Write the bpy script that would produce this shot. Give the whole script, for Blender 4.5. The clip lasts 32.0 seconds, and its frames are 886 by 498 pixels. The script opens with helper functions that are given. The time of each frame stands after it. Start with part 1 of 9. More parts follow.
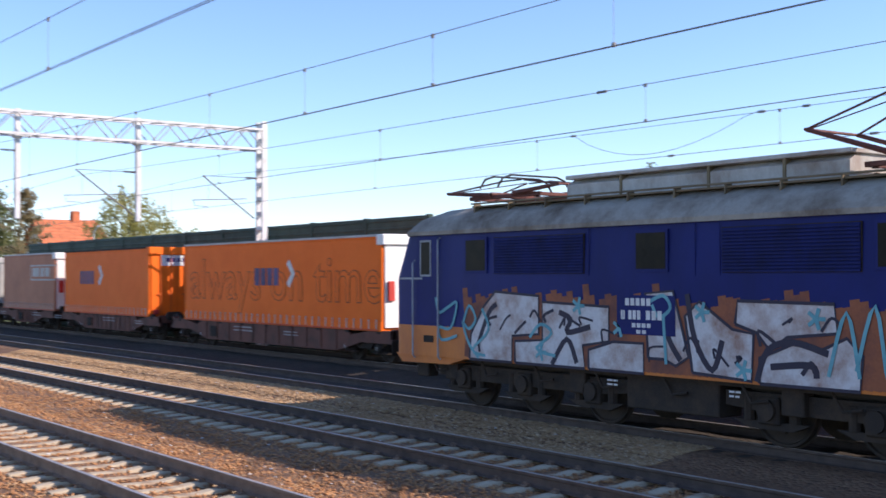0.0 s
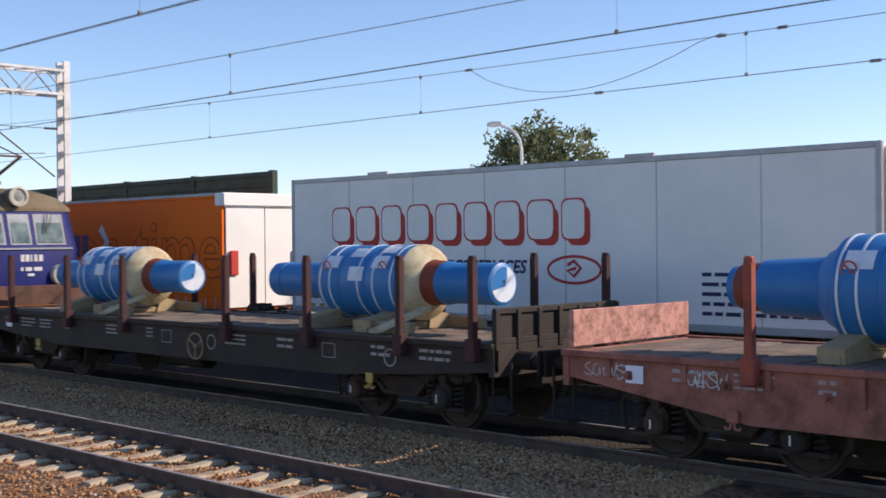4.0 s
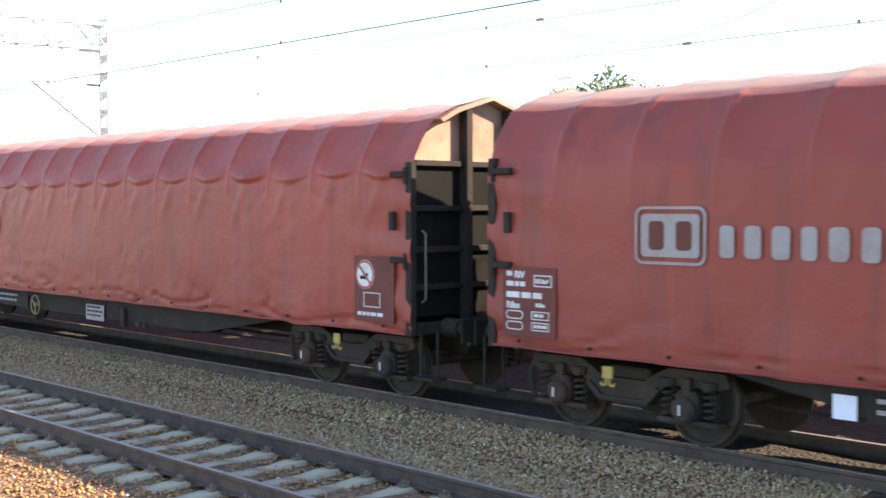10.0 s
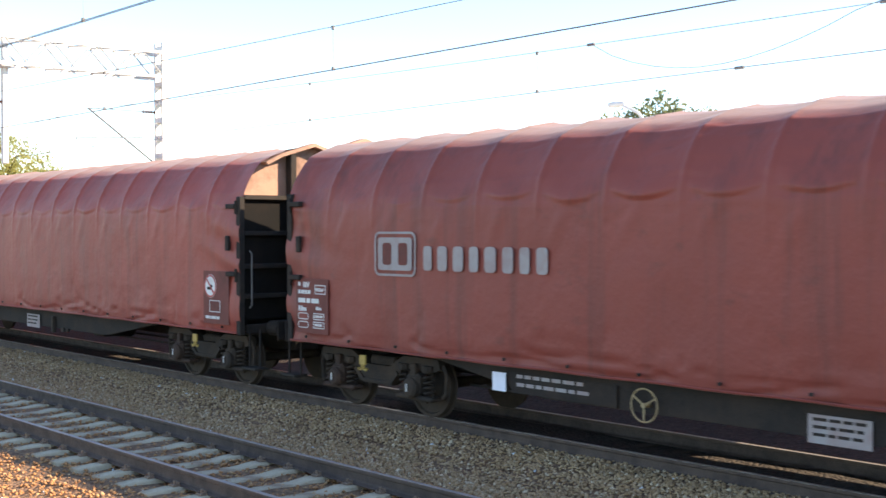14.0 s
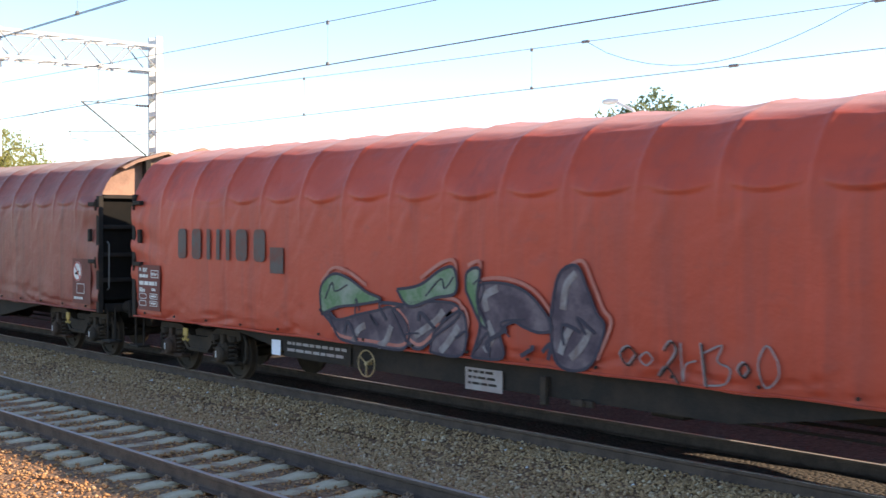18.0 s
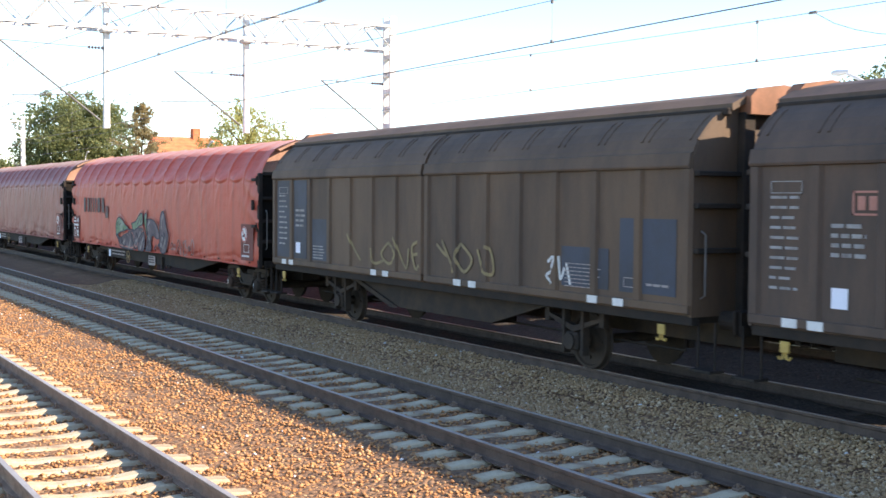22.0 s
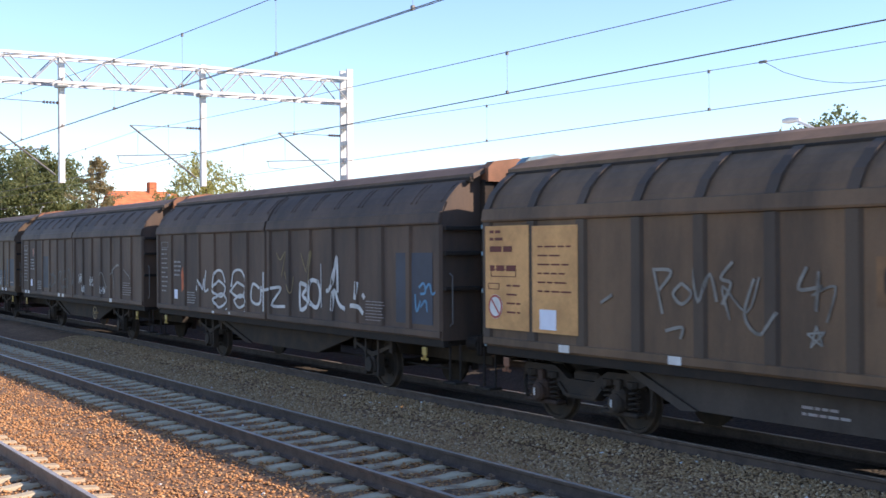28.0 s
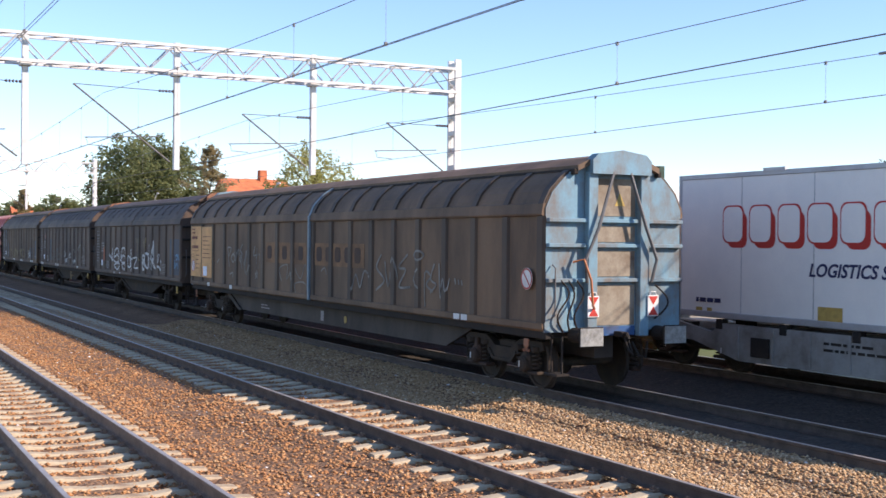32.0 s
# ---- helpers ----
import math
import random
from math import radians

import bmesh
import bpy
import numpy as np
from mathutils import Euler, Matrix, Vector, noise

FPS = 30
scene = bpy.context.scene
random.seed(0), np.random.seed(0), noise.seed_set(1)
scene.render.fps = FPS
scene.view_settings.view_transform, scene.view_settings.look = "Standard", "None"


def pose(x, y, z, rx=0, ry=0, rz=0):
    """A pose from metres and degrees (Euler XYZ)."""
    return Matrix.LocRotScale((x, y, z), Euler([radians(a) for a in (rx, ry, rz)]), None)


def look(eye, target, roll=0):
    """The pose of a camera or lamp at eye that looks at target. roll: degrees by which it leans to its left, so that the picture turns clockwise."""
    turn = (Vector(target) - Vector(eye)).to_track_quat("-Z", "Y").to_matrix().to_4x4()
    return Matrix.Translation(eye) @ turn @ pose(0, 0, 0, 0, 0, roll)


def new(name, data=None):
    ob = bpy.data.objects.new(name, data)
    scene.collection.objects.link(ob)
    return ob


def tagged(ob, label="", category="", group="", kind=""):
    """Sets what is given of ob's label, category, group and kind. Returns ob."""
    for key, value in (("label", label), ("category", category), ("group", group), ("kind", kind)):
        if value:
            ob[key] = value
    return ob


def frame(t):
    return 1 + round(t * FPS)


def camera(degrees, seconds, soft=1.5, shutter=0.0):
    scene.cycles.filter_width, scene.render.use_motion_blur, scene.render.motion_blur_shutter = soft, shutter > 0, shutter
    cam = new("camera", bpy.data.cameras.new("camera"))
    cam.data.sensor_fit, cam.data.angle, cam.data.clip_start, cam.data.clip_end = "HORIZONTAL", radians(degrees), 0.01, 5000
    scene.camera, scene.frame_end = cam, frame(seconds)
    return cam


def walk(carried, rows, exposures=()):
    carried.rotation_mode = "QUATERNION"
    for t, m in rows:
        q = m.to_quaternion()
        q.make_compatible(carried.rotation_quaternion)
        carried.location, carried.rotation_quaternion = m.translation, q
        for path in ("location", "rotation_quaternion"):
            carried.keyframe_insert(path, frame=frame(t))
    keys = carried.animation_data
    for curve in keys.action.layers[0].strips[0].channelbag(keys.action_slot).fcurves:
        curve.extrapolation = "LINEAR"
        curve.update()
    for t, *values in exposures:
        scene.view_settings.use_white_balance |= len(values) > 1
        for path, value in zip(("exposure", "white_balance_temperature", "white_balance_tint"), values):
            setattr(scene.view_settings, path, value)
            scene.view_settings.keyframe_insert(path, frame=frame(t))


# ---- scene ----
# ---- camera ----
cam = camera(40.58, 32.0, soft=1.5, shutter=0.2)
PATH = [
    (0.0, 7.003, -3.596, 2.625, 53.561, 1.299, 0.217),
    (0.5, 7.003, -3.596, 2.625, 59.949, 2.206, 0.244),
    (1.0, 7.003, -3.596, 2.625, 59.677, 2.129, 0.791),
    (1.5, 7.787, -4.772, 2.612, 57.566, 2.323, 1.029),
    (2.0, 7.787, -4.772, 2.612, 55.673, 2.383, 0.550),
    (2.5, 7.787, -4.772, 2.612, 54.195, 2.215, 0.837),
    (3.0, 7.514, -4.684, 2.603, 51.925, 0.986, 0.749),
    (3.5, 7.514, -4.684, 2.603, 50.192, 0.378, 0.738),
    (4.0, 1.289, -0.876, 2.646, 44.313, -0.347, 0.561),
    (4.5, -0.478, 0.306, 2.674, 43.679, -1.910, 0.746),
    (6.5, -0.355, 0.239, 2.674, 45.834, -2.815, 0.113),
    (7.0, -0.358, 0.241, 2.674, 47.343, -2.719, 0.140),
    (7.5, -0.372, 0.249, 2.675, 47.651, -2.672, 0.022),
    (8.0, -0.370, 0.247, 2.675, 47.803, -2.555, -0.207),
    (8.5, -0.373, 0.249, 2.675, 47.365, -2.366, -0.155),
    (9.0, -0.371, 0.248, 2.675, 46.653, -2.106, 0.150),
    (9.5, -0.373, 0.249, 2.675, 46.159, -2.084, 0.185),
    (10.0, -0.374, 0.249, 2.675, 46.506, -2.068, 0.079),
    (10.5, -0.371, 0.248, 2.675, 47.248, -1.977, -0.065),
    (11.0, -0.375, 0.250, 2.675, 47.969, -1.805, -0.126),
    (11.5, -0.367, 0.245, 2.675, 48.501, -1.665, 0.003),
    (12.0, -0.375, 0.250, 2.675, 48.693, -1.533, 0.143),
    (12.5, -0.371, 0.248, 2.675, 48.712, -1.398, 0.114),
    (13.0, -0.375, 0.250, 2.675, 48.800, -1.254, 0.036),
    (13.5, -0.375, 0.250, 2.675, 48.866, -1.053, 0.066),
    (14.0, -0.373, 0.249, 2.675, 48.919, -0.865, 0.090),
    (14.5, -0.375, 0.250, 2.675, 48.947, -0.643, 0.275),
    (16.5, -0.375, 0.250, 2.675, 48.494, -0.850, 0.017),
    (17.0, -0.375, 0.250, 2.675, 48.578, -0.932, -0.326),
    (17.5, -0.375, 0.250, 2.675, 48.617, -1.029, -0.311),
    (18.0, -0.375, 0.250, 2.675, 48.608, -1.058, -0.284),
    (18.5, -0.372, 0.248, 2.675, 48.725, -1.041, -0.036),
    (19.0, -0.375, 0.250, 2.675, 49.209, -1.074, -0.130),
    (19.5, -0.375, 0.250, 2.675, 49.993, -1.159, -0.279),
    (20.0, 0.045, 0.021, 2.660, 55.298, -1.644, -0.511),
    (20.5, 0.315, -0.126, 2.650, 58.561, -1.920, -0.673),
    (21.0, 0.306, -0.122, 2.650, 60.153, -2.227, -0.780),
    (21.5, 0.318, -0.127, 2.650, 60.039, -2.378, -0.466),
    (22.0, 0.317, -0.127, 2.650, 59.506, -2.378, -0.410),
    (22.5, 0.320, -0.128, 2.650, 59.092, -2.122, -0.174),
    (23.0, 0.306, -0.122, 2.650, 58.898, -1.860, 0.061),
    (23.5, 0.316, -0.126, 2.650, 58.868, -1.448, 0.134),
    (24.0, 0.321, -0.128, 2.650, 58.756, -1.077, 0.182),
    (24.5, 0.322, -0.128, 2.650, 58.612, -0.755, 0.154),
    (26.5, 0.314, -0.126, 2.650, 57.811, -0.184, 0.473),
    (27.0, 0.309, -0.123, 2.650, 57.663, -0.038, 0.379),
    (27.5, 0.341, -0.136, 2.650, 57.578, -0.008, 0.384),
    (28.0, 0.326, -0.130, 2.650, 57.525, 0.034, 0.345),
    (28.5, 0.318, -0.127, 2.650, 57.512, -0.004, 0.187),
    (29.0, 0.311, -0.124, 2.650, 57.532, 0.025, 0.146),
    (29.5, 0.323, -0.129, 2.650, 57.528, 0.020, -0.093),
    (30.0, 0.348, -0.138, 2.650, 57.391, -0.094, -0.228),
    (30.5, 0.355, -0.141, 2.650, 57.263, -0.226, -0.290),
    (31.0, 0.289, -0.112, 2.651, 57.938, -0.276, -0.184),
    (31.5, 0.296, -0.116, 2.651, 59.463, -0.397, -0.313),
    (32.0, 0.305, -0.121, 2.650, 62.569, -0.416, -0.581),
]
EXPOSURE = [(0, 0.5, 5850, 20), (1, 0.22, 5850, 20), (3, 0.05, 5850, 20), (4, 0.12, 6250, 19), (4.5, 0.33, 6300, 16), (7, 0.9, 6500, 12), (9, 1.66, 6900, 12), (10, 1.78, 6900, 12), (13, 1.58, 6900, 12), (17, 1.25, 6800, 12),
            (19, 1.2, 6750, 12), (21.5, 1.4, 6600, 12), (24, 1.36, 6550, 12), (28, 0.84, 6250, 18), (30, 0.84, 6250, 18), (31, 0.8, 6250, 18), (32, 0.62, 6150, 18)]
walk(cam, [(t, pose(x, y, z, 90 + pitch, roll, yaw)) for t, x, y, z, yaw, pitch, roll in PATH], EXPOSURE)

# ---- sky and sun ----
SUN = Vector((4.95, 5.36, 4.3)).normalized()
world = bpy.data.worlds.new("sky")
scene.world = world
world.use_nodes = True
wn = world.node_tree
sky = wn.nodes.new("ShaderNodeTexSky")
sky.sky_type, sky.sun_disc = "NISHITA", False
sky.sun_elevation, sky.sun_rotation = math.asin(SUN.z), math.atan2(SUN.x, SUN.y)
sky.altitude, sky.air_density, sky.dust_density, sky.ozone_density = 300, 0.95, 0.0, 3.0
wn.links.new(sky.outputs[0], wn.nodes["Background"].inputs[0])
wn.nodes["Background"].inputs[1].default_value = 0.152
sun = new("sun", bpy.data.lights.new("sun", "SUN"))
sun.data.energy, sun.data.angle, sun.data.color = 5.0, radians(0.6), (1.0, 0.86, 0.68)
sun.matrix_world = look(SUN * 200, (0, 0, 0))
scene.view_settings.exposure = 0.0


# ---- materials ----
def paint(name, rgb, rough=0.55, metal=0.0, grain=0.12, dirt=(0.05, 0.04, 0.035), much=0.25, size=1.2, fine=40.0, bump=0.15, streak=1.0, spec=0.28, fuzz=0.0):
    """Painted or raw surface: fine grain, blotches of dirt at a larger size, slight relief."""
    m = bpy.data.materials.new(name)
    m.use_nodes = True
    nt = m.node_tree
    b = nt.nodes["Principled BSDF"]
    co = nt.nodes.new("ShaderNodeTexCoord")
    mp = nt.nodes.new("ShaderNodeMapping")
    mp.inputs["Scale"].default_value = (1, 1, streak)
    nt.links.new(co.outputs["Object"], mp.inputs[0])
    big = nt.nodes.new("ShaderNodeTexNoise")
    big.inputs["Scale"].default_value, big.inputs["Detail"].default_value = size, 8
    big.inputs["Roughness"].default_value = 0.65
    nt.links.new(mp.outputs[0], big.inputs["Vector"])
    small = nt.nodes.new("ShaderNodeTexNoise")
    small.inputs["Scale"].default_value, small.inputs["Detail"].default_value = fine, 4
    nt.links.new(co.outputs["Object"], small.inputs["Vector"])
    ramp = nt.nodes.new("ShaderNodeMapRange")
    ramp.inputs[1].default_value, ramp.inputs[2].default_value = 0.42, 0.72
    ramp.inputs[3].default_value, ramp.inputs[4].default_value = 0.0, min(1.0, much * 2)
    nt.links.new(big.outputs[0], ramp.inputs[0])
    g = nt.nodes.new("ShaderNodeMix")
    g.data_type = "RGBA"
    g.inputs[6].default_value = (*[c * (1 - grain) for c in rgb], 1)
    g.inputs[7].default_value = (*[min(1, c * (1 + grain)) for c in rgb], 1)
    nt.links.new(small.outputs[0], g.inputs[0])
    d = nt.nodes.new("ShaderNodeMix")
    d.data_type = "RGBA"
    d.inputs[7].default_value = (*dirt, 1)
    nt.links.new(ramp.outputs[0], d.inputs[0])
    nt.links.new(g.outputs[2], d.inputs[6])
    nt.links.new(d.outputs[2], b.inputs["Base Color"])
    r = nt.nodes.new("ShaderNodeMapRange")
    r.inputs[3].default_value, r.inputs[4].default_value = max(0.05, rough - 0.12), min(1, rough + 0.15)
    nt.links.new(big.outputs[0], r.inputs[0])
    nt.links.new(r.outputs[0], b.inputs["Roughness"])
    b.inputs["Metallic"].default_value = metal
    b.inputs["Specular IOR Level"].default_value = spec
    b.inputs["Sheen Weight"].default_value, b.inputs["Sheen Roughness"].default_value = fuzz, 0.35
    if bump:
        u = nt.nodes.new("ShaderNodeBump")
        u.inputs["Strength"].default_value, u.inputs["Distance"].default_value = bump, 0.01
        nt.links.new(small.outputs[0], u.inputs["Height"])
        nt.links.new(u.outputs[0], b.inputs["Normal"])
    return m


def varied(name, colours, rough=0.85, bump=0.4, fine=60.0, per="island", thin=0.0):
    """Many small pieces (stones, leaves): each takes its colour by chance."""
    m = bpy.data.materials.new(name)
    m.use_nodes = True
    nt = m.node_tree
    b = nt.nodes["Principled BSDF"]
    if per == "island":
        src = nt.nodes.new("ShaderNodeNewGeometry").outputs["Random Per Island"]
    else:
        src = nt.nodes.new("ShaderNodeObjectInfo").outputs["Random"]
    ramp = nt.nodes.new("ShaderNodeValToRGB")
    els = ramp.color_ramp.elements
    for i, c in enumerate(colours):
        e = els[i] if i < 2 else els.new(1.0)
        e.position, e.color = i / (len(colours) - 1), (*c, 1)
    nt.links.new(src, ramp.inputs[0])
    co = nt.nodes.new("ShaderNodeTexCoord")
    n = nt.nodes.new("ShaderNodeTexNoise")
    n.inputs["Scale"].default_value, n.inputs["Detail"].default_value = fine, 3
    nt.links.new(co.outputs["Object"], n.inputs["Vector"])
    mul = nt.nodes.new("ShaderNodeMix")
    mul.data_type, mul.blend_type = "RGBA", "MULTIPLY"
    mul.inputs[0].default_value = 0.5
    nt.links.new(ramp.outputs[0], mul.inputs[6])
    nt.links.new(n.outputs[0], mul.inputs[7])
    nt.links.new(mul.outputs[2], b.inputs["Base Color"])
    b.inputs["Roughness"].default_value = rough
    b.inputs["Specular IOR Level"].default_value = 0.25
    u = nt.nodes.new("ShaderNodeBump")
    u.inputs["Strength"].default_value, u.inputs["Distance"].default_value = bump, 0.01
    nt.links.new(n.outputs[0], u.inputs["Height"])
    nt.links.new(u.outputs[0], b.inputs["Normal"])
    if thin:
        tr = nt.nodes.new("ShaderNodeBsdfTranslucent")
        nt.links.new(ramp.outputs[0], tr.inputs[0])
        mix = nt.nodes.new("ShaderNodeMixShader")
        mix.inputs[0].default_value = thin
        nt.links.new(b.outputs[0], mix.inputs[1])
        nt.links.new(tr.outputs[0], mix.inputs[2])
        nt.links.new(mix.outputs[0], nt.nodes["Material Output"].inputs[0])
    return m


def gravel(name, cols, scale):
    """Ballast seen between the loose stones: cells of stone colour with dark joints."""
    m = bpy.data.materials.new(name)
    m.use_nodes = True
    nt = m.node_tree
    b = nt.nodes["Principled BSDF"]
    co = nt.nodes.new("ShaderNodeTexCoord")
    v = nt.nodes.new("ShaderNodeTexVoronoi")
    v.inputs["Scale"].default_value = scale
    nt.links.new(co.outputs["Object"], v.inputs["Vector"])
    ramp = nt.nodes.new("ShaderNodeValToRGB")
    els = ramp.color_ramp.elements
    for i, c in enumerate(cols):
        e = els[i] if i < 2 else els.new(1.0)
        e.position, e.color = i / (len(cols) - 1), (*c, 1)
    sep = nt.nodes.new("ShaderNodeSeparateColor")
    nt.links.new(v.outputs["Color"], sep.inputs[0])
    nt.links.new(sep.outputs[0], ramp.inputs[0])
    n = nt.nodes.new("ShaderNodeTexNoise")
    n.inputs["Scale"].default_value, n.inputs["Detail"].default_value = 0.9, 6
    nt.links.new(co.outputs["Object"], n.inputs["Vector"])
    mul = nt.nodes.new("ShaderNodeMix")
    mul.data_type, mul.blend_type = "RGBA", "MULTIPLY"
    mul.inputs[0].default_value = 0.45
    nt.links.new(ramp.outputs[0], mul.inputs[6])
    nt.links.new(n.outputs[0], mul.inputs[7])
    nt.links.new(mul.outputs[2], b.inputs["Base Color"])
    b.inputs["Roughness"].default_value = 0.9
    b.inputs["Specular IOR Level"].default_value = 0.2
    u = nt.nodes.new("ShaderNodeBump")
    u.inputs["Strength"].default_value, u.inputs["Distance"].default_value = 1.0, 0.03
    u.invert = True
    nt.links.new(v.outputs["Distance"], u.inputs["Height"])
    nt.links.new(u.outputs[0], b.inputs["Normal"])
    return m


GROUND = paint("dry_grass_soil", (0.12, 0.14, 0.045), 0.95, 0, 0.4, (0.06, 0.085, 0.02), 0.45, 0.3, 8, 0.5)
BED = gravel("ballast_bed", [(0.20, 0.105, 0.06), (0.32, 0.175, 0.095), (0.26, 0.155, 0.09), (0.38, 0.225, 0.125), (0.15, 0.085, 0.055)], 17)
STONE_RUST = varied("rusty_ballast_stone", [(0.42, 0.192, 0.082), (0.62, 0.305, 0.125), (0.50, 0.238, 0.10), (0.63, 0.35, 0.155), (0.55, 0.262, 0.108), (0.68, 0.45, 0.24)])
STONE_TAN = varied("tan_ballast_stone", [(0.47, 0.285, 0.14), (0.68, 0.42, 0.205), (0.42, 0.26, 0.135), (0.76, 0.51, 0.27), (0.58, 0.355, 0.175), (0.90, 0.70, 0.46)])
# sleeper concrete darkened to hold the shade under the trains
CONCRETE_DARK = paint("oily_shaded_sleeper_concrete", (0.085, 0.065, 0.047), 0.9, 0, 0.2, (0.04, 0.03, 0.024), 0.45, 3.0, 50, 0.4)
CONCRETE = paint("sleeper_concrete", (0.50, 0.405, 0.27), 0.85, 0, 0.2, (0.24, 0.14, 0.085), 0.45, 3.0, 50, 0.4)
# rail colour holds the light: paler for sunlit track a, darker for shaded ones
RAIL_SIDE = paint("rusty_rail", (0.25, 0.165, 0.11), 0.85, 0.0, 0.3, (0.12, 0.075, 0.05), 0.4, 4, 60, 0.3)
RAIL_DARK = paint("shaded_brown_rail", (0.115, 0.080, 0.060), 0.8, 0.1, 0.3, (0.05, 0.035, 0.03), 0.4, 4, 60, 0.3)
RAIL_TOP = paint("worn_rail_head", (0.46, 0.40, 0.35), 0.42, 0.5, 0.1, (0.2, 0.15, 0.12), 0.2, 3, 30, 0.05)
GALV = paint("painted_gantry_steel", (0.68, 0.67, 0.65), 0.6, 0, 0.06, (0.4, 0.36, 0.3), 0.3, 2, 40, 0.1)
STRUT = paint("grey_strut_steel", (0.44, 0.435, 0.425), 0.6, 0, 0.1, (0.25, 0.22, 0.19), 0.3, 3, 40, 0.1)
WIRE = paint("oxidised_copper_wire", (0.23, 0.215, 0.205), 0.6, 0.2, 0.2, bump=0)
INSUL = paint("brown_porcelain", (0.12, 0.06, 0.04), 0.25, 0, 0.1, bump=0)
STEEL = paint("dark_grey_steel_tube", (0.16, 0.155, 0.15), 0.6, 0.2, 0.15, (0.1, 0.08, 0.07), 0.3, 3, 40, 0.1)
# ballast colour that holds the trains' shade as well as oil
BED_OIL_SHADE = gravel("oily_shaded_ballast", [(0.050, 0.042, 0.035), (0.085, 0.068, 0.054), (0.065, 0.053, 0.044), (0.11, 0.088, 0.068)], 17)
BLACK = paint("grimy_black_steel", (0.029, 0.025, 0.022), 0.8, 0, 0.3, (0.058, 0.042, 0.032), 0.45, 2.5, 40, 0.3, spec=0.15)
RUNGEAR = paint("brake_dust_steel", (0.044, 0.036, 0.030), 0.85, 0, 0.35, (0.085, 0.060, 0.042), 0.45, 3, 50, 0.4, spec=0.15)
WHITE = paint("white_marking_paint", (0.72, 0.71, 0.68), 0.6, 0, 0.08, (0.35, 0.32, 0.28), 0.25, 4, 60, 0.05)
WHEEL_TAN = paint("worn_tan_hand_wheel", (0.42, 0.31, 0.16), 0.6, 0, 0.15, (0.16, 0.10, 0.06), 0.35, 6, 50, 0.1)
YELLOW = paint("yellow_paint", (0.50, 0.34, 0.09), 0.55, 0, 0.1, (0.2, 0.13, 0.05), 0.3, 6, 60, 0.1)
RED = paint("signal_red_paint", (0.55, 0.05, 0.035), 0.5, 0, 0.08, (0.2, 0.04, 0.03), 0.2, 4, 50, 0.05)
PAPER = paint("white_route_card", (0.80, 0.82, 0.90), 0.6, 0, 0.02, (0.5, 0.5, 0.6), 0.1, 8, 60, 0)


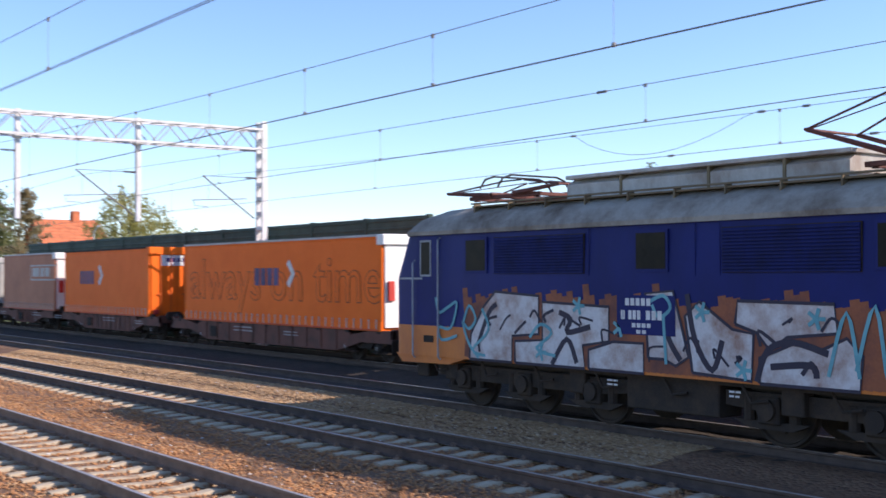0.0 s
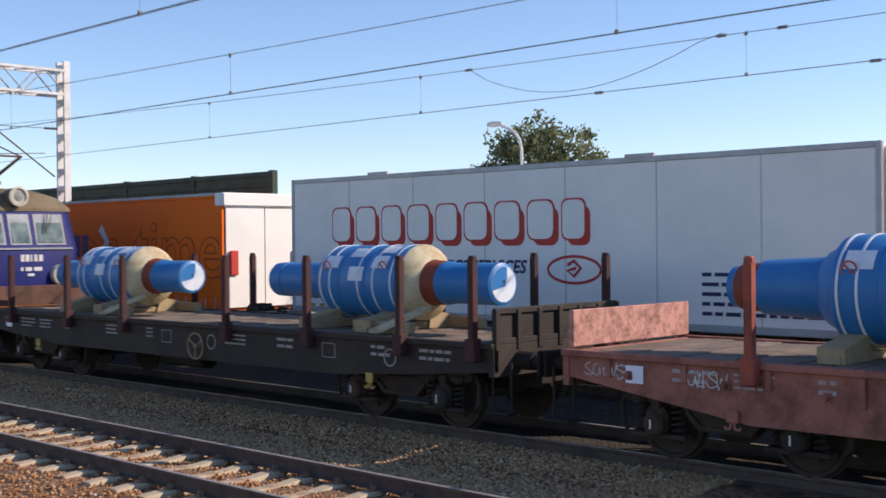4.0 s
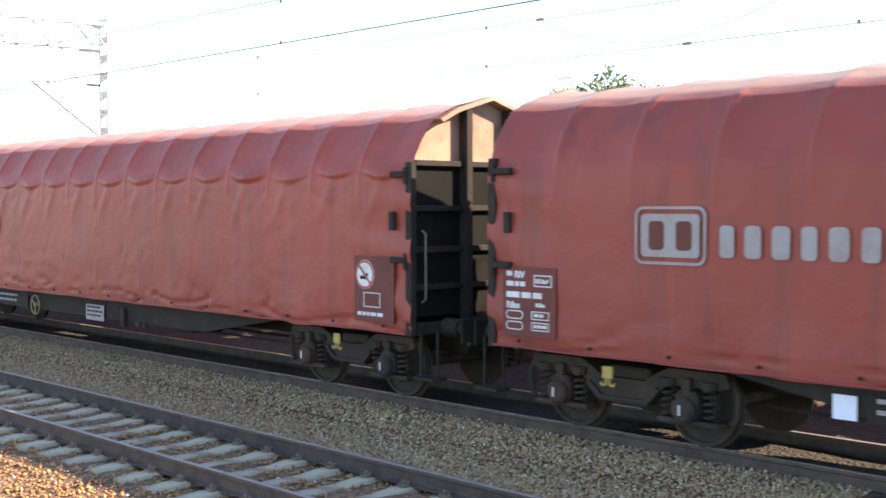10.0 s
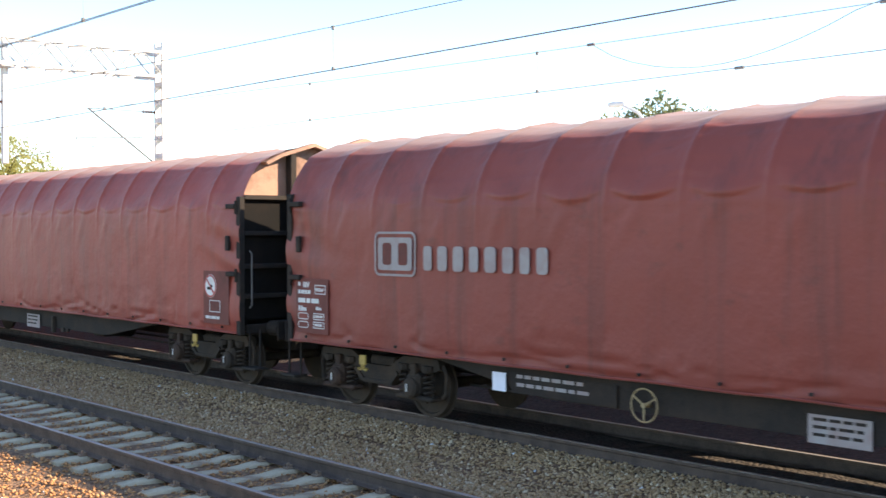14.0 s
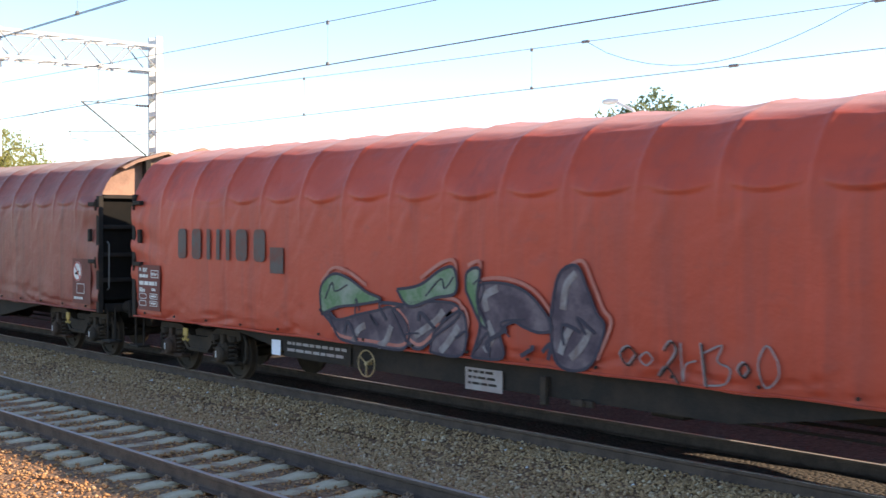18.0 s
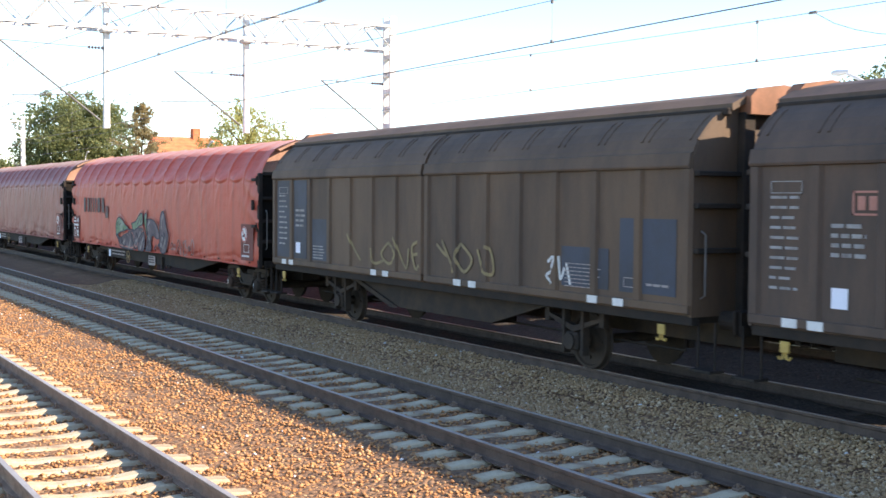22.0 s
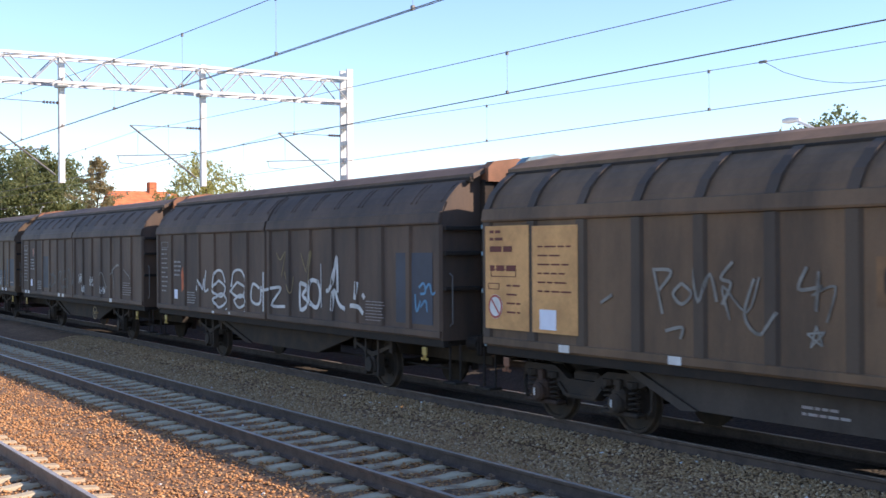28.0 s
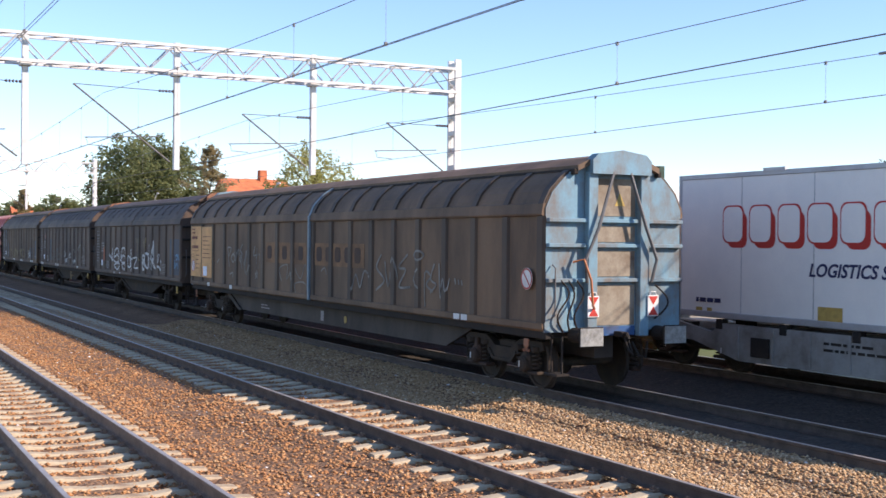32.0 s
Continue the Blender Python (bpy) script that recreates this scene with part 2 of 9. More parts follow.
# ---- mesh helpers ----
class Build:
    """Collects vertices and faces of one mesh."""

    def __init__(self):
        self.v, self.f, self.cut = [], [], [(0, 0)]

    def add(self, verts, faces):
        n = len(self.v)
        self.v += [tuple(p) for p in verts]
        self.f += [tuple(i + n for i in q) for q in faces]
        self.cut.append((len(self.v), len(self.f)))
        return self

    def pieces(self):
        """The shapes put in one by one, each as a mesh of its own."""
        out = []
        for (v0, f0), (v1, f1) in zip(self.cut, self.cut[1:]):
            b = Build()
            b.v, b.f = self.v[v0:v1], [tuple(i - v0 for i in q) for q in self.f[f0:f1]]
            out.append(b)
        return out

    def box(self, x0, x1, y0, y1, z0, z1, c=0.0):
        """A box, its edges chamfered by c."""
        if c <= 0:
            vs = [(x, y, z) for z in (z0, z1) for y in (y0, y1) for x in (x0, x1)]
            return self.add(vs, [(0, 2, 3, 1), (4, 5, 7, 6), (0, 1, 5, 4), (2, 6, 7, 3), (0, 4, 6, 2), (1, 3, 7, 5)])
        c = min(c, (x1 - x0) * 0.45, (y1 - y0) * 0.45, (z1 - z0) * 0.45)
        vs, ix = [], {}
        for i, x in enumerate((x0, x1)):
            for j, y in enumerate((y0, y1)):
                for k, z in enumerate((z0, z1)):
                    sx, sy, sz = c - 2 * c * i, c - 2 * c * j, c - 2 * c * k
                    ix[i, j, k] = len(vs)
                    vs += [(x, y + sy, z + sz), (x + sx, y, z + sz), (x + sx, y + sy, z)]
        fs = []
        for i in (0, 1):
            q = [ix[i, 0, 0], ix[i, 0, 1], ix[i, 1, 1], ix[i, 1, 0]]
            fs.append(q if i == 0 else q[::-1])
            q = [ix[0, i, 0] + 1, ix[1, i, 0] + 1, ix[1, i, 1] + 1, ix[0, i, 1] + 1]
            fs.append(q if i == 0 else q[::-1])
            q = [ix[0, 0, i] + 2, ix[0, 1, i] + 2, ix[1, 1, i] + 2, ix[1, 0, i] + 2]
            fs.append(q if i == 0 else q[::-1])
        for a in (0, 1):
            for b in (0, 1):
                s = (a + b) % 2 == 0
                q = [ix[0, a, b] + 1, ix[1, a, b] + 1, ix[1, a, b] + 2, ix[0, a, b] + 2]
                fs.append(q[::-1] if s else q)
                q = [ix[a, 0, b], ix[a, 1, b], ix[a, 1, b] + 2, ix[a, 0, b] + 2]
                fs.append(q if s else q[::-1])
                q = [ix[a, b, 0], ix[a, b, 1], ix[a, b, 1] + 1, ix[a, b, 0] + 1]
                fs.append(q[::-1] if s else q)
                for k in (0, 1):
                    i = ix[a, b, k]
                    fs.append((i, i + 1, i + 2) if (a + b + k) % 2 == 0 else (i, i + 2, i + 1))
        return self.add(vs, fs)

    def cyl(self, p, q, r, n=10, r2=None):
        """A rod from p to q, closed."""
        p, q = Vector(p), Vector(q)
        w = (q - p).normalized()
        u = w.orthogonal().normalized()
        s = w.cross(u)
        r2 = r if r2 is None else r2
        vs = [p + (u * math.cos(a) + s * math.sin(a)) * r for a in (2 * math.pi * i / n for i in range(n))]
        vs += [q + (u * math.cos(a) + s * math.sin(a)) * r2 for a in (2 * math.pi * i / n for i in range(n))]
        fs = [(i, (i + 1) % n, n + (i + 1) % n, n + i) for i in range(n)]
        return self.add(vs, fs + [tuple(range(n))[::-1], tuple(range(n, 2 * n))])

    def tube(self, pts, r, n=6):
        """A bent rod along pts."""
        pts = [Vector(a) for a in pts]
        vs = []
        for i, a in enumerate(pts):
            w = (pts[min(i + 1, len(pts) - 1)] - pts[max(i - 1, 0)]).normalized()
            u = w.cross(Vector((0.13, 0.31, 0.94))).normalized()
            s = w.cross(u)
            vs += [a + (u * math.cos(b) + s * math.sin(b)) * r for b in (2 * math.pi * k / n for k in range(n))]
        m = len(pts)
        fs = [(i * n + k, i * n + (k + 1) % n, (i + 1) * n + (k + 1) % n, (i + 1) * n + k) for i in range(m - 1) for k in range(n)]
        return self.add(vs, fs + [tuple(range(n))[::-1], tuple(range((m - 1) * n, m * n))])

    def prism(self, outline, axis, lo, hi):
        """An outline of (a, b) drawn out along an axis: x takes (y, z), y takes (x, z), z takes (x, y)."""
        put = {"x": lambda a, b, c: (c, a, b), "y": lambda a, b, c: (a, c, b), "z": lambda a, b, c: (a, b, c)}[axis]
        n = len(outline)
        vs = [put(a, b, c) for c in (lo, hi) for a, b in outline]
        fs = [(i, (i + 1) % n, n + (i + 1) % n, n + i) for i in range(n)]
        return self.add(vs, fs + [tuple(range(n))[::-1], tuple(range(n, 2 * n))])

    def lathe(self, outline, n=24, at=(0, 0, 0), axis="x"):
        """An outline of (along, radius) turned about an axis."""
        vs, m = [], len(outline)
        for a, r in outline:
            for k in range(n):
                t = 2 * math.pi * k / n
                c, s = r * math.cos(t), r * math.sin(t)
                p = {"x": (a, c, s), "y": (c, a, s), "z": (c, s, a)}[axis]
                vs.append((p[0] + at[0], p[1] + at[1], p[2] + at[2]))
        fs = [(i * n + k, i * n + (k + 1) % n, (i + 1) * n + (k + 1) % n, (i + 1) * n + k) for i in range(m - 1) for k in range(n)]
        return self.add(vs, fs + [tuple(range(n))[::-1], tuple(range((m - 1) * n, m * n))])

    def ribbon(self, pts, w, y, deep=0.003):
        """A painted stroke of width w through points (x, z), on the upright plane at y."""
        pts = [Vector(a) for a in pts]
        vs, m = [], len(pts)
        for i, a in enumerate(pts):
            d = (pts[min(i + 1, m - 1)] - pts[max(i - 1, 0)]).normalized()
            s = Vector((-d.y, d.x)) * w / 2
            for q in (a + s, a - s):
                at = y(q.x) if callable(y) else y
                vs += [(q.x, at, q.y), (q.x, at - deep, q.y)]
        fs = []
        for i in range(m - 1):
            j = 4 * i
            fs += [(j + 1, j + 3, j + 7, j + 5), (j, j + 1, j + 5, j + 4), (j + 2, j + 6, j + 7, j + 3)]
        return self.add(vs, fs)

    def plate(self, x0, x1, z0, z1, y, deep=0.004):
        """A thin plate on an upright plane that faces -y."""
        return self.box(x0, x1, y - deep, y, z0, z1)

    def disc(self, x, z, r, y, deep=0.004, n=20):
        return self.cyl((x, y, z), (x, y - deep, z), r, n)


def mesh_of(name, bm, material, smooth=False):
    me = bpy.data.meshes.new(name)
    me.from_pydata(bm.v, [], bm.f)
    me.materials.append(material)
    fix = bmesh.new()
    fix.from_mesh(me)
    bmesh.ops.recalc_face_normals(fix, faces=fix.faces)
    fix.to_mesh(me)
    fix.free()
    if smooth:
        me.shade_smooth()
        if smooth != "all":
            me.set_sharp_from_angle(angle=radians(38))
    return me


SINGLE = {"graffiti_tag", "beam_chord", "neck", "strap", "shaft", "wrapped_end", "slat", "locking_bar", "panel_seam", "sill_rib", "wiper", "insulator", "clamp", "red_reflector", "red_triangle",
          "card_holder", "hood_seam", "contact_wire", "rim", "name_block", "mark_face", "mark_slot", "mark_shadow", "end_door", "end_panel", "graffiti_fade", "paint_patch", "axle_guard_leg", "cream_panel", "name_band", "prohibition_disc",
          "lamp_stub", "yellow_plate", "roof_clip", "graffiti_green", "tile_course", "sill_bracket", "end_mark", "air_tank", "door_bar", "brake_hose", "roof_rail", "graffiti_fill", "latch", "underframe", "solebar", "wall_rib", "wall_rail", "spring_hanger", "buffer_face"}


SMALL = {"hem_eyelet", "data_text", "number_bar", "address_bar", "code_bar", "curtain_buckle", "axle_mark", "container_support", "sill_data", "graffiti_star", "round_mark", "label_sheet"}


def part(name, bm, material, parent, label="", smooth=False):
    """One mesh object under a thing or a part; repeated pieces become an object each."""
    if name in SINGLE and isinstance(bm, Build) and len(bm.cut) > 2:
        made = [part(name, q, material, parent, label, smooth) for q in bm.pieces()]
        return made[0]
    ob = new(name, bm if isinstance(bm, bpy.types.Mesh) else mesh_of(name, bm, material, smooth))
    ob.parent = parent
    return tagged(ob, label, kind="stuff" if name in SMALL else "")


def thing(name, label, category, group="", at=(0, 0, 0), kind=""):
    ob = new(name)
    ob.empty_display_size = 0.3
    ob.location = at
    return tagged(ob, label, category, group, kind)


def solid(name, bm, material, label="", category="", group="", kind="", smooth=False):
    return tagged(new(name, mesh_of(name, bm, material, smooth)), label, category, group, kind)


def lettering(name, words, size, material, parent, x, y, z, wide=1.0, bold=0.0, slant=0.0):
    """Words in the built-in font, on a side that faces -y, from x to the right, standing on z."""
    cu = bpy.data.curves.new(name, "FONT")
    cu.body, cu.size, cu.extrude, cu.offset, cu.resolution_u, cu.shear = words, size, 0.002, bold, 3, slant
    tmp = bpy.data.objects.new(name, cu)
    me = bpy.data.meshes.new_from_object(tmp)
    bpy.data.objects.remove(tmp)
    me.transform(pose(x, y, z, 90) @ Matrix.Diagonal((wide, 1, 1, 1)))
    me.materials.clear()
    me.materials.append(material)
    ob = new(name, me)
    ob.parent = parent
    return ob


def bars(bm, x0, x1, z0, z1, rows, y, fill=0.42):
    """Unreadable lines of writing as rows of short bars."""
    rng = random.Random(round(x0 * 100 + z0 * 1000))
    step = (z1 - z0) / rows
    for r in range(rows):
        x, top = x0, z1 - r * step
        end = x1 - rng.random() * 0.35 * (x1 - x0)
        while x < end:
            w = min((0.4 + rng.random()) * step * 1.6, x1 - x)
            bm.plate(x, x + w, top - step * fill, top, y)
            x += w + step * 0.35
    return bm


# ---- the line: track centres across, metres from the camera's standing place ----
TRACKS = {"a": 2.87, "b": 7.62, "c": 12.2, "d": 17.4}


# ---- ground and tracks ----
def ground_sheet():
    b = Build()
    xs = [-900, -300, -140, -60, -20, 20, 60, 300]
    ys = [-300, -60, -10, 0, 19.4, 22, 40, 120, 400, 900]
    for i in range(len(xs) - 1):
        for j in range(len(ys) - 1):
            z = -0.42
            b.add([(xs[i], ys[j], z), (xs[i + 1], ys[j], z), (xs[i + 1], ys[j + 1], z), (xs[i], ys[j + 1], z)], [(0, 1, 2, 3)])
    solid("ground", b, GROUND, "dry grassy soil beside and behind the railway", "ground", kind="structure")


def bed_height(y):
    """Ballast level: full round the sleepers, a shallow trough between the tracks."""
    near = min(abs(y - c) for c in TRACKS.values())
    full = -0.168 if y > 10.4 else -0.226
    z = full - (0.08 + full + 0.226) * max(0.0, min(1.0, (near - 1.35) / 0.8))
    edge = min(y + 5.5, 19.6 - y)
    return z if edge > 0.9 else z - 0.3 * (0.9 - max(edge, 0)) / 0.9


def ballast():
    ys = np.concatenate([np.arange(-6, 0.6, 0.6), np.arange(0.6, 19.9, 0.16)])
    xs = np.concatenate([np.arange(-170, -60, 2.0), np.arange(-60, 14, 0.3), np.arange(14, 42, 2.0)])
    vs = [(x, y, bed_height(y) + 0.03 * noise.noise((x * 0.9, y * 1.3, 0)) + 0.015 * noise.noise((x * 3, y * 3, 5))) for y in ys for x in xs]
    n = len(xs)
    fs = [(j * n + i, j * n + i + 1, (j + 1) * n + i + 1, (j + 1) * n + i) for j in range(len(ys) - 1) for i in range(n - 1)]
    me = bpy.data.meshes.new("ballast")
    me.from_pydata(vs, [], fs)
    me.materials.append(BED)
    me.materials.append(BED_OIL_SHADE)
    # dark strip under the two far tracks: train shade put into the colour
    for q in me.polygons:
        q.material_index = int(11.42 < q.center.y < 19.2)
    me.shade_smooth()
    tagged(new("ballast", me), "brown crushed-stone ballast bed under four tracks", "ballast", kind="structure")


def stones(name, material, count, x0, x1, y0, y1, label, seed, size=(0.017, 0.034)):
    """Loose ballast stones lying on the bed, each a rough six-pointed lump."""
    rng = np.random.default_rng(seed)
    u = rng.random(count)
    x = x1 + (x0 - x1) * u ** 1.35
    y = rng.uniform(y0, y1, count)
    z = np.array([bed_height(v) for v in y]) + rng.uniform(-0.008, 0.022, count)
    s = rng.uniform(*size, count)
    base = np.array([(1, 0, 0), (-1, 0, 0), (0, 1, 0), (0, -1, 0), (0, 0, 0.8), (0, 0, -0.8)], float)
    tri = np.array([(0, 2, 4), (2, 1, 4), (1, 3, 4), (3, 0, 4), (2, 0, 5), (1, 2, 5), (3, 1, 5), (0, 3, 5)])
    p = base[None] * (1 + rng.uniform(-0.35, 0.45, (count, 6, 1))) + rng.uniform(-0.25, 0.25, (count, 6, 3))
    a = rng.uniform(0, 2 * np.pi, count)
    c, d = np.cos(a)[:, None], np.sin(a)[:, None]
    q = np.stack([p[..., 0] * c - p[..., 1] * d, p[..., 0] * d + p[..., 1] * c, p[..., 2] * 0.8], -1) * s[:, None, None]
    q += np.stack([x, y, z], -1)[:, None]
    me = bpy.data.meshes.new(name)
    nv, nf = count * 6, count * 8
    me.vertices.add(nv)
    me.vertices.foreach_set("co", q.reshape(-1))
    me.loops.add(nf * 3)
    me.polygons.add(nf)
    me.polygons.foreach_set("loop_start", np.arange(nf) * 3)
    me.loops.foreach_set("vertex_index", (tri[None] + (np.arange(count) * 6)[:, None, None]).reshape(-1))
    me.update(calc_edges=True)
    me.validate()
    me.materials.append(material)
    tagged(new(name, me), label, "ballast", kind="stuff")


RAIL = [(-0.075, -0.172), (0.075, -0.172), (0.075, -0.162), (0.018, -0.148), (0.009, -0.13), (0.009, -0.05), (0.034, -0.036),
        (0.036, -0.006), (0.03, 0), (-0.03, 0), (-0.036, -0.006), (-0.034, -0.036), (-0.009, -0.05), (-0.009, -0.13), (-0.018, -0.148), (-0.075, -0.162)]


def track(name, yc):
    tr = thing("track", f"railway track {'with bright worn' if name in 'ac' else 'with dull'} rails on concrete sleepers in ballast", "track", "tracks", (0, yc, 0), "structure")
    for side in (-0.753, 0.753):
        r = Build().prism([(y + side, z) for y, z in RAIL], "x", -165, 40)
        ob = part("rail", r, RAIL_SIDE if name == "a" else RAIL_DARK, tr, "rust-brown steel rail")
        part("rail_head", Build().box(-165, 40, side - 0.029, side + 0.029, 0.0, 0.003), RAIL_TOP, ob, "shiny worn running surface")
    return tr


def sleeper_mesh():
    b = Build()
    prof = [(-1.25, -0.19), (-0.98, -0.172), (-0.52, -0.172), (-0.30, -0.20), (0.30, -0.20), (0.52, -0.172), (0.98, -0.172), (1.25, -0.19)]
    vs = []
    for y, z in prof:
        for x, dz in ((-0.14, -0.22), (-0.10, -0.014), (-0.082, 0), (0.082, 0), (0.10, -0.014), (0.14, -0.22)):
            vs.append((x, y, z + dz if dz != -0.22 else -0.36))
    n = 6
    fs = [(i * n + k, i * n + k + 1, (i + 1) * n + k + 1, (i + 1) * n + k) for i in range(len(prof) - 1) for k in range(n - 1)]
    fs += [tuple(range(n)), tuple(range((len(prof) - 1) * n, len(prof) * n))]
    return b.add(vs, fs)


def clip_mesh():
    """Rail fastenings of one sleeper: two spring clips and a base plate at each rail."""
    b = Build()
    for s in (-0.753, 0.753):
        for k in (-1, 1):
            y = s + k * 0.115
            b.box(-0.05, 0.05, y - 0.045, y + 0.045, -0.172, -0.148, 0.006)
            b.cyl((0, y, -0.15), (0, y, -0.105), 0.018, 6)
            b.tube([(-0.045, y + k * 0.02, -0.14), (-0.05, y - k * 0.03, -0.128), (0.05, y - k * 0.03, -0.128), (0.045, y + k * 0.02, -0.14)], 0.009, 5)
    return b


# ---- overhead line ----
def chords(bm, p, q, w, h):
    (x, y0, z), (_, y1, _) = p, q
    for dx in (-w / 2, w / 2):
        for dz in (0, h):
            bm.box(x + dx - 0.045, x + dx + 0.045, y0, y1, z + dz - 0.045, z + dz + 0.045)
    return bm


def lattice(bm, p, q, w, h, bays, r=0.022):
    """The struts of a box-section beam from p to q (along y), w wide along x, h high."""
    (x, y0, z), (_, y1, _) = p, q
    step = (y1 - y0) / bays
    for i in range(bays):
        a, b_ = y0 + i * step, y0 + (i + 1) * step
        for dx in (-w / 2, w / 2):
            up = i % 2 == 0
            bm.cyl((x + dx, a, z if up else z + h), (x + dx, b_, z + h if up else z), r, 5)
        bm.cyl((x - w / 2, a, z + h), (x + w / 2, b_, z + h), r * 0.8, 5)
        bm.cyl((x - w / 2, a, z), (x + w / 2, b_, z), r * 0.8, 5)
    return bm


def lattice_post(bm, x, y, z0, z1, w=0.5, d=0.24):
    """Two channels joined by batten plates on both faces."""
    for sx in (-1, 1):
        bm.box(x + sx * w / 2 - 0.045, x + sx * w / 2 + 0.045, y - d / 2, y + d / 2, z0, z1, 0.006)
    n = int((z1 - z0) / 0.62)
    for i in range(n + 1):
        z = z0 + 0.2 + i * (z1 - z0 - 0.4) / n
        for sy in (-1, 1):
            bm.box(x - w / 2, x + w / 2, y + sy * d / 2 - 0.008, y + sy * d / 2 + 0.008, z - 0.08, z + 0.08)
    return bm


def insulator(bm, p, q, r=0.055):
    p, q = Vector(p), Vector(q)
    for i in range(5):
        a, b_ = p.lerp(q, (i + 0.1) / 5), p.lerp(q, (i + 0.75) / 5)
        bm.cyl(a, b_, r, 8, r * 0.45)
    return bm


def gantry(x, full=True):
    g = thing("catenary_gantry", "pale grey lattice portal gantry spanning the tracks", "gantry", "catenary gantries", (x, 0, 0))
    beam = part("beam_chord", chords(Build(), (0, -1.9, 7.9), (0, 19.85, 7.9), 0.75, 0.82), GALV, g)
    tagged(part("strut", lattice(Build(), (0, -1.9, 7.9), (0, 19.85, 7.9), 0.75, 0.82, 28, 0.026), STRUT, beam, "thin pale grey diagonal struts"), kind="stuff")
    part("post", lattice_post(Build(), 0, 19.95, -0.4, 9.08), GALV, g)
    part("post", lattice_post(Build(), 0, -2.0, -0.4, 9.08), GALV, g)
    for y in (5.3, 9.92, 14.56):
        part("drop_post", Build().box(-0.09, 0.09, y - 0.09, y + 0.09, 4.8, 8.85, 0.01).box(-0.2, 0.2, y - 0.16, y + 0.16, 7.78, 7.9), GALV, g)
    for y, yc in ((5.3, 2.87), (9.92, 7.62), (14.56, 12.2), (19.8, 17.4)):
        top = (0, yc - 0.1 if yc > 9 else yc - 0.9, 6.72 if yc > 9 else 7.35)
        arm = Build().cyl((0, y - 0.2, 5.05), top, 0.03, 8)
        a = part("cantilever", arm, STEEL, g, "grey steel tube bracket arm")
        stay = Build().cyl((0, y - 0.55, 6.72 if yc > 9 else 7.3), top, 0.014, 5)
        part("stay", stay, STEEL, a)
        part("insulator", insulator(Build(), (0, y - 0.1, 6.72 if yc > 9 else 7.3), (0, y - 0.6, 6.72 if yc > 9 else 7.3)), INSUL, a)
        reg = Build().cyl((0, yc - 0.55, 5.72), (0, y - 0.55, 5.85), 0.018, 6)
        reg.tube([(0, yc - 0.5, 5.72), (0, yc - 0.45, 5.5), (0, yc + 0.1, 5.47)], 0.013, 5)
        reg.cyl((0, yc + 0.15, 6.5), (0, yc + 0.15, 5.76), 0.007, 4)
        part("registration_arm", reg, STEEL, a)
    return g


def sag(a, b_, x0, x1, x):
    """A wire hung at height a from x0 to x1, b_ lower in the middle."""
    u = (x - x0) / (x1 - x0)
    return a - 4 * b_ * u * (1 - u)


SPANS = [(-229, -165), (-165, -101), (-101, -37.6), (-37.6, 26)]
# track, contact wire, messenger in mid span and at the gantry, dropper spacing and one dropper's place
LINES = [("a", 6.05, 6.88, 7.45, 8.0, -20.7), ("b", 5.66, 6.48, 7.12, 4.08, -16.6), ("c", 5.4, 6.08, 6.5, 8.7, -16.9), ("d", 5.43, 6.16, 6.7, 7.9, -17.18)]


def catenary(key, low, mid, high, gap, ref):
    yc = TRACKS[key]
    c = thing("overhead_line", "thin dark overhead wires with droppers above a track", "overhead line", "overhead lines", (0, yc, 0))
    for x0, x1 in SPANS:
        n = 24
        deep = high - mid
        pts = [(x0 + (x1 - x0) * i / n, 0, sag(high, deep, x0, x1, x0 + (x1 - x0) * i / n)) for i in range(n + 1)]
        part("messenger_wire", Build().tube(pts, 0.0072, 5), WIRE, c)
        x = ref + gap * math.ceil((x0 + 2 - ref) / gap)
        while x < x1 - 1.5:
            z = sag(high, deep, x0, x1, x)
            d = Build().cyl((x, 0, z + 0.03), (x, 0, low), 0.0035, 4)
            d.box(x - 0.03, x + 0.03, -0.015, 0.015, z - 0.05, z + 0.015)
            d.box(x - 0.025, x + 0.025, -0.02, 0.02, low - 0.01, low + 0.05)
            part("dropper", d, WIRE, c)
            x += gap
    part("contact_wire", Build().cyl((-229, -0.03, low), (26, -0.03, low), 0.0065, 6).cyl((-229, 0.03, low + 0.006), (26, 0.03, low + 0.006), 0.0065, 6), WIRE, c)
    if key == "d":
        # slack current jumper between messenger and contact wire
        pts = []
        for i in range(13):
            u = i / 12
            pts.append((-15.75 + 6.0 * u, 0.02, (6.22 + 0.0 * u) - 0.78 * math.sin(math.pi * min(1, u * 1.05)) ** 0.8 * (1 - 0.25 * u)))
        j = Build().tube(pts, 0.007, 5)
        part("jumper_wire", j, WIRE, c)
        k = Build()
        for x, z in ((-15.75, 6.215), (-12.4, 5.43), (-9.75, 6.17), (-8.6, 6.165), (-7.0, 5.43), (-5.5, 6.16)):
            k.cyl((x - 0.09, 0, z), (x + 0.09, 0, z), 0.028, 6)
        part("clamp", k, WIRE, c)
    if key == "c":
        part("clamp", Build().cyl((-9.2, 0, 6.085), (-9.45, 0, 6.085), 0.026, 6), WIRE, c)
    return c


# ---- behind the tracks ----
GREEN = paint("dark_green_noise_panel", (0.045, 0.075, 0.055), 0.7, 0, 0.15, (0.02, 0.03, 0.02), 0.3, 1.5, 30, 0.2)


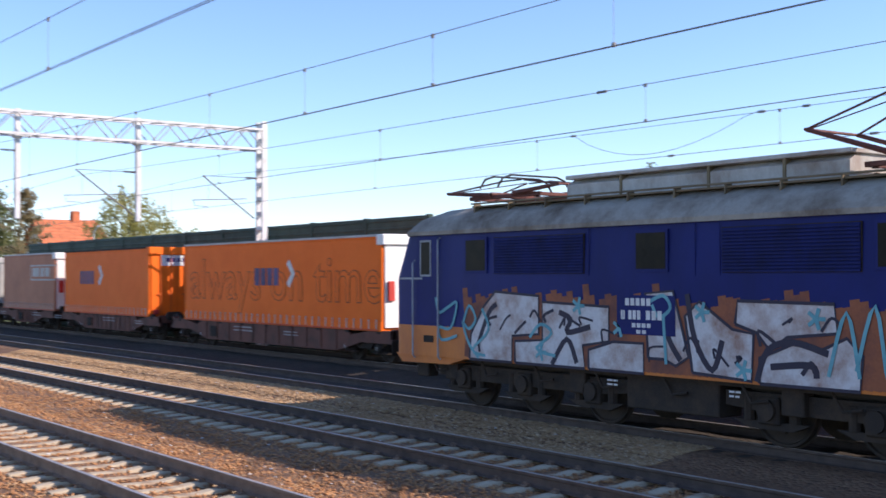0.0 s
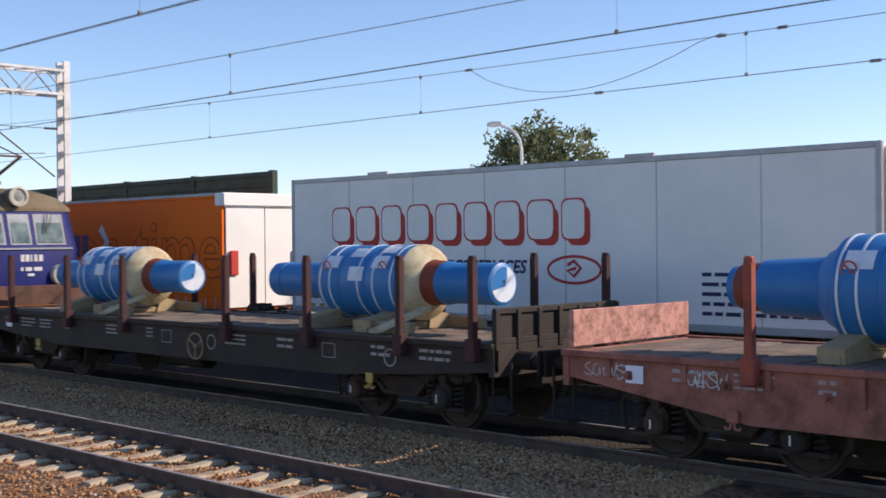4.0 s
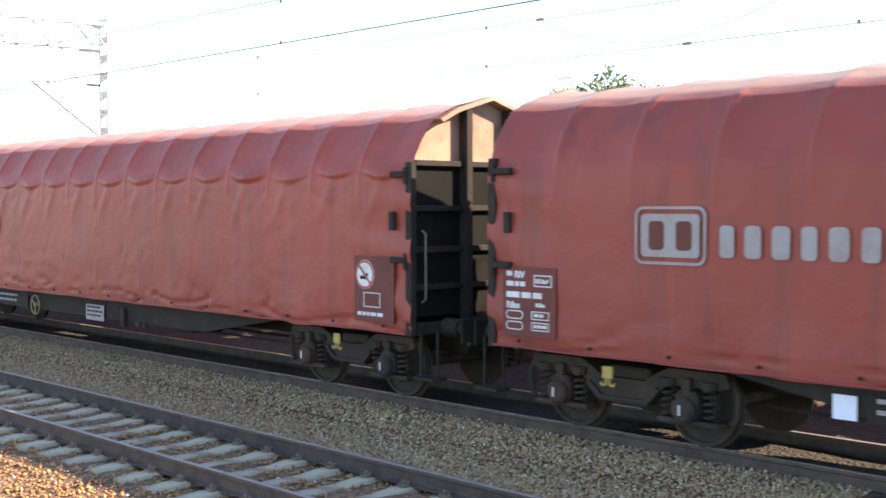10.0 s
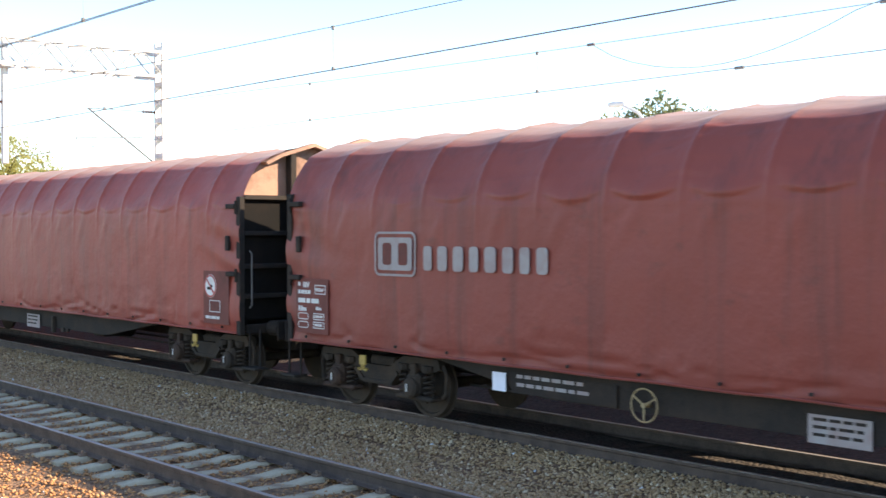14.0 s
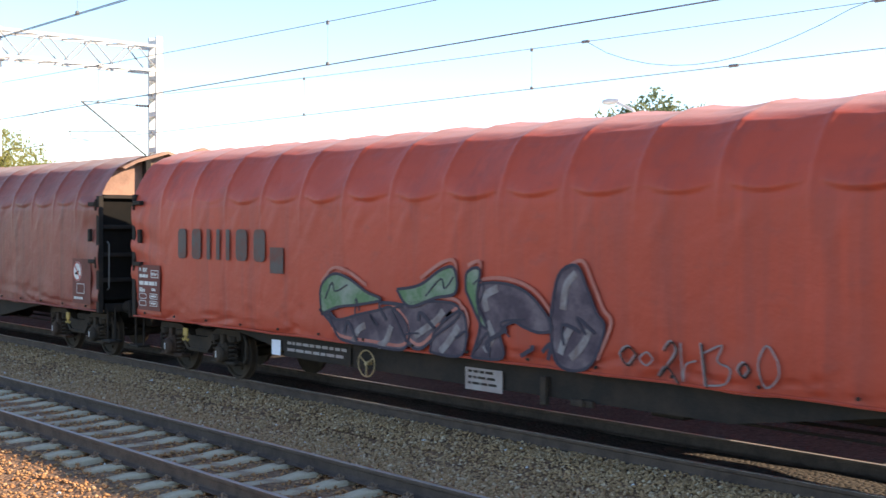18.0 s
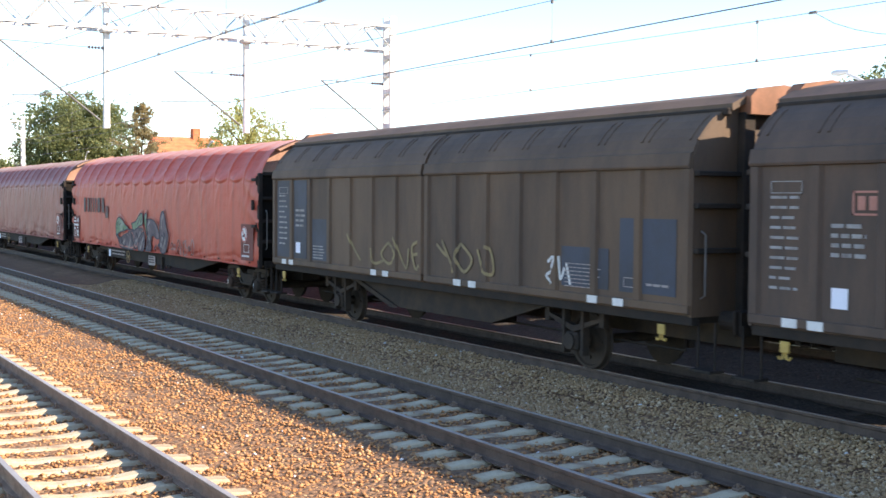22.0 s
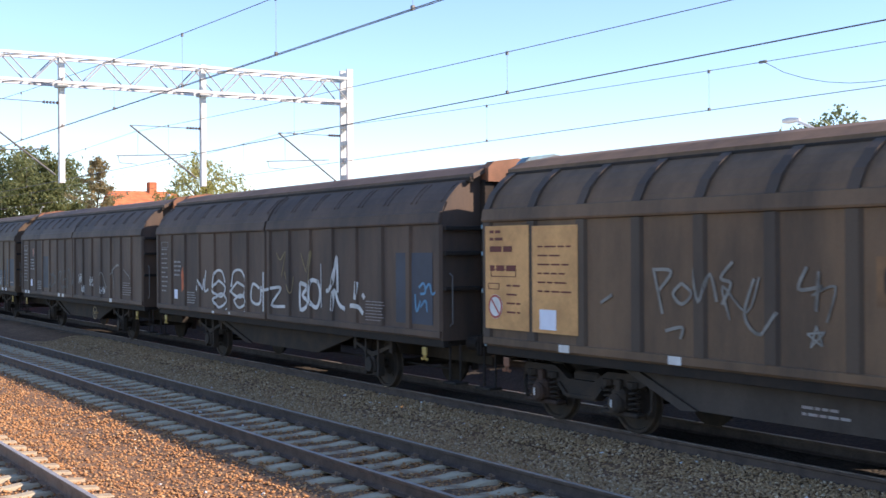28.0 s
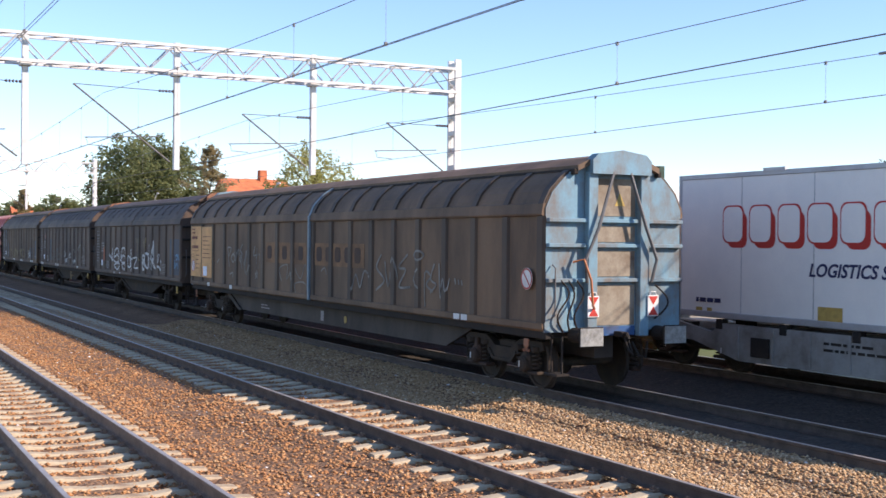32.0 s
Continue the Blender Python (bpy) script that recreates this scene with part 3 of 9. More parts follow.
def noise_wall():
    w = thing("noise_barrier", "dark green corrugated noise barrier with steel posts", "noise barrier", "", (0, 20.75, 0))
    x = -26.75
    while x > -70:
        b = Build()
        o = []
        for i in range(17):
            z = -0.4 + i * 0.3
            o += [(-0.05, z), (-0.05, z + 0.2), (-0.085, z + 0.22), (-0.085, z + 0.28)]
        b.prism(o + [(-0.05, 4.76), (0.05, 4.76), (0.05, -0.4)], "x", x - 3.9, x - 0.1)
        part("panel", b, GREEN, w)
        part("post", Build().box(x - 0.1, x + 0.1, -0.1, 0.1, -0.5, 4.79, 0.01), GREEN, w)
        x -= 4.0
    return w


def street_lamp(x, y, top, turn):
    s = thing("street_lamp", "slim grey street lamp with a curved arm and pale head", "street lamp", "street lamps", (x, y, 0))
    s.rotation_euler = (0, 0, radians(turn))
    pole = Build().cyl((0, 0, -0.42), (0, 0, top * 0.6), 0.075, 8, 0.06)
    part("pole", pole.tube([(0, 0, top * 0.6), (0, 0, top - 0.6), (-0.05, 0, top - 0.4), (-0.2, 0, top - 0.22), (-0.62, 0, top - 0.03)], 0.035, 7), GALV, s)
    head = Build().lathe([(-1.02, 0.02), (-1.0, 0.045), (-0.85, 0.07), (-0.66, 0.055), (-0.56, 0.03)], 10, (0, 0, top))
    part("lamp_head", head, GALV, s, "pale grey lamp head", smooth=True)
    return s


BARK = paint("bark", (0.10, 0.075, 0.05), 0.95, 0, 0.4, (0.04, 0.035, 0.03), 0.4, 6, 40, 0.6)
LEAF = varied("green_leaves", [(0.15, 0.18, 0.09), (0.24, 0.265, 0.135), (0.19, 0.215, 0.105), (0.30, 0.305, 0.155)], 0.6, 0.1, thin=0.55)
LEAF_DARK = varied("dark_leaves", [(0.17, 0.195, 0.085), (0.27, 0.285, 0.12), (0.21, 0.235, 0.10), (0.34, 0.32, 0.13)], 0.6, 0.1, thin=0.58)
LEAF_YELLOW = varied("yellowing_leaves", [(0.42, 0.40, 0.15), (0.58, 0.51, 0.18), (0.36, 0.37, 0.14), (0.64, 0.55, 0.2)], 0.6, 0.1, thin=0.75)
NEEDLE = varied("conifer_needles", [(0.32, 0.28, 0.15), (0.46, 0.36, 0.19), (0.38, 0.32, 0.17), (0.52, 0.39, 0.2)], 0.7, 0.1, thin=0.7)


def leaves(points, size, seed):
    """Small folded leaf clumps at the points."""
    rng = np.random.default_rng(seed)
    n = len(points)
    p = np.asarray(points)
    a = rng.normal(size=(n, 3))
    a /= np.linalg.norm(a, axis=1)[:, None]
    b = np.cross(a, rng.normal(size=(n, 3)))
    b /= np.linalg.norm(b, axis=1)[:, None]
    c = np.cross(a, b)
    s = size * rng.uniform(0.6, 1.4, (n, 1))
    v = np.stack([p - a * s, p + b * s * 0.55 + c * s * 0.2, p + a * s, p - b * s * 0.55 + c * s * 0.2], 1).reshape(-1, 3)
    return v.tolist(), [f for i in range(n) for f in ((4 * i, 4 * i + 1, 4 * i + 2), (4 * i, 4 * i + 2, 4 * i + 3))]


def tree(x, y, top, width, material, label, seed, kind="round", count=5200, leaf=0.2):
    """Tapered trunk, limbs, and a crown of leaf clumps gathered round the limbs' ends."""
    rng = random.Random(seed)
    gauss = rng.gauss
    t = thing("tree", label, "tree", "", (x, y, -0.42))
    h = top + 0.42
    trunk = Build()
    bend = [(0.02 * h * math.sin(i * 1.3 + seed) * (i > 0), 0.02 * h * math.cos(i + seed) * (i > 0), h * 0.93 * i / 6) for i in range(7)]
    for i in range(6):
        trunk.cyl(bend[i], bend[i + 1], 0.018 * h * (1 - i / 6.4), 7, 0.018 * h * (1 - (i + 1) / 6.4))
    pts = []
    if kind == "conifer":
        for i in range(70):
            u = (i + rng.random()) / 70
            z = h * (0.12 + 0.86 * u)
            reach = width * 0.5 * (1 - u) ** 0.75 * rng.uniform(0.35, 1.15) + 0.15
            az = i * 2.4 + rng.random()
            base = Vector((0, 0, min(z, h * 0.92)))
            tip = Vector((reach * math.cos(az), reach * math.sin(az), z + reach * rng.uniform(-0.05, 0.5)))
            trunk.cyl(base, tip, 0.03, 5, 0.01)
            for _ in range(count // 70):
                q = base.lerp(tip, rng.random() ** 0.6)
                pts.append((q.x + gauss(0, 0.12), q.y + gauss(0, 0.12), min(h, q.z + gauss(0, 0.12) - 0.08)))
    else:
        mid, rz, rx = h * 0.56, h * 0.44, width * 0.5
        n_b = count // 62
        for i in range(n_b):
            a, c = rng.uniform(0, 2 * math.pi), rng.uniform(-0.95, 1.0)
            r = rng.uniform(0.1, 0.92) ** 0.45 * rng.uniform(0.86, 1.0)
            narrow = 1.0 if kind == "round" else 1.0 - 0.35 * max(0, c)
            s = math.sqrt(max(0, 1 - c * c))
            q = Vector((rx * r * s * narrow * math.cos(a), rx * r * s * narrow * math.sin(a), mid + rz * r * c))
            if i % 6 == 0:
                trunk.cyl((0, 0, max(h * 0.15, q.z - 0.35 * rx)), q, 0.006 * h, 5, 0.012)
            size = 0.085 * width * rng.uniform(0.5, 1.2) * (0.8 if kind == "birch" else 1)
            for _ in range(count // n_b):
                d = Vector((gauss(0, 1), gauss(0, 1), gauss(0, 0.8)))
                d = d.normalized() * size * rng.random() ** 0.45
                z = q.z + d.z - (abs(gauss(0, 0.35)) if kind == "birch" else 0)
                pts.append((q.x + d.x, q.y + d.y, max(0.8, min(z, h))))
    part("trunk", trunk, BARK, t)
    v, f = leaves(pts, leaf, seed)
    me = bpy.data.meshes.new("crown")
    me.from_pydata(v, [], f)
    me.materials.append(material)
    part("crown", me, material, t)
    return t


ROOF_RED = paint("orange_roof_tile", (0.60, 0.19, 0.08), 0.8, 0, 0.2, (0.2, 0.07, 0.04), 0.3, 2, 12, 0.4)
RENDER = paint("pale_house_render", (0.62, 0.55, 0.45), 0.9, 0, 0.08, (0.4, 0.34, 0.27), 0.3, 1, 25, 0.2)
DARKGLASS = paint("dark_window_glass", (0.03, 0.035, 0.04), 0.1, 0, 0.05, bump=0)


def house(x, y, length, eave, ridge, label, turn=0):
    h = thing("house", label, "house", "", (x, y, -0.42))
    h.rotation_euler = (0, 0, radians(turn))
    l, w = length / 2, 4.5
    part("wall", Build().box(-l, l, -w, w, 0, eave, 0.02).prism([(-w, eave), (w, eave), (0, ridge - 0.15)], "x", -l, l), RENDER, h)
    for s in (-1, 1):
        roof = part("roof", Build().prism([(s * (w + 0.5), eave - 0.35), (s * (w + 0.5), eave - 0.2), (0, ridge + 0.05), (0, ridge - 0.1)], "x", -l - 0.5, l + 0.5), ROOF_RED, h, "orange clay tile roof")
        rows = Build()
        for i in range(12):
            u0, u1 = i / 12, (i + 1) / 12
            y0, z0 = s * (w + 0.5) * (1 - u0), eave - 0.2 + (ridge - eave + 0.25) * u0
            y1, z1 = s * (w + 0.5) * (1 - u1), eave - 0.2 + (ridge - eave + 0.25) * u1
            rows.prism([(y0, z0 + 0.02), (y0, z0 + 0.08), (y1, z1 + 0.03), (y1, z1 + 0.01)], "x", -l - 0.5, l + 0.5)
        part("tile_course", rows, ROOF_RED, roof)
    part("chimney", Build().box(l * 0.2, l * 0.2 + 0.7, -0.4, 0.4, ridge - 0.9, ridge + 0.9, 0.02), ROOF_RED, h, "brick chimney")
    for i in range(4):
        cx = -l + length * (i + 0.5) / 4
        win = part("window", Build().box(cx - 0.55, cx + 0.55, -w - 0.03, -w + 0.02, eave * 0.45, eave * 0.45 + 1.3), WHITE, h, "white window")
        part("pane", Build().box(cx - 0.47, cx + 0.47, -w - 0.045, -w - 0.02, eave * 0.45 + 0.08, eave * 0.45 + 1.22), DARKGLASS, win)
    for zz in (1.0, eave * 0.62):
        for yy in (-2.2, 2.2):
            win = part("window", Build().box(l - 0.02, l + 0.03, yy - 0.5, yy + 0.5, zz, zz + 1.2), WHITE, h)
            part("pane", Build().box(l + 0.02, l + 0.045, yy - 0.42, yy + 0.42, zz + 0.08, zz + 1.12), DARKGLASS, win)
    return h


BARRIER_BLUE = paint("glossy_blue_barrier_paint", (0.05, 0.19, 0.50), 0.35, 0, 0.05, (0.04, 0.12, 0.3), 0.25, 3, 30, 0.05, spec=0.5)


def barrier(x, y, z, turn):
    """A low steel panel on two posts; x, y, z: its upper corner."""
    b = thing("barrier_panel", "glossy blue steel barrier panel on posts beside the track", "barrier", "", (x, y, 0))
    b.rotation_euler = (0, 0, radians(turn))
    part("panel", Build().box(-0.9, 0, 0, 0.07, z - 0.55, z, 0.006), BARRIER_BLUE, b)
    for k in (-0.75, -0.15):
        part("post", Build().box(k - 0.04, k + 0.04, 0.075, 0.135, -0.45, z - 0.1, 0.008), BARRIER_BLUE, b)
    return b


ground_sheet()
ballast()
barrier(4.82, -3.48, 2.08, 98)
LINE = {k: track(k, yc) for k, yc in TRACKS.items()}
gantry(-37.6)
gantry(-101.0)
gantry(-165.0)
for row in LINES:
    catenary(*row)
noise_wall()
street_lamp(-16.04, 19.4, 5.30, 0)
street_lamp(-87.5, 21.6, 5.85, 180)
street_lamp(-61.5, 21.6, 5.6, 180)
street_lamp(-127, 21.6, 5.8, 180)
tree(-19.3, 24, 6.25, 4.3, LEAF, "leafy green tree behind the trailers", 3, "round", 34000, 0.062)
tree(-118, 28.2, 13.3, 13, LEAF_DARK, "large dark green broadleaf tree", 5, "round", 22000, 0.18)
tree(-88.5, 26, 9.9, 8.0, NEEDLE, "ragged brownish conifer beside the railway", 7, "conifer", 4600, 0.12)
tree(-67.5, 26.2, 9.0, 7.4, LEAF_YELLOW, "birch with yellowing autumn leaves", 9, "birch", 15000, 0.085)
tree(-60, 26.5, 5.9, 6.5, LEAF_YELLOW, "small bushy tree with yellow-green leaves", 12, "birch", 7000, 0.1)
tree(-152, 26, 8.6, 9, LEAF_DARK, "dark slender tree beside the line", 21, "birch", 5500, 0.2)
tree(-190, 27, 9.9, 7, NEEDLE, "dark spruce beside the line", 23, "conifer", 5500, 0.22)
tree(-175, 32, 8.0, 14, LEAF_YELLOW, "tree with thin yellow-green foliage", 25, "birch", 5500, 0.22)
tree(-225, 30, 9.0, 22, LEAF_DARK, "far dark green tree", 27, "round", 6000, 0.35)
tree(-26.0, 24, 4.85, 1.8, LEAF, "small green treetop behind the barrier", 33, "round", 2500, 0.06)
house(-106.5, 35.4, 5.5, 5.0, 8.5, "house with an orange tiled roof behind trees", 90)
house(-215, 36, 14, 5.0, 8.0, "far house with an orange tiled roof", 90)


# ---- the passing train ----
def train_x(t):
    """How far the train has come along the track at t seconds."""
    u = (t - 16) / 16
    return 16 * (-6.218695 * u + 0.208586 * u ** 2 + 0.017106 * u ** 3 + 0.011073 * u ** 4)


ROLLING = []   # (thing, its place in the train)
WHEELS = []    # (wheelset, its place on its thing, radius)
YC = TRACKS["c"]


def on_train(ob, s, y=YC, z=0.0):
    ROLLING.append((ob, s, y, z))
    ob.location = (s + train_x(0), y, z)
    return ob


def wheelset_mesh(r):
    b = Build()
    for s in (-1, 1):
        y = s * 0.753
        b.lathe([(y - s * 0.035, r + 0.03), (y - s * 0.028, r + 0.032), (y - s * 0.02, r + 0.004), (y + s * 0.065, r - 0.006), (y + s * 0.07, r - 0.05),
                 (y + s * 0.03, r - 0.07), (y + s * 0.01, r * 0.45), (y + s * 0.06, r * 0.3), (y + s * 0.06, 0.09), (y + s * 0.3, 0.085), (y + s * 0.3, 0.02)], 26, axis="y")
    b.cyl((0, -0.72, 0), (0, 0.72, 0), 0.08, 10)
    for k in range(4):
        a = k * math.pi / 2
        b.cyl((0.6 * r * math.cos(a), -0.80, 0.6 * r * math.sin(a)), (0.6 * r * math.cos(a), -0.76, 0.6 * r * math.sin(a)), 0.03, 6)
    return mesh_of("wheelset", b, RUNGEAR, True)


HANGER = paint("rusty_spring_hanger", (0.075, 0.045, 0.032), 0.8, 0.1, 0.2, (0.04, 0.03, 0.025), 0.4, 4, 40, 0.3)
WHEEL_SMALL = wheelset_mesh(0.46)
WHEEL_LOCO = wheelset_mesh(0.6)


def wheelset(parent, x, r=0.46, rolls=True):
    w = part("wheelset", WHEEL_SMALL if r < 0.5 else WHEEL_LOCO, None, parent)
    w.location = (x, 0, r)
    if rolls:
        WHEELS.append((w, x, r))
    return w


def coil(bm, x, y, z0, z1, r=0.075, turns=5):
    n = turns * 9
    return bm.tube([(x + r * math.cos(2 * math.pi * k / 9), y + r * math.sin(2 * math.pi * k / 9), z0 + (z1 - z0) * k / n) for k in range(n + 1)], 0.016, 5)


def bogie(parent, x, rolls=True):
    """A freight bogie: side frames that dip between the axles, axle boxes between coil springs, two wheelsets."""
    b = Build().box(x - 0.3, x + 0.3, -0.98, 0.98, 0.5, 0.82, 0.03)
    for s in (-1, 1):
        top = [(-1.42, 0.74), (-1.36, 0.88), (-0.62, 0.88), (-0.46, 0.80), (-0.30, 0.70), (0.30, 0.70), (0.46, 0.80), (0.62, 0.88), (1.36, 0.88), (1.42, 0.74)]
        low = [(1.30, 0.70), (0.60, 0.70), (0.50, 0.58), (0.34, 0.42), (-0.34, 0.42), (-0.50, 0.58), (-0.60, 0.70), (-1.30, 0.70)]
        b.prism([(x + q, z) for q, z in top + low], "y", s * 1.0 - 0.075, s * 1.0 + 0.075)
        b.prism([(x + q, z - 0.012) for q, z in ((-0.36, 0.46), (0.36, 0.46), (0.52, 0.62), (0.48, 0.66), (0.30, 0.50), (-0.30, 0.50), (-0.48, 0.66), (-0.52, 0.62))], "y", s * 1.09 - 0.02, s * 1.09 + 0.02)
        for e in (-1, 1):
            b.tube([(x + e * 1.40, s * 1.0, 0.80), (x + e * 1.48, s * 1.0, 0.66), (x + e * 1.46, s * 1.0, 0.40), (x + e * 1.40, s * 1.0, 0.34)], 0.035, 6)
    g = part("bogie", b, RUNGEAR, parent)
    for s in (-1, 1):
        for ax in (-0.9, 0.9):
            box = Build().box(x + ax - 0.15, x + ax + 0.15, s * 1.06 - 0.11, s * 1.06 + 0.11, 0.34, 0.66, 0.05)
            box.lathe([(s * 1.13, 0.15), (s * 1.20, 0.145), (s * 1.235, 0.11), (s * 1.25, 0.02)], 16, (x + ax, 0, 0.46), "y")
            box.box(x + ax - 0.40, x + ax + 0.40, s * 1.04 - 0.10, s * 1.04 + 0.10, 0.28, 0.345, 0.02)
            box.box(x + ax - 0.06, x + ax + 0.06, s * 1.12 - 0.03, s * 1.12 + 0.05, 0.60, 0.80, 0.015)
            part("axle_box", box, HANGER if (ax > 0) == (s > 0) else RUNGEAR, g)
            for k in (-0.27, 0.27):
                part("spring", coil(Build(), x + ax + k, s * 1.06, 0.345, 0.71), RUNGEAR, g, "dirty coil spring")
                part("spring_cap", Build().cyl((x + ax + k, s * 1.06, 0.70), (x + ax + k, s * 1.06, 0.78), 0.105, 10), RUNGEAR, g)
    m = Build()
    for ax in (-0.9, 0.9):
        m.box(x + ax - 0.012, x + ax + 0.012, -1.266, -1.258, 0.41, 0.52)
    part("axle_mark", m, WHITE, g)
    for ax in (-0.9, 0.9):
        wheelset(g, x + ax, 0.46, rolls)
    return g


def buffers(parent, x, way, z=1.05):
    """Two sprung buffers and a screw coupling at an end that faces way."""
    for s in (-1, 1):
        b = Build().lathe([(0, 0.13), (0.28, 0.12), (0.28, 0.09), (0.5, 0.09), (0.5, 0.05)], 14, (0, s * 0.875, z))
        b.box(0.5, 0.54, s * 0.875 - 0.25, s * 0.875 + 0.25, z - 0.17, z + 0.17, 0.03)
        b.v = [(x + way * p[0], p[1], p[2]) for p in b.v]
        part("buffer", b, BLACK, parent)
    h = Build().box(0, 0.25, -0.06, 0.06, z - 0.05, z + 0.05, 0.02).tube([(0.2, 0, z), (0.33, 0, z + 0.02), (0.38, 0, z - 0.05), (0.3, 0, z - 0.1)], 0.035, 7)
    h.tube([(0.3, 0.03, z - 0.05), (0.42, 0.03, z - 0.25), (0.5, 0, z - 0.32), (0.42, -0.03, z - 0.25), (0.3, -0.03, z - 0.05)], 0.02, 6)
    h.tube([(0, 0.35, z - 0.15), (0.2, 0.36, z - 0.4), (0.42, 0.33, z - 0.38), (0.5, 0.3, z - 0.1)], 0.022, 6)
    h.v = [(x + way * p[0], p[1], p[2]) for p in h.v]
    part("coupling", h, BLACK, parent)


def end_step(parent, x, way, y=-1.25):
    b = Build().tube([(x, y, 1.05), (x, y, 0.42)], 0.02, 5).tube([(x + way * 0.32, y, 1.05), (x + way * 0.32, y, 0.42)], 0.02, 5)
    b.box(min(x, x + way * 0.36) - 0.02, max(x, x + way * 0.36) + 0.02, y - 0.14, y + 0.12, 0.38, 0.42, 0.005)
    part("step", b, BLACK, parent)


def hook(parent, x, z, y, material=None):
    """Towing hook under the sill."""
    b = Build().box(x - 0.075, x + 0.075, y - 0.015, y + 0.015, z, z + 0.14, 0.008)
    b.tube([(x - 0.02, y, z), (x - 0.03, y, z - 0.07), (x - 0.08, y, z - 0.08), (x - 0.1, y, z - 0.05)], 0.018, 6)
    b.tube([(x + 0.02, y, z), (x + 0.03, y, z - 0.07), (x + 0.08, y, z - 0.08), (x + 0.1, y, z - 0.05)], 0.018, 6)
    part("tow_hook", b, material or YELLOW, parent, "yellow towing hook" if material is None else "")


def hand_wheel(parent, x, z, y, material, r=0.22):
    b = Build()
    pts = [(x + r * math.cos(a), y, z + r * math.sin(a)) for a in (2 * math.pi * i / 24 for i in range(25))]
    b.tube(pts, 0.011, 6)
    for k in range(3):
        a = 0.5 + k * 2 * math.pi / 3
        b.cyl((x, y, z), (x + r * math.cos(a), y, z + r * math.sin(a)), 0.011, 6)
    b.cyl((x, y + 0.1, z), (x, y - 0.02, z), 0.03, 8)
    part("brake_wheel", b, material, parent, "handbrake wheel")


def frame_outline(bm, x0, x1, z0, z1, y, w=0.012):
    for a, b_, c, d in ((x0, x1, z1 - w, z1), (x0, x1, z0, z0 + w), (x0, x0 + w, z0, z1), (x1 - w, x1, z0, z1)):
        bm.plate(a, b_, c, d, y)
    return bm


# -- tarpaulin wagons --
def cloth(name, rgb, dark, sunlit_dust):
    """Coated tarpaulin: faded blotches, soot run down in narrow streaks, small smudges, a crown paled for dust and
    sunlight, fine weave.
    """
    m = bpy.data.materials.new(name)
    m.use_nodes = True
    nt = m.node_tree
    link, b = nt.links.new, nt.nodes["Principled BSDF"]
    co = nt.nodes.new("ShaderNodeTexCoord")

    def grain(scale, size, detail, lo, hi, top):
        mp = nt.nodes.new("ShaderNodeMapping")
        mp.inputs["Scale"].default_value = scale
        link(co.outputs["Object"], mp.inputs[0])
        n = nt.nodes.new("ShaderNodeTexNoise")
        n.inputs["Scale"].default_value, n.inputs["Detail"].default_value, n.inputs["Roughness"].default_value = size, detail, 0.6
        link(mp.outputs[0], n.inputs["Vector"])
        r = nt.nodes.new("ShaderNodeMapRange")
        r.inputs[1].default_value, r.inputs[2].default_value, r.inputs[4].default_value = lo, hi, top
        link(n.outputs[0], r.inputs[0])
        return r.outputs[0]

    def over(base, colour, factor):
        mix = nt.nodes.new("ShaderNodeMix")
        mix.data_type = "RGBA"
        mix.inputs[7].default_value = (*colour, 1)
        link(factor, mix.inputs[0])
        if isinstance(base, tuple):
            mix.inputs[6].default_value = (*base, 1)
        else:
            link(base, mix.inputs[6])
        return mix.outputs[2]

    col = over(rgb, tuple(c * 0.80 for c in rgb), grain((1, 1, 0.8), 0.55, 6, 0.35, 0.7, 0.8))
    col = over(col, dark, grain((2.6, 2.6, 0.16), 1.0, 5, 0.48, 0.75, 0.75))
    col = over(col, dark, grain((1, 1, 1.6), 2.4, 7, 0.60, 0.80, 0.7))
    col = over(col, tuple(c * 1.25 for c in rgb), grain((1.2, 1.2, 0.1), 2.2, 3, 0.58, 0.72, 0.5))
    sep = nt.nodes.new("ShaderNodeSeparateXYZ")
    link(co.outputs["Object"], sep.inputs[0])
    # sunlight on the crown is mixed into the colour with the dust, by height
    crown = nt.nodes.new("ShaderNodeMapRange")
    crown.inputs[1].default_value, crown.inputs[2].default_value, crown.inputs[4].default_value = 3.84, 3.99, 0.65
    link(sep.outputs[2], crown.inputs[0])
    col = over(col, sunlit_dust, crown.outputs[0])
    link(col, b.inputs["Base Color"])
    b.inputs["Roughness"].default_value, b.inputs["Specular IOR Level"].default_value = 0.52, 0.30
    b.inputs["Sheen Weight"].default_value, b.inputs["Sheen Roughness"].default_value = 0.06, 0.35
    weave = nt.nodes.new("ShaderNodeTexNoise")
    weave.inputs["Scale"].default_value, weave.inputs["Detail"].default_value = 14, 5
    link(co.outputs["Object"], weave.inputs["Vector"])
    u = nt.nodes.new("ShaderNodeBump")
    u.inputs["Strength"].default_value, u.inputs["Distance"].default_value = 0.35, 0.012
    link(weave.outputs[0], u.inputs["Height"])
    link(u.outputs[0], b.inputs["Normal"])
    return m


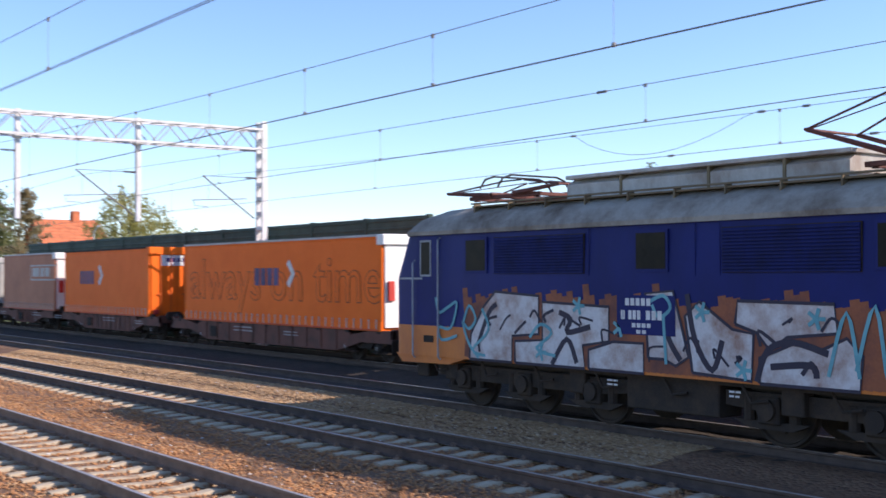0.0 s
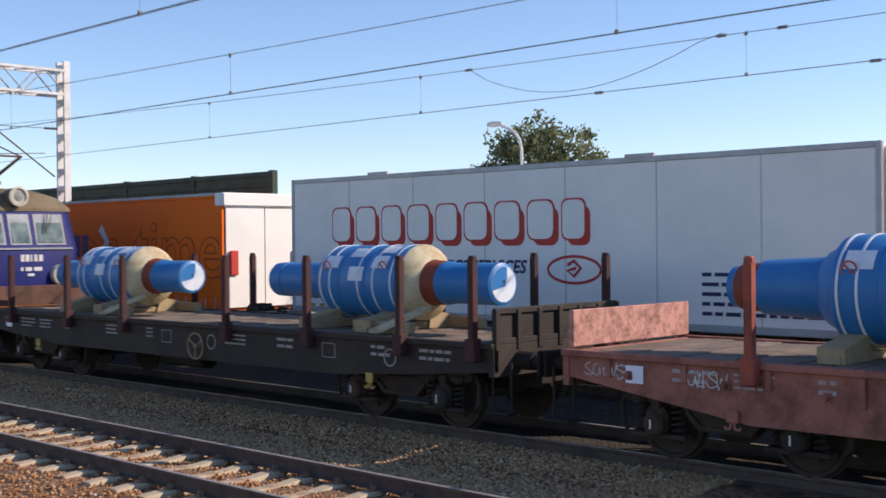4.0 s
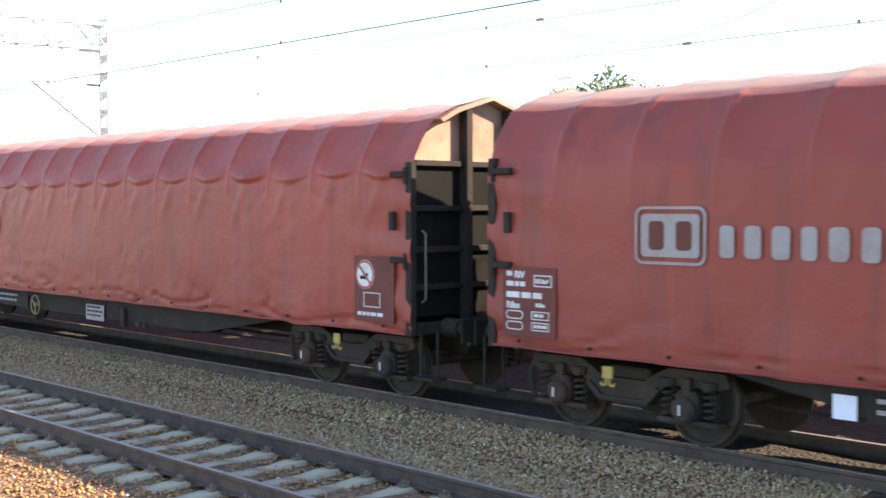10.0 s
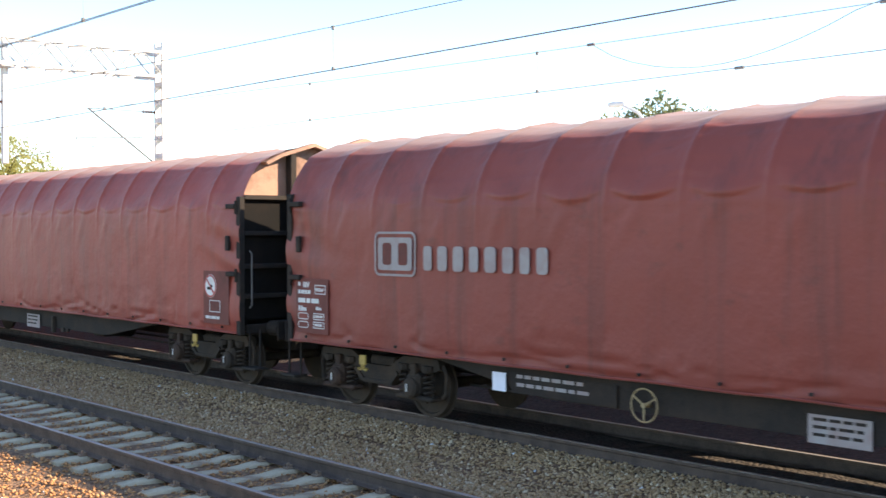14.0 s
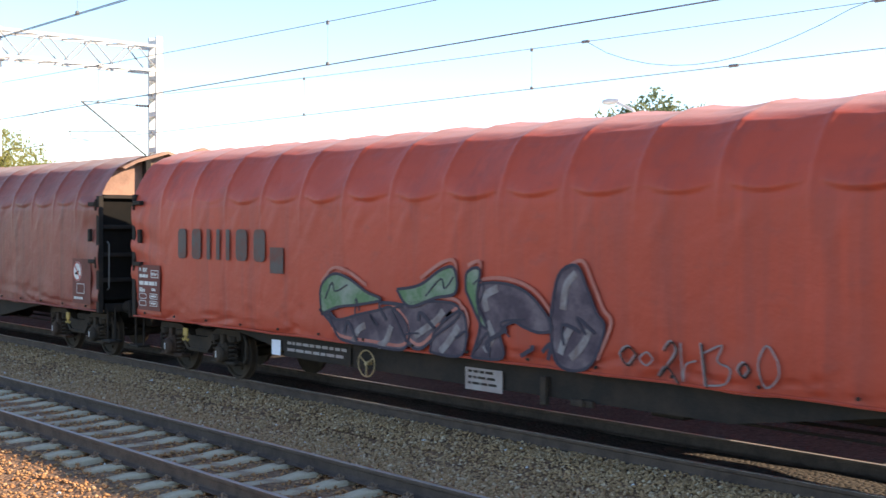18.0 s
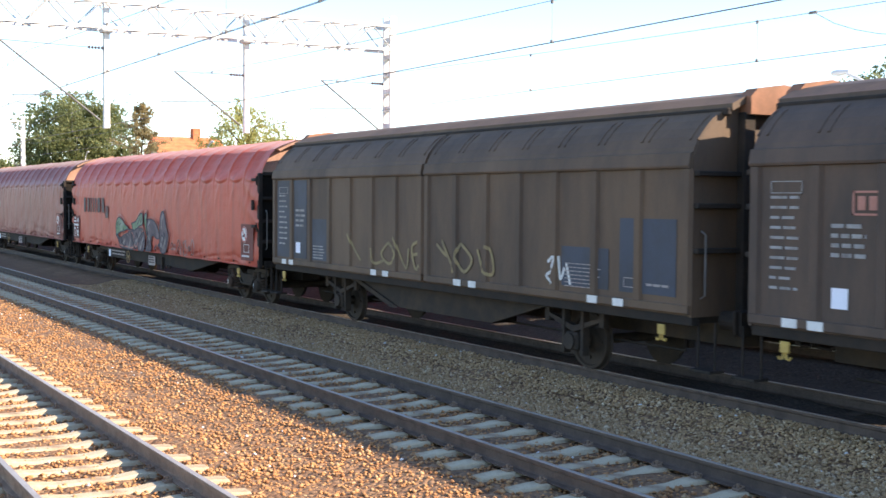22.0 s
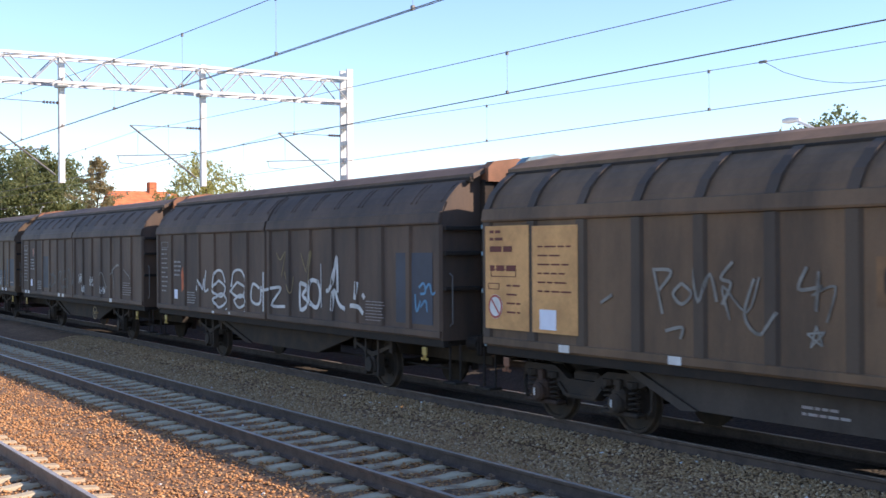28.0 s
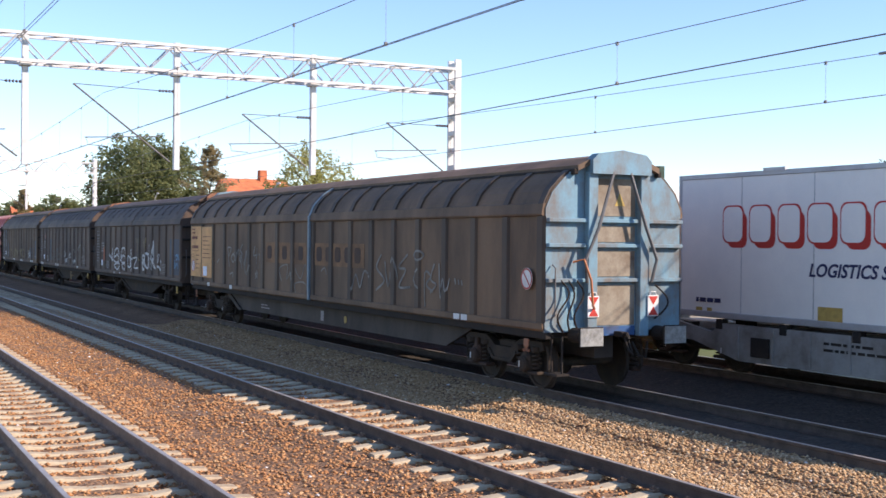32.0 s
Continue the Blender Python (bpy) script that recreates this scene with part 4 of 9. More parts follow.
TARP = {}
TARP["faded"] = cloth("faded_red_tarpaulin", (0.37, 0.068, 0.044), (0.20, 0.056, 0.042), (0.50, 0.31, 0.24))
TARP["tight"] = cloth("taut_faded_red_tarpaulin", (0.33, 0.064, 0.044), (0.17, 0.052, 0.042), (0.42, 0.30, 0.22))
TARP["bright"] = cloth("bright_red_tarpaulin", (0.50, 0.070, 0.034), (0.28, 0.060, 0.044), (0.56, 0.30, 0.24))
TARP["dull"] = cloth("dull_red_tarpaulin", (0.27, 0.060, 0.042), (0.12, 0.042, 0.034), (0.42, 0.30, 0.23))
# black plating with the shade of the gap between wagons in its colour
GAP_SHADE = paint("gap_shade_black_plating", (0.012, 0.011, 0.010), 0.9, 0, 0.2, (0.022, 0.017, 0.014), 0.4, 2, 40, 0.2, spec=0.1)
ENDRED = paint("oxide_red_end_wall", (0.44, 0.245, 0.165), 0.7, 0, 0.12, (0.09, 0.055, 0.04), 0.45, 1.1, 30, 0.2)
PLATE_RED = paint("brown_red_board", (0.17, 0.045, 0.035), 0.65, 0, 0.1, (0.08, 0.04, 0.03), 0.3, 3, 30, 0.1)
MARK = paint("grey_white_lettering", (0.36, 0.33, 0.315), 0.7, 0, 0.08, (0.3, 0.2, 0.18), 0.35, 5, 40, 0.03)
RING_RED = paint("prohibition_red", (0.5, 0.10, 0.08), 0.6, bump=0)
DARK_MARK = paint("faded_dark_lettering", (0.12, 0.10, 0.09), 0.7, 0, 0.1, (0.2, 0.06, 0.04), 0.4, 5, 40, 0.03)

SECTION = [(1.44, 0.97), (1.46, 1.2), (1.465, 1.7), (1.465, 2.2), (1.46, 2.7), (1.45, 3.0), (1.43, 3.14), (1.38, 3.33), (1.28, 3.53), (1.15, 3.72), (1.04, 3.84), (0.84, 3.945), (0.5, 4.07), (0.0, 4.15)]


def section_at(v):
    """A point of the tarpaulin's section; v runs 0 at one hem over the ridge to 1 at the other."""
    s = -1 if v < 0.5 else 1
    u = (0.5 - abs(v - 0.5)) * 2 * (len(SECTION) - 1)
    i = min(int(u), len(SECTION) - 2)
    a, b_ = SECTION[i], SECTION[i + 1]
    return s * (a[0] + (b_[0] - a[0]) * (u - i)), a[1] + (b_[1] - a[1]) * (u - i)


def cover(half, bays, loose, seed):
    """Cloth over hoops: a ridge at each hoop, pockets that sag over a crease at the shoulder, a slack hem."""
    per, nv = 18, 156
    nx = bays * per
    n_ = noise.noise
    vs = []
    for i in range(nx + 1):
        s = (i % per) / per
        u = 0.45 * s + 0.55 * (0.5 - 0.5 * math.cos(math.pi * s))
        x = -half + 2 * half * (i // per + u) / bays
        end = min(1.0, i / 8, (nx - i) / 8)
        hang = 4 * u * (1 - u) * end
        lean = math.exp(-(min(u, 1 - u) / 0.03) ** 2) * end
        bay = i // per
        belly = (0.6 + 0.8 * abs(n_((bay * 3.7, seed, 0.5)))) * min(1.0, 0.15 + bay / 6)
        crease_z = 3.20 - 0.14 * hang + 0.05 * n_((bay * 1.9, seed, 4.2))
        for j in range(nv + 1):
            y, z = section_at(j / nv)
            n1 = n_((x * 0.55 + seed, y * 0.6, z * 0.9))
            n2 = n_((x * 1.9, y * 1.6 + seed, z * 1.5 + x * 0.5))
            up = max(0.0, min(1.0, (z - 3.0) / 0.4))
            top = max(0.0, min(1.0, (z - 3.75) / 0.2))
            out = -0.05 * hang * up * (1 - 0.75 * top) + 0.012 * n2 + 0.01 * n1 * (1 - top)
            out += 0.020 * lean * max(0.08, min(1.0, (z - 2.5) / 0.8)) * (1 - 0.65 * top)
            d = z - crease_z
            out += loose * belly * 0.085 * hang ** 1.3 * math.exp(-(d / (0.20 if d > 0 else 0.022)) ** 2)
            # slack folds that run down from the hoops
            slant = u - 0.5 + (3.1 - z) * 0.5
            out += (0.3 + 0.7 * loose) * 0.024 * math.exp(-(slant / 0.07) ** 2) * max(0.0, 1 - abs(z - 2.8) / 0.5)
            c1 = abs(n_((x * 1.5 + seed, z * 1.6 - x * 0.6, 9.0)))
            c2 = abs(n_((x * 3.1 + z * 1.1, z * 2.6 + seed, 3.0)))
            out -= (0.011 * max(0.0, 1 - c1 / 0.06) + 0.005 * max(0.0, 1 - c2 / 0.09)) * (0.5 + 0.5 * loose)
            near_end = max(0.0, 1 - (half - abs(x)) / 1.5)
            out += near_end * (1 - up) * 0.03 * math.sin(z * 8 + 4 * n1 + x * 2.5)
            low = max(0.0, min(1.0, (1.6 - z) / 0.5))
            fold = abs(n_((x * 0.5 + seed * 3, z * 5.5 + 0.5 * n1, 1.0)))
            out += low * (0.045 * n_((x * 1.1 + seed, 7, 0)) - 0.035 * max(0.0, 1 - fold / 0.10))
            r = math.hypot(y, (z - 2.4) * 0.5) or 1
            dip = (0.022 * hang + 0.014 * n_((x * 1.3, seed, 8))) * top
            hem = 0.014 * n_((x * 0.8, seed, 2)) + 0.006 * n_((x * 3.3, seed, 6)) if z < 1.0 else 0
            vs.append((x + 0.05 * top * n_((bay * 2.3, seed, 1.1)) * end, y + out * y / r, z + out * (z - 2.4) * 0.5 / r - dip + hem))
    m = nv + 1
    fs = [(i * m + j, i * m + j + 1, (i + 1) * m + j + 1, (i + 1) * m + j) for i in range(nx) for j in range(nv)]
    return Build().add(vs, fs)


COVERS = {}


def tarpaulin_wagon(s0, s1, paint_key, loose, seed, label, mark):
    half = (s1 - s0) / 2
    w = on_train(thing("tarpaulin_wagon", label, "freight wagon", "red tarpaulin wagons"), (s0 + s1) / 2)
    key = (loose, paint_key)
    if key not in COVERS:
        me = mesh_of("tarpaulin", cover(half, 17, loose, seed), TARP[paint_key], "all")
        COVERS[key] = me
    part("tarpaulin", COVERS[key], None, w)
    part("underframe", Build().box(-half + 0.05, half - 0.05, -1.3, 1.3, 0.95, 1.12, 0.02), BLACK, w)
    part("hem_band", Build().tube([(-half + 0.1 + (2 * half - 0.2) * i / 40, -1.475, 0.985 + 0.006 * math.sin(i * 1.7)) for i in range(41)], 0.016, 6), TARP[paint_key], w)
    ey = Build()
    for i in range(17):
        x = -half + 2 * half * (i + 0.5) / 17
        ey.cyl((x, -1.48, 1.06), (x, -1.505, 1.06), 0.022, 8)
    part("hem_eyelet", ey, BLACK, w)
    # solebars; the far one is added, unseen, to block low sun underneath
    for a, c in ((-1.28, -1.2), (1.2, 1.28)):
        o = [(-half + 3.2, 0.95), (-half * 0.42, 0.6), (half * 0.42, 0.6), (half - 3.2, 0.95)]
        part("solebar", Build().prism(o, "y", a, c), BLACK, w)
    part("centre_sill", Build().box(-half + 0.2, half - 0.2, -0.25, 0.25, 0.6, 0.98, 0.02), BLACK, w)
    part("floor", Build().box(-half + 0.1, half - 0.1, -1.38, 1.38, 1.12, 1.2), BLACK, w)
    tk = Build()
    for x in (-2.2, 1.6):
        tk.cyl((x, -0.3, 0.62), (x + 1.2, -0.3, 0.62), 0.2, 12)
    part("air_tank", tk, BLACK, w)
    part("brake_rigging", Build().cyl((-6, -0.55, 0.5), (6, -0.55, 0.48), 0.02, 6).cyl((-4, 0.2, 0.45), (5, 0.2, 0.45), 0.025, 6).box(2.6, 3.1, -1.0, -0.6, 0.5, 0.9, 0.02), BLACK, w)
    for e in (-1, 1):
        wall = Build()
        pr = [section_at(i / 24) for i in range(25)]
        xe = e * (half - 0.12)
        wall.prism([(y * 0.965, z - 0.03 if z > 3.9 else z) for y, z in pr], "x", min(xe, xe - e * 0.06), max(xe, xe - e * 0.06))
        ew = part("end_wall", wall, ENDRED, w, "oxide red steel end wall")
        part("end_plating", Build().box(min(xe, xe + e * 0.02), max(xe, xe + e * 0.02), -1.4, 1.4, 1.0, 3.22), GAP_SHADE, ew, "black lower plating, darkened for the shade between wagons")
        ribs = Build()
        for y in (-0.42, 0.42):
            ribs.box(min(xe, xe + e * 0.16), max(xe, xe + e * 0.16), y - 0.06, y + 0.06, 1.1, 4.0, 0.01)
        for z in (1.55, 2.05, 2.6, 3.2):
            ribs.box(min(xe, xe + e * 0.1), max(xe, xe + e * 0.1), -1.36, 1.36, z, z + 0.08, 0.01)
        part("end_rib", ribs, BLACK, ew)
        hood = Build().prism([(-1.0, 3.83), (-0.7, 3.98), (0, 4.19), (0.7, 3.98), (1.0, 3.83), (0.95, 3.79), (0.67, 3.93), (0, 4.13), (-0.67, 3.93), (-0.95, 3.79)], "x", min(xe, xe + e * 0.2), max(xe, xe + e * 0.2))
        part("end_hood", hood, ENDRED, ew)
        for y in (-1.42, 1.42):
            post = part("corner_post", Build().box(min(xe, xe + e * 0.12), max(xe, xe + e * 0.12), y - 0.05, y + 0.05, 0.95, 3.25, 0.01), BLACK, ew)
        latch = Build()
        for z in (1.95, 3.08):
            latch.box(e * (half - 0.25) - 0.12, e * (half - 0.25) + 0.16, -1.53, -1.44, z - 0.03, z + 0.05, 0.012)
            latch.cyl((e * (half - 0.1), -1.48, z - 0.12), (e * (half - 0.1), -1.48, z + 0.1), 0.03, 8)
        latch.box(e * (half - 0.35) - 0.05, e * (half - 0.35) + 0.05, -1.52, -1.46, 2.35, 2.6, 0.012)
        part("latch", latch, BLACK, ew)
        part("handrail", Build().tube([(e * (half + 0.03), -1.3, 1.4), (e * (half + 0.1), -1.3, 1.45), (e * (half + 0.1), -1.3, 2.3), (e * (half + 0.03), -1.3, 2.35)], 0.014, 6), STEEL, ew)
        end_step(w, e * (half - 0.05), e)
        buffers(w, e * (half + 0.06), e)
        bogie(w, e * (half - 1.78))
        hook(w, e * (half - 1.75), 0.72, -1.32)
    y = -1.485
    board = part("data_board", Build().plate(-half + 0.28, -half + 1.12, 1.12, 1.95, y), PLATE_RED, w, "dark red board with white data")
    tx = frame_outline(Build(), -half + 0.78, -half + 1.06, 1.72, 1.86, y - 0.004, 0.014)
    bars(tx, -half + 0.34, -half + 0.43, 1.83, 1.895, 1, y - 0.004, 0.9)
    bars(tx, -half + 0.34, -half + 0.66, 1.71, 1.775, 1, y - 0.004, 0.9)
    bars(tx, -half + 0.34, -half + 1.0, 1.55, 1.65, 1, y - 0.004, 0.7)
    for zz in (1.20, 1.33):
        tx.ribbon(round_rect(-half + 0.34, -half + 0.60, zz, zz + 0.09, 0.04), 0.012, y - 0.004)
        frame_outline(tx, -half + 0.74, -half + 1.02, zz, zz + 0.10, y - 0.004)
        bars(tx, -half + 0.78, -half + 0.99, zz + 0.03, zz + 0.07, 1, y - 0.004, 0.9)
    part("data_text", tx, WHITE, board)
    for word, x, z, size in (("RIV", 0.47, 1.82, 0.11), ("Rilns", 0.34, 1.455, 0.11), ("107.0m\u00b3", 0.795, 1.765, 0.065), ("18.5m", 0.80, 1.485, 0.06)):
        lettering("data_word", word, size, WHITE, board, -half + x, y - 0.006, z, 1.0, 0.004)
    board = part("warning_board", Build().plate(half - 1.15, half - 0.32, 1.1, 2.0, y), PLATE_RED, w, "dark red warning board")
    cx, cz = half - 0.92, 1.74
    part("prohibition_disc", Build().disc(cx, cz, 0.2, y - 0.004), WHITE, board, "white disc")
    ring = Build()
    ring.ribbon([(cx + 0.18 * math.cos(a), cz + 0.18 * math.sin(a)) for a in (2 * math.pi * i / 24 for i in range(25))], 0.03, y - 0.008)
    ring.ribbon([(cx - 0.13, cz + 0.13), (cx + 0.13, cz - 0.13)], 0.035, y - 0.0085)
    part("prohibition_ring", ring, RING_RED, board)
    part("pictogram", Build().ribbon([(cx - 0.1, cz - 0.04), (cx + 0.02, cz - 0.04), (cx + 0.06, cz + 0.02)], 0.05, y - 0.0082), BLACK, board)
    part("data_text", frame_outline(bars(Build(), half - 1.08, half - 0.55, 1.17, 1.23, 1, y - 0.004, 0.8), half - 0.95, half - 0.6, 1.3, 1.5, y - 0.004), WHITE, board)
    # marks under the hem
    low = -1.31
    part("route_card", Build().plate(-half + 4.5, -half + 4.75, 0.62, 0.86, low), PAPER, w, "white paper route card")
    strip = part("data_strip", Build().plate(-half + 4.85, -half + 6.6, 0.62, 0.88, low), BLACK, w)
    part("data_text", bars(Build(), -half + 4.95, -half + 6.5, 0.65, 0.86, 2, low - 0.004), MARK, strip)
    hand_wheel(w, -half + 7.05, 0.70, low - 0.06, WHEEL_TAN, 0.19)
    strip = part("data_panel", Build().plate(-half + 9.1, -half + 9.8, 0.55, 0.84, low), MARK, w, "pale data panel")
    part("data_text", bars(Build(), -half + 9.16, -half + 9.74, 0.58, 0.81, 3, low - 0.004), BLACK, strip)
    lv = Build().box(-half + 10.5, -half + 10.6, -1.36, -1.28, 0.5, 0.85, 0.01).box(-half + 11.0, -half + 11.35, -1.36, -1.3, 0.55, 0.63, 0.01).cyl((-half + 11.2, -1.36, 0.6), (-half + 11.2, -1.4, 0.6), 0.05, 8)
    part("brake_lever", lv, RUNGEAR, w)
    mark(w, half)
    return w


def round_rect(x0, x1, z0, z1, r):
    """A closed outline with rounded corners."""
    out = []
    for cx, cz, a0 in ((x1 - r, z0 + r, -90), (x1 - r, z1 - r, 0), (x0 + r, z1 - r, 90), (x0 + r, z0 + r, 180)):
        out += [(cx + r * math.cos(radians(a0 + 22.5 * k)), cz + r * math.sin(radians(a0 + 22.5 * k))) for k in range(5)]
    return out + [out[0]]


def mark_row(parent, name, xs, z0, z1, y, material, label="", shadow=None):
    """A row of plain rounded blocks, each a part of its own; shadow: material of an outline and a drop shadow."""
    for x0, x1 in xs:
        r = 0.28 * min(x1 - x0, z1 - z0)
        front = y - 0.012 if shadow else y
        p = part(name, Build().prism(round_rect(x0, x1, z0, z1, r)[:-1], "y", front - 0.003, front), material, parent, label)
        if shadow:
            b = Build().prism(round_rect(x0 - 0.03, x1 + 0.03, z0 - 0.03, z1 + 0.03, r)[:-1], "y", y - 0.009, y - 0.002)
            for k in (1, 2, 3):
                b.prism(round_rect(x0 + 0.04 * k, x1 + 0.04 * k, z0 - 0.04 * k, z1 - 0.04 * k, r)[:-1], "y", y - 0.009 + 0.0012 * k, y - 0.001)
            part("drop_shadow", b, shadow, p, "red outline and drop shadow")


def block_logo(w, half):
    """A framed emblem and a row of block shapes in place of a name."""
    y = -1.487
    x = -half + 2.25
    b = Build().ribbon(round_rect(x + 0.02, x + 0.90, 2.06, 2.65, 0.09), 0.032, y)
    b.prism(round_rect(x + 0.085, x + 0.835, 2.125, 2.585, 0.05)[:-1], "y", y - 0.003, y)
    em = part("emblem", b, MARK, w, "grey framed emblem with rounded corners")
    for k in (0.15, 0.50):
        part("emblem_slot", Build().prism(round_rect(x + k + 0.04, x + k + 0.24, 2.20, 2.51, 0.05)[:-1], "y", y - 0.0065, y - 0.004), PLATE_RED, em)
    xs, k = [], x + 1.08
    for wd in (0.17, 0.19, 0.20, 0.17, 0.21, 0.19, 0.17, 0.19):
        xs.append((k, k + wd))
        k += wd + 0.12
    mark_row(w, "name_mark", xs, 2.14, 2.47, y, MARK, "grey-white block mark")


PURPLE = paint("purple_black_spray", (0.060, 0.040, 0.058), 0.6, 0, 0.3, (0.21, 0.16, 0.17), 0.55, 2.6, 20, 0.05)
SPRAY_GREEN = paint("green_spray", (0.10, 0.19, 0.085), 0.6, 0, 0.15, (0.36, 0.36, 0.33), 0.4, 2.5, 20, 0.05)
SPRAY_GREY = paint("grey_spray", (0.27, 0.245, 0.245), 0.6, 0, 0.2, (0.14, 0.085, 0.075), 0.55, 4, 20, 0.05)


def sprayed(w, half):
    y = -1.487
    xs, k = [], -half + 1.78
    for wd in (0.28, 0.30, 0.11, 0.11, 0.11, 0.34, 0.33):
        xs.append((k, k + wd))
        k += wd + 0.20
    mark_row(w, "name_mark", xs, 2.10, 2.62, y, DARK_MARK, "faded dark block mark")
    part("dark_square", Build().plate(k - 0.05, k + 0.32, 1.93, 2.34, y), DARK_MARK, w, "dark painted square")
    masses = [[(-3.27, 1.44), (-2.94, 1.22), (-2.7, 1.02), (-1.96, 0.99), (-1.27, 1.0), (-1.21, 1.32), (-1.55, 1.55), (-1.84, 1.5), (-2.32, 1.41), (-2.82, 1.31)],
              [(-1.55, 1.52), (-1.16, 1.64), (-0.31, 1.68), (-0.16, 1.52), (-0.62, 1.22), (-0.94, 1.02), (-1.21, 1.11)],
              [(-0.73, 1.0), (-0.62, 1.29), (-0.16, 1.58), (-0.01, 1.39), (-0.11, 1.01)],
              [(0.09, 1.0), (0.24, 1.40), (0.19, 1.86), (0.39, 1.97), (0.85, 1.95), (1.21, 1.80), (1.51, 1.48), (1.3, 1.40), (1.03, 1.45), (0.85, 1.50), (0.62, 1.36), (0.66, 1.04)],
              [(1.47, 1.54), (1.6, 2.10), (1.89, 2.23), (2.05, 1.99), (2.21, 1.69), (2.33, 1.52), (2.13, 1.09), (1.8, 0.99), (1.55, 1.11)]]
    caps = [[(-3.2, 1.36), (-3.23, 1.75), (-2.94, 1.97), (-2.56, 1.93), (-2.13, 1.75), (-1.78, 1.65), (-2.32, 1.55), (-2.81, 1.49)],
            [(-1.43, 1.81), (-0.94, 1.89), (-0.51, 2.11), (-0.25, 2.13), (-0.22, 1.82), (-0.62, 1.73), (-1.16, 1.59)],
            [(-0.02, 1.86), (0.0, 2.09), (0.24, 2.13), (0.19, 1.73), (0.38, 1.41), (0.24, 1.47)]]
    shines = [[(-2.44, 1.0), (-2.32, 1.18), (-2.14, 1.27)], [(-1.84, 1.0), (-1.67, 1.08), (-1.55, 1.3)], [(-1.05, 1.19), (-0.62, 1.42), (-0.46, 1.57)], [(-0.52, 1.02), (-0.36, 1.16), (-0.16, 1.38)],
              [(0.33, 1.11), (0.48, 1.29), (0.38, 1.48)], [(0.38, 1.61), (0.34, 1.80), (0.57, 1.91)], [(1.68, 1.70), (1.73, 1.98), (1.89, 2.14)], [(1.81, 1.13), (2.01, 1.32), (2.09, 1.48)], [(1.64, 1.17), (1.72, 1.36), (1.81, 1.49)]]
    rng = random.Random(77)
    fill, edge, halo, shine, green = Build(), Build(), Build(), Build(), Build()
    for i, q in enumerate(masses):
        o = smooth_line(q + [q[0]], 5)
        fill.add([(a, y - 0.003 - 0.0006 * i, z) for a, z in o[:-1]], [tuple(range(len(o) - 1))])
        edge.ribbon(o, 0.038, y - 0.009 - 0.0004 * i)
        halo.ribbon(smooth_line([(a * 1.03 + 0.02, z + 0.06) for a, z in q[1:7]], 5), 0.045, y - 0.001)
    for i, q in enumerate(caps):
        o = smooth_line(q + [q[0]], 5)
        green.add([(a, y - 0.012 - 0.0004 * i, z) for a, z in o[:-1]], [tuple(range(len(o) - 1))])
        edge.ribbon(o, 0.042, y - 0.014 - 0.0004 * i)
        edge.ribbon(smooth_line([(q[1][0] + 0.12, q[1][1] - 0.15), (q[2][0], q[2][1] - 0.12), (q[2][0] + 0.08, q[2][1] - 0.25), (q[3][0], q[3][1] - 0.1)], 4), 0.022, y - 0.0165)
        halo.ribbon(smooth_line([(a, z + 0.09) for a, z in q[1:5]], 5), 0.05, y - 0.0015)
    for i, q in enumerate(shines):
        shine.ribbon(smooth_line(q, 4), 0.10, y - 0.0075 - 0.0002 * i)
    for i in range(16):
        a, z = -3.0 + 0.34 * i + rng.uniform(-0.1, 0.1), rng.uniform(1.05, 1.5)
        edge.ribbon(smooth_line([(a, z), (a + rng.uniform(-0.2, 0.25), z + rng.uniform(0.1, 0.25)), (a + rng.uniform(0.05, 0.35), z + rng.uniform(-0.1, 0.35))], 4), rng.uniform(0.025, 0.06), y - 0.0105 - 0.0002 * i)
    part("graffiti_fill", fill, PURPLE, w, "purple-black sprayed shape")
    part("graffiti_outline", edge, NAVY_INK, w)
    part("graffiti_shine", shine, SPRAY_GREY, w)
    part("graffiti_halo", halo, SPRAY_PALE, w)
    part("graffiti_green", green, SPRAY_GREEN, w, "green sprayed cap")
    tag = [[(2.78, 1.27), (2.66, 1.35), (2.55, 1.25), (2.66, 1.14), (2.78, 1.27)], [(3.03, 1.23), (2.94, 1.30), (2.84, 1.22), (2.94, 1.15), (3.03, 1.23)], [(3.16, 1.34), (3.26, 1.45), (3.33, 1.33), (3.1, 1.05), (3.21, 1.17), (3.37, 1.0)],
           [(3.4, 1.44), (3.44, 1.02), (3.47, 1.2), (3.61, 1.26)], [(3.66, 1.46), (3.73, 1.0)], [(3.71, 1.35), (3.94, 1.45), (3.88, 1.28), (4.04, 1.21), (3.98, 1.05), (3.74, 1.01)],
           [(4.27, 1.23), (4.2, 1.30), (4.13, 1.22), (4.2, 1.15), (4.27, 1.23)], [(4.61, 1.34), (4.48, 1.49), (4.38, 1.29), (4.47, 1.06), (4.62, 1.18), (4.61, 1.34)]]
    scrawl([smooth_line(q, 4) for q in tag], 0.020, y - 0.003, SPRAY_GREY, "graffiti_tag", w, "thin grey sprayed tag")
    scrawl([smooth_line([(a + 0.025, z - 0.015) for a, z in q], 4) for q in tag[::2]], 0.02, y - 0.0065, BLACK, "graffiti_tag", w, "thin black sprayed tag")


SPRAY_PALE = paint("pale_pink_overspray", (0.46, 0.18, 0.14), 0.6, 0, 0.12, (0.4, 0.1, 0.07), 0.5, 3, 20, 0.03)


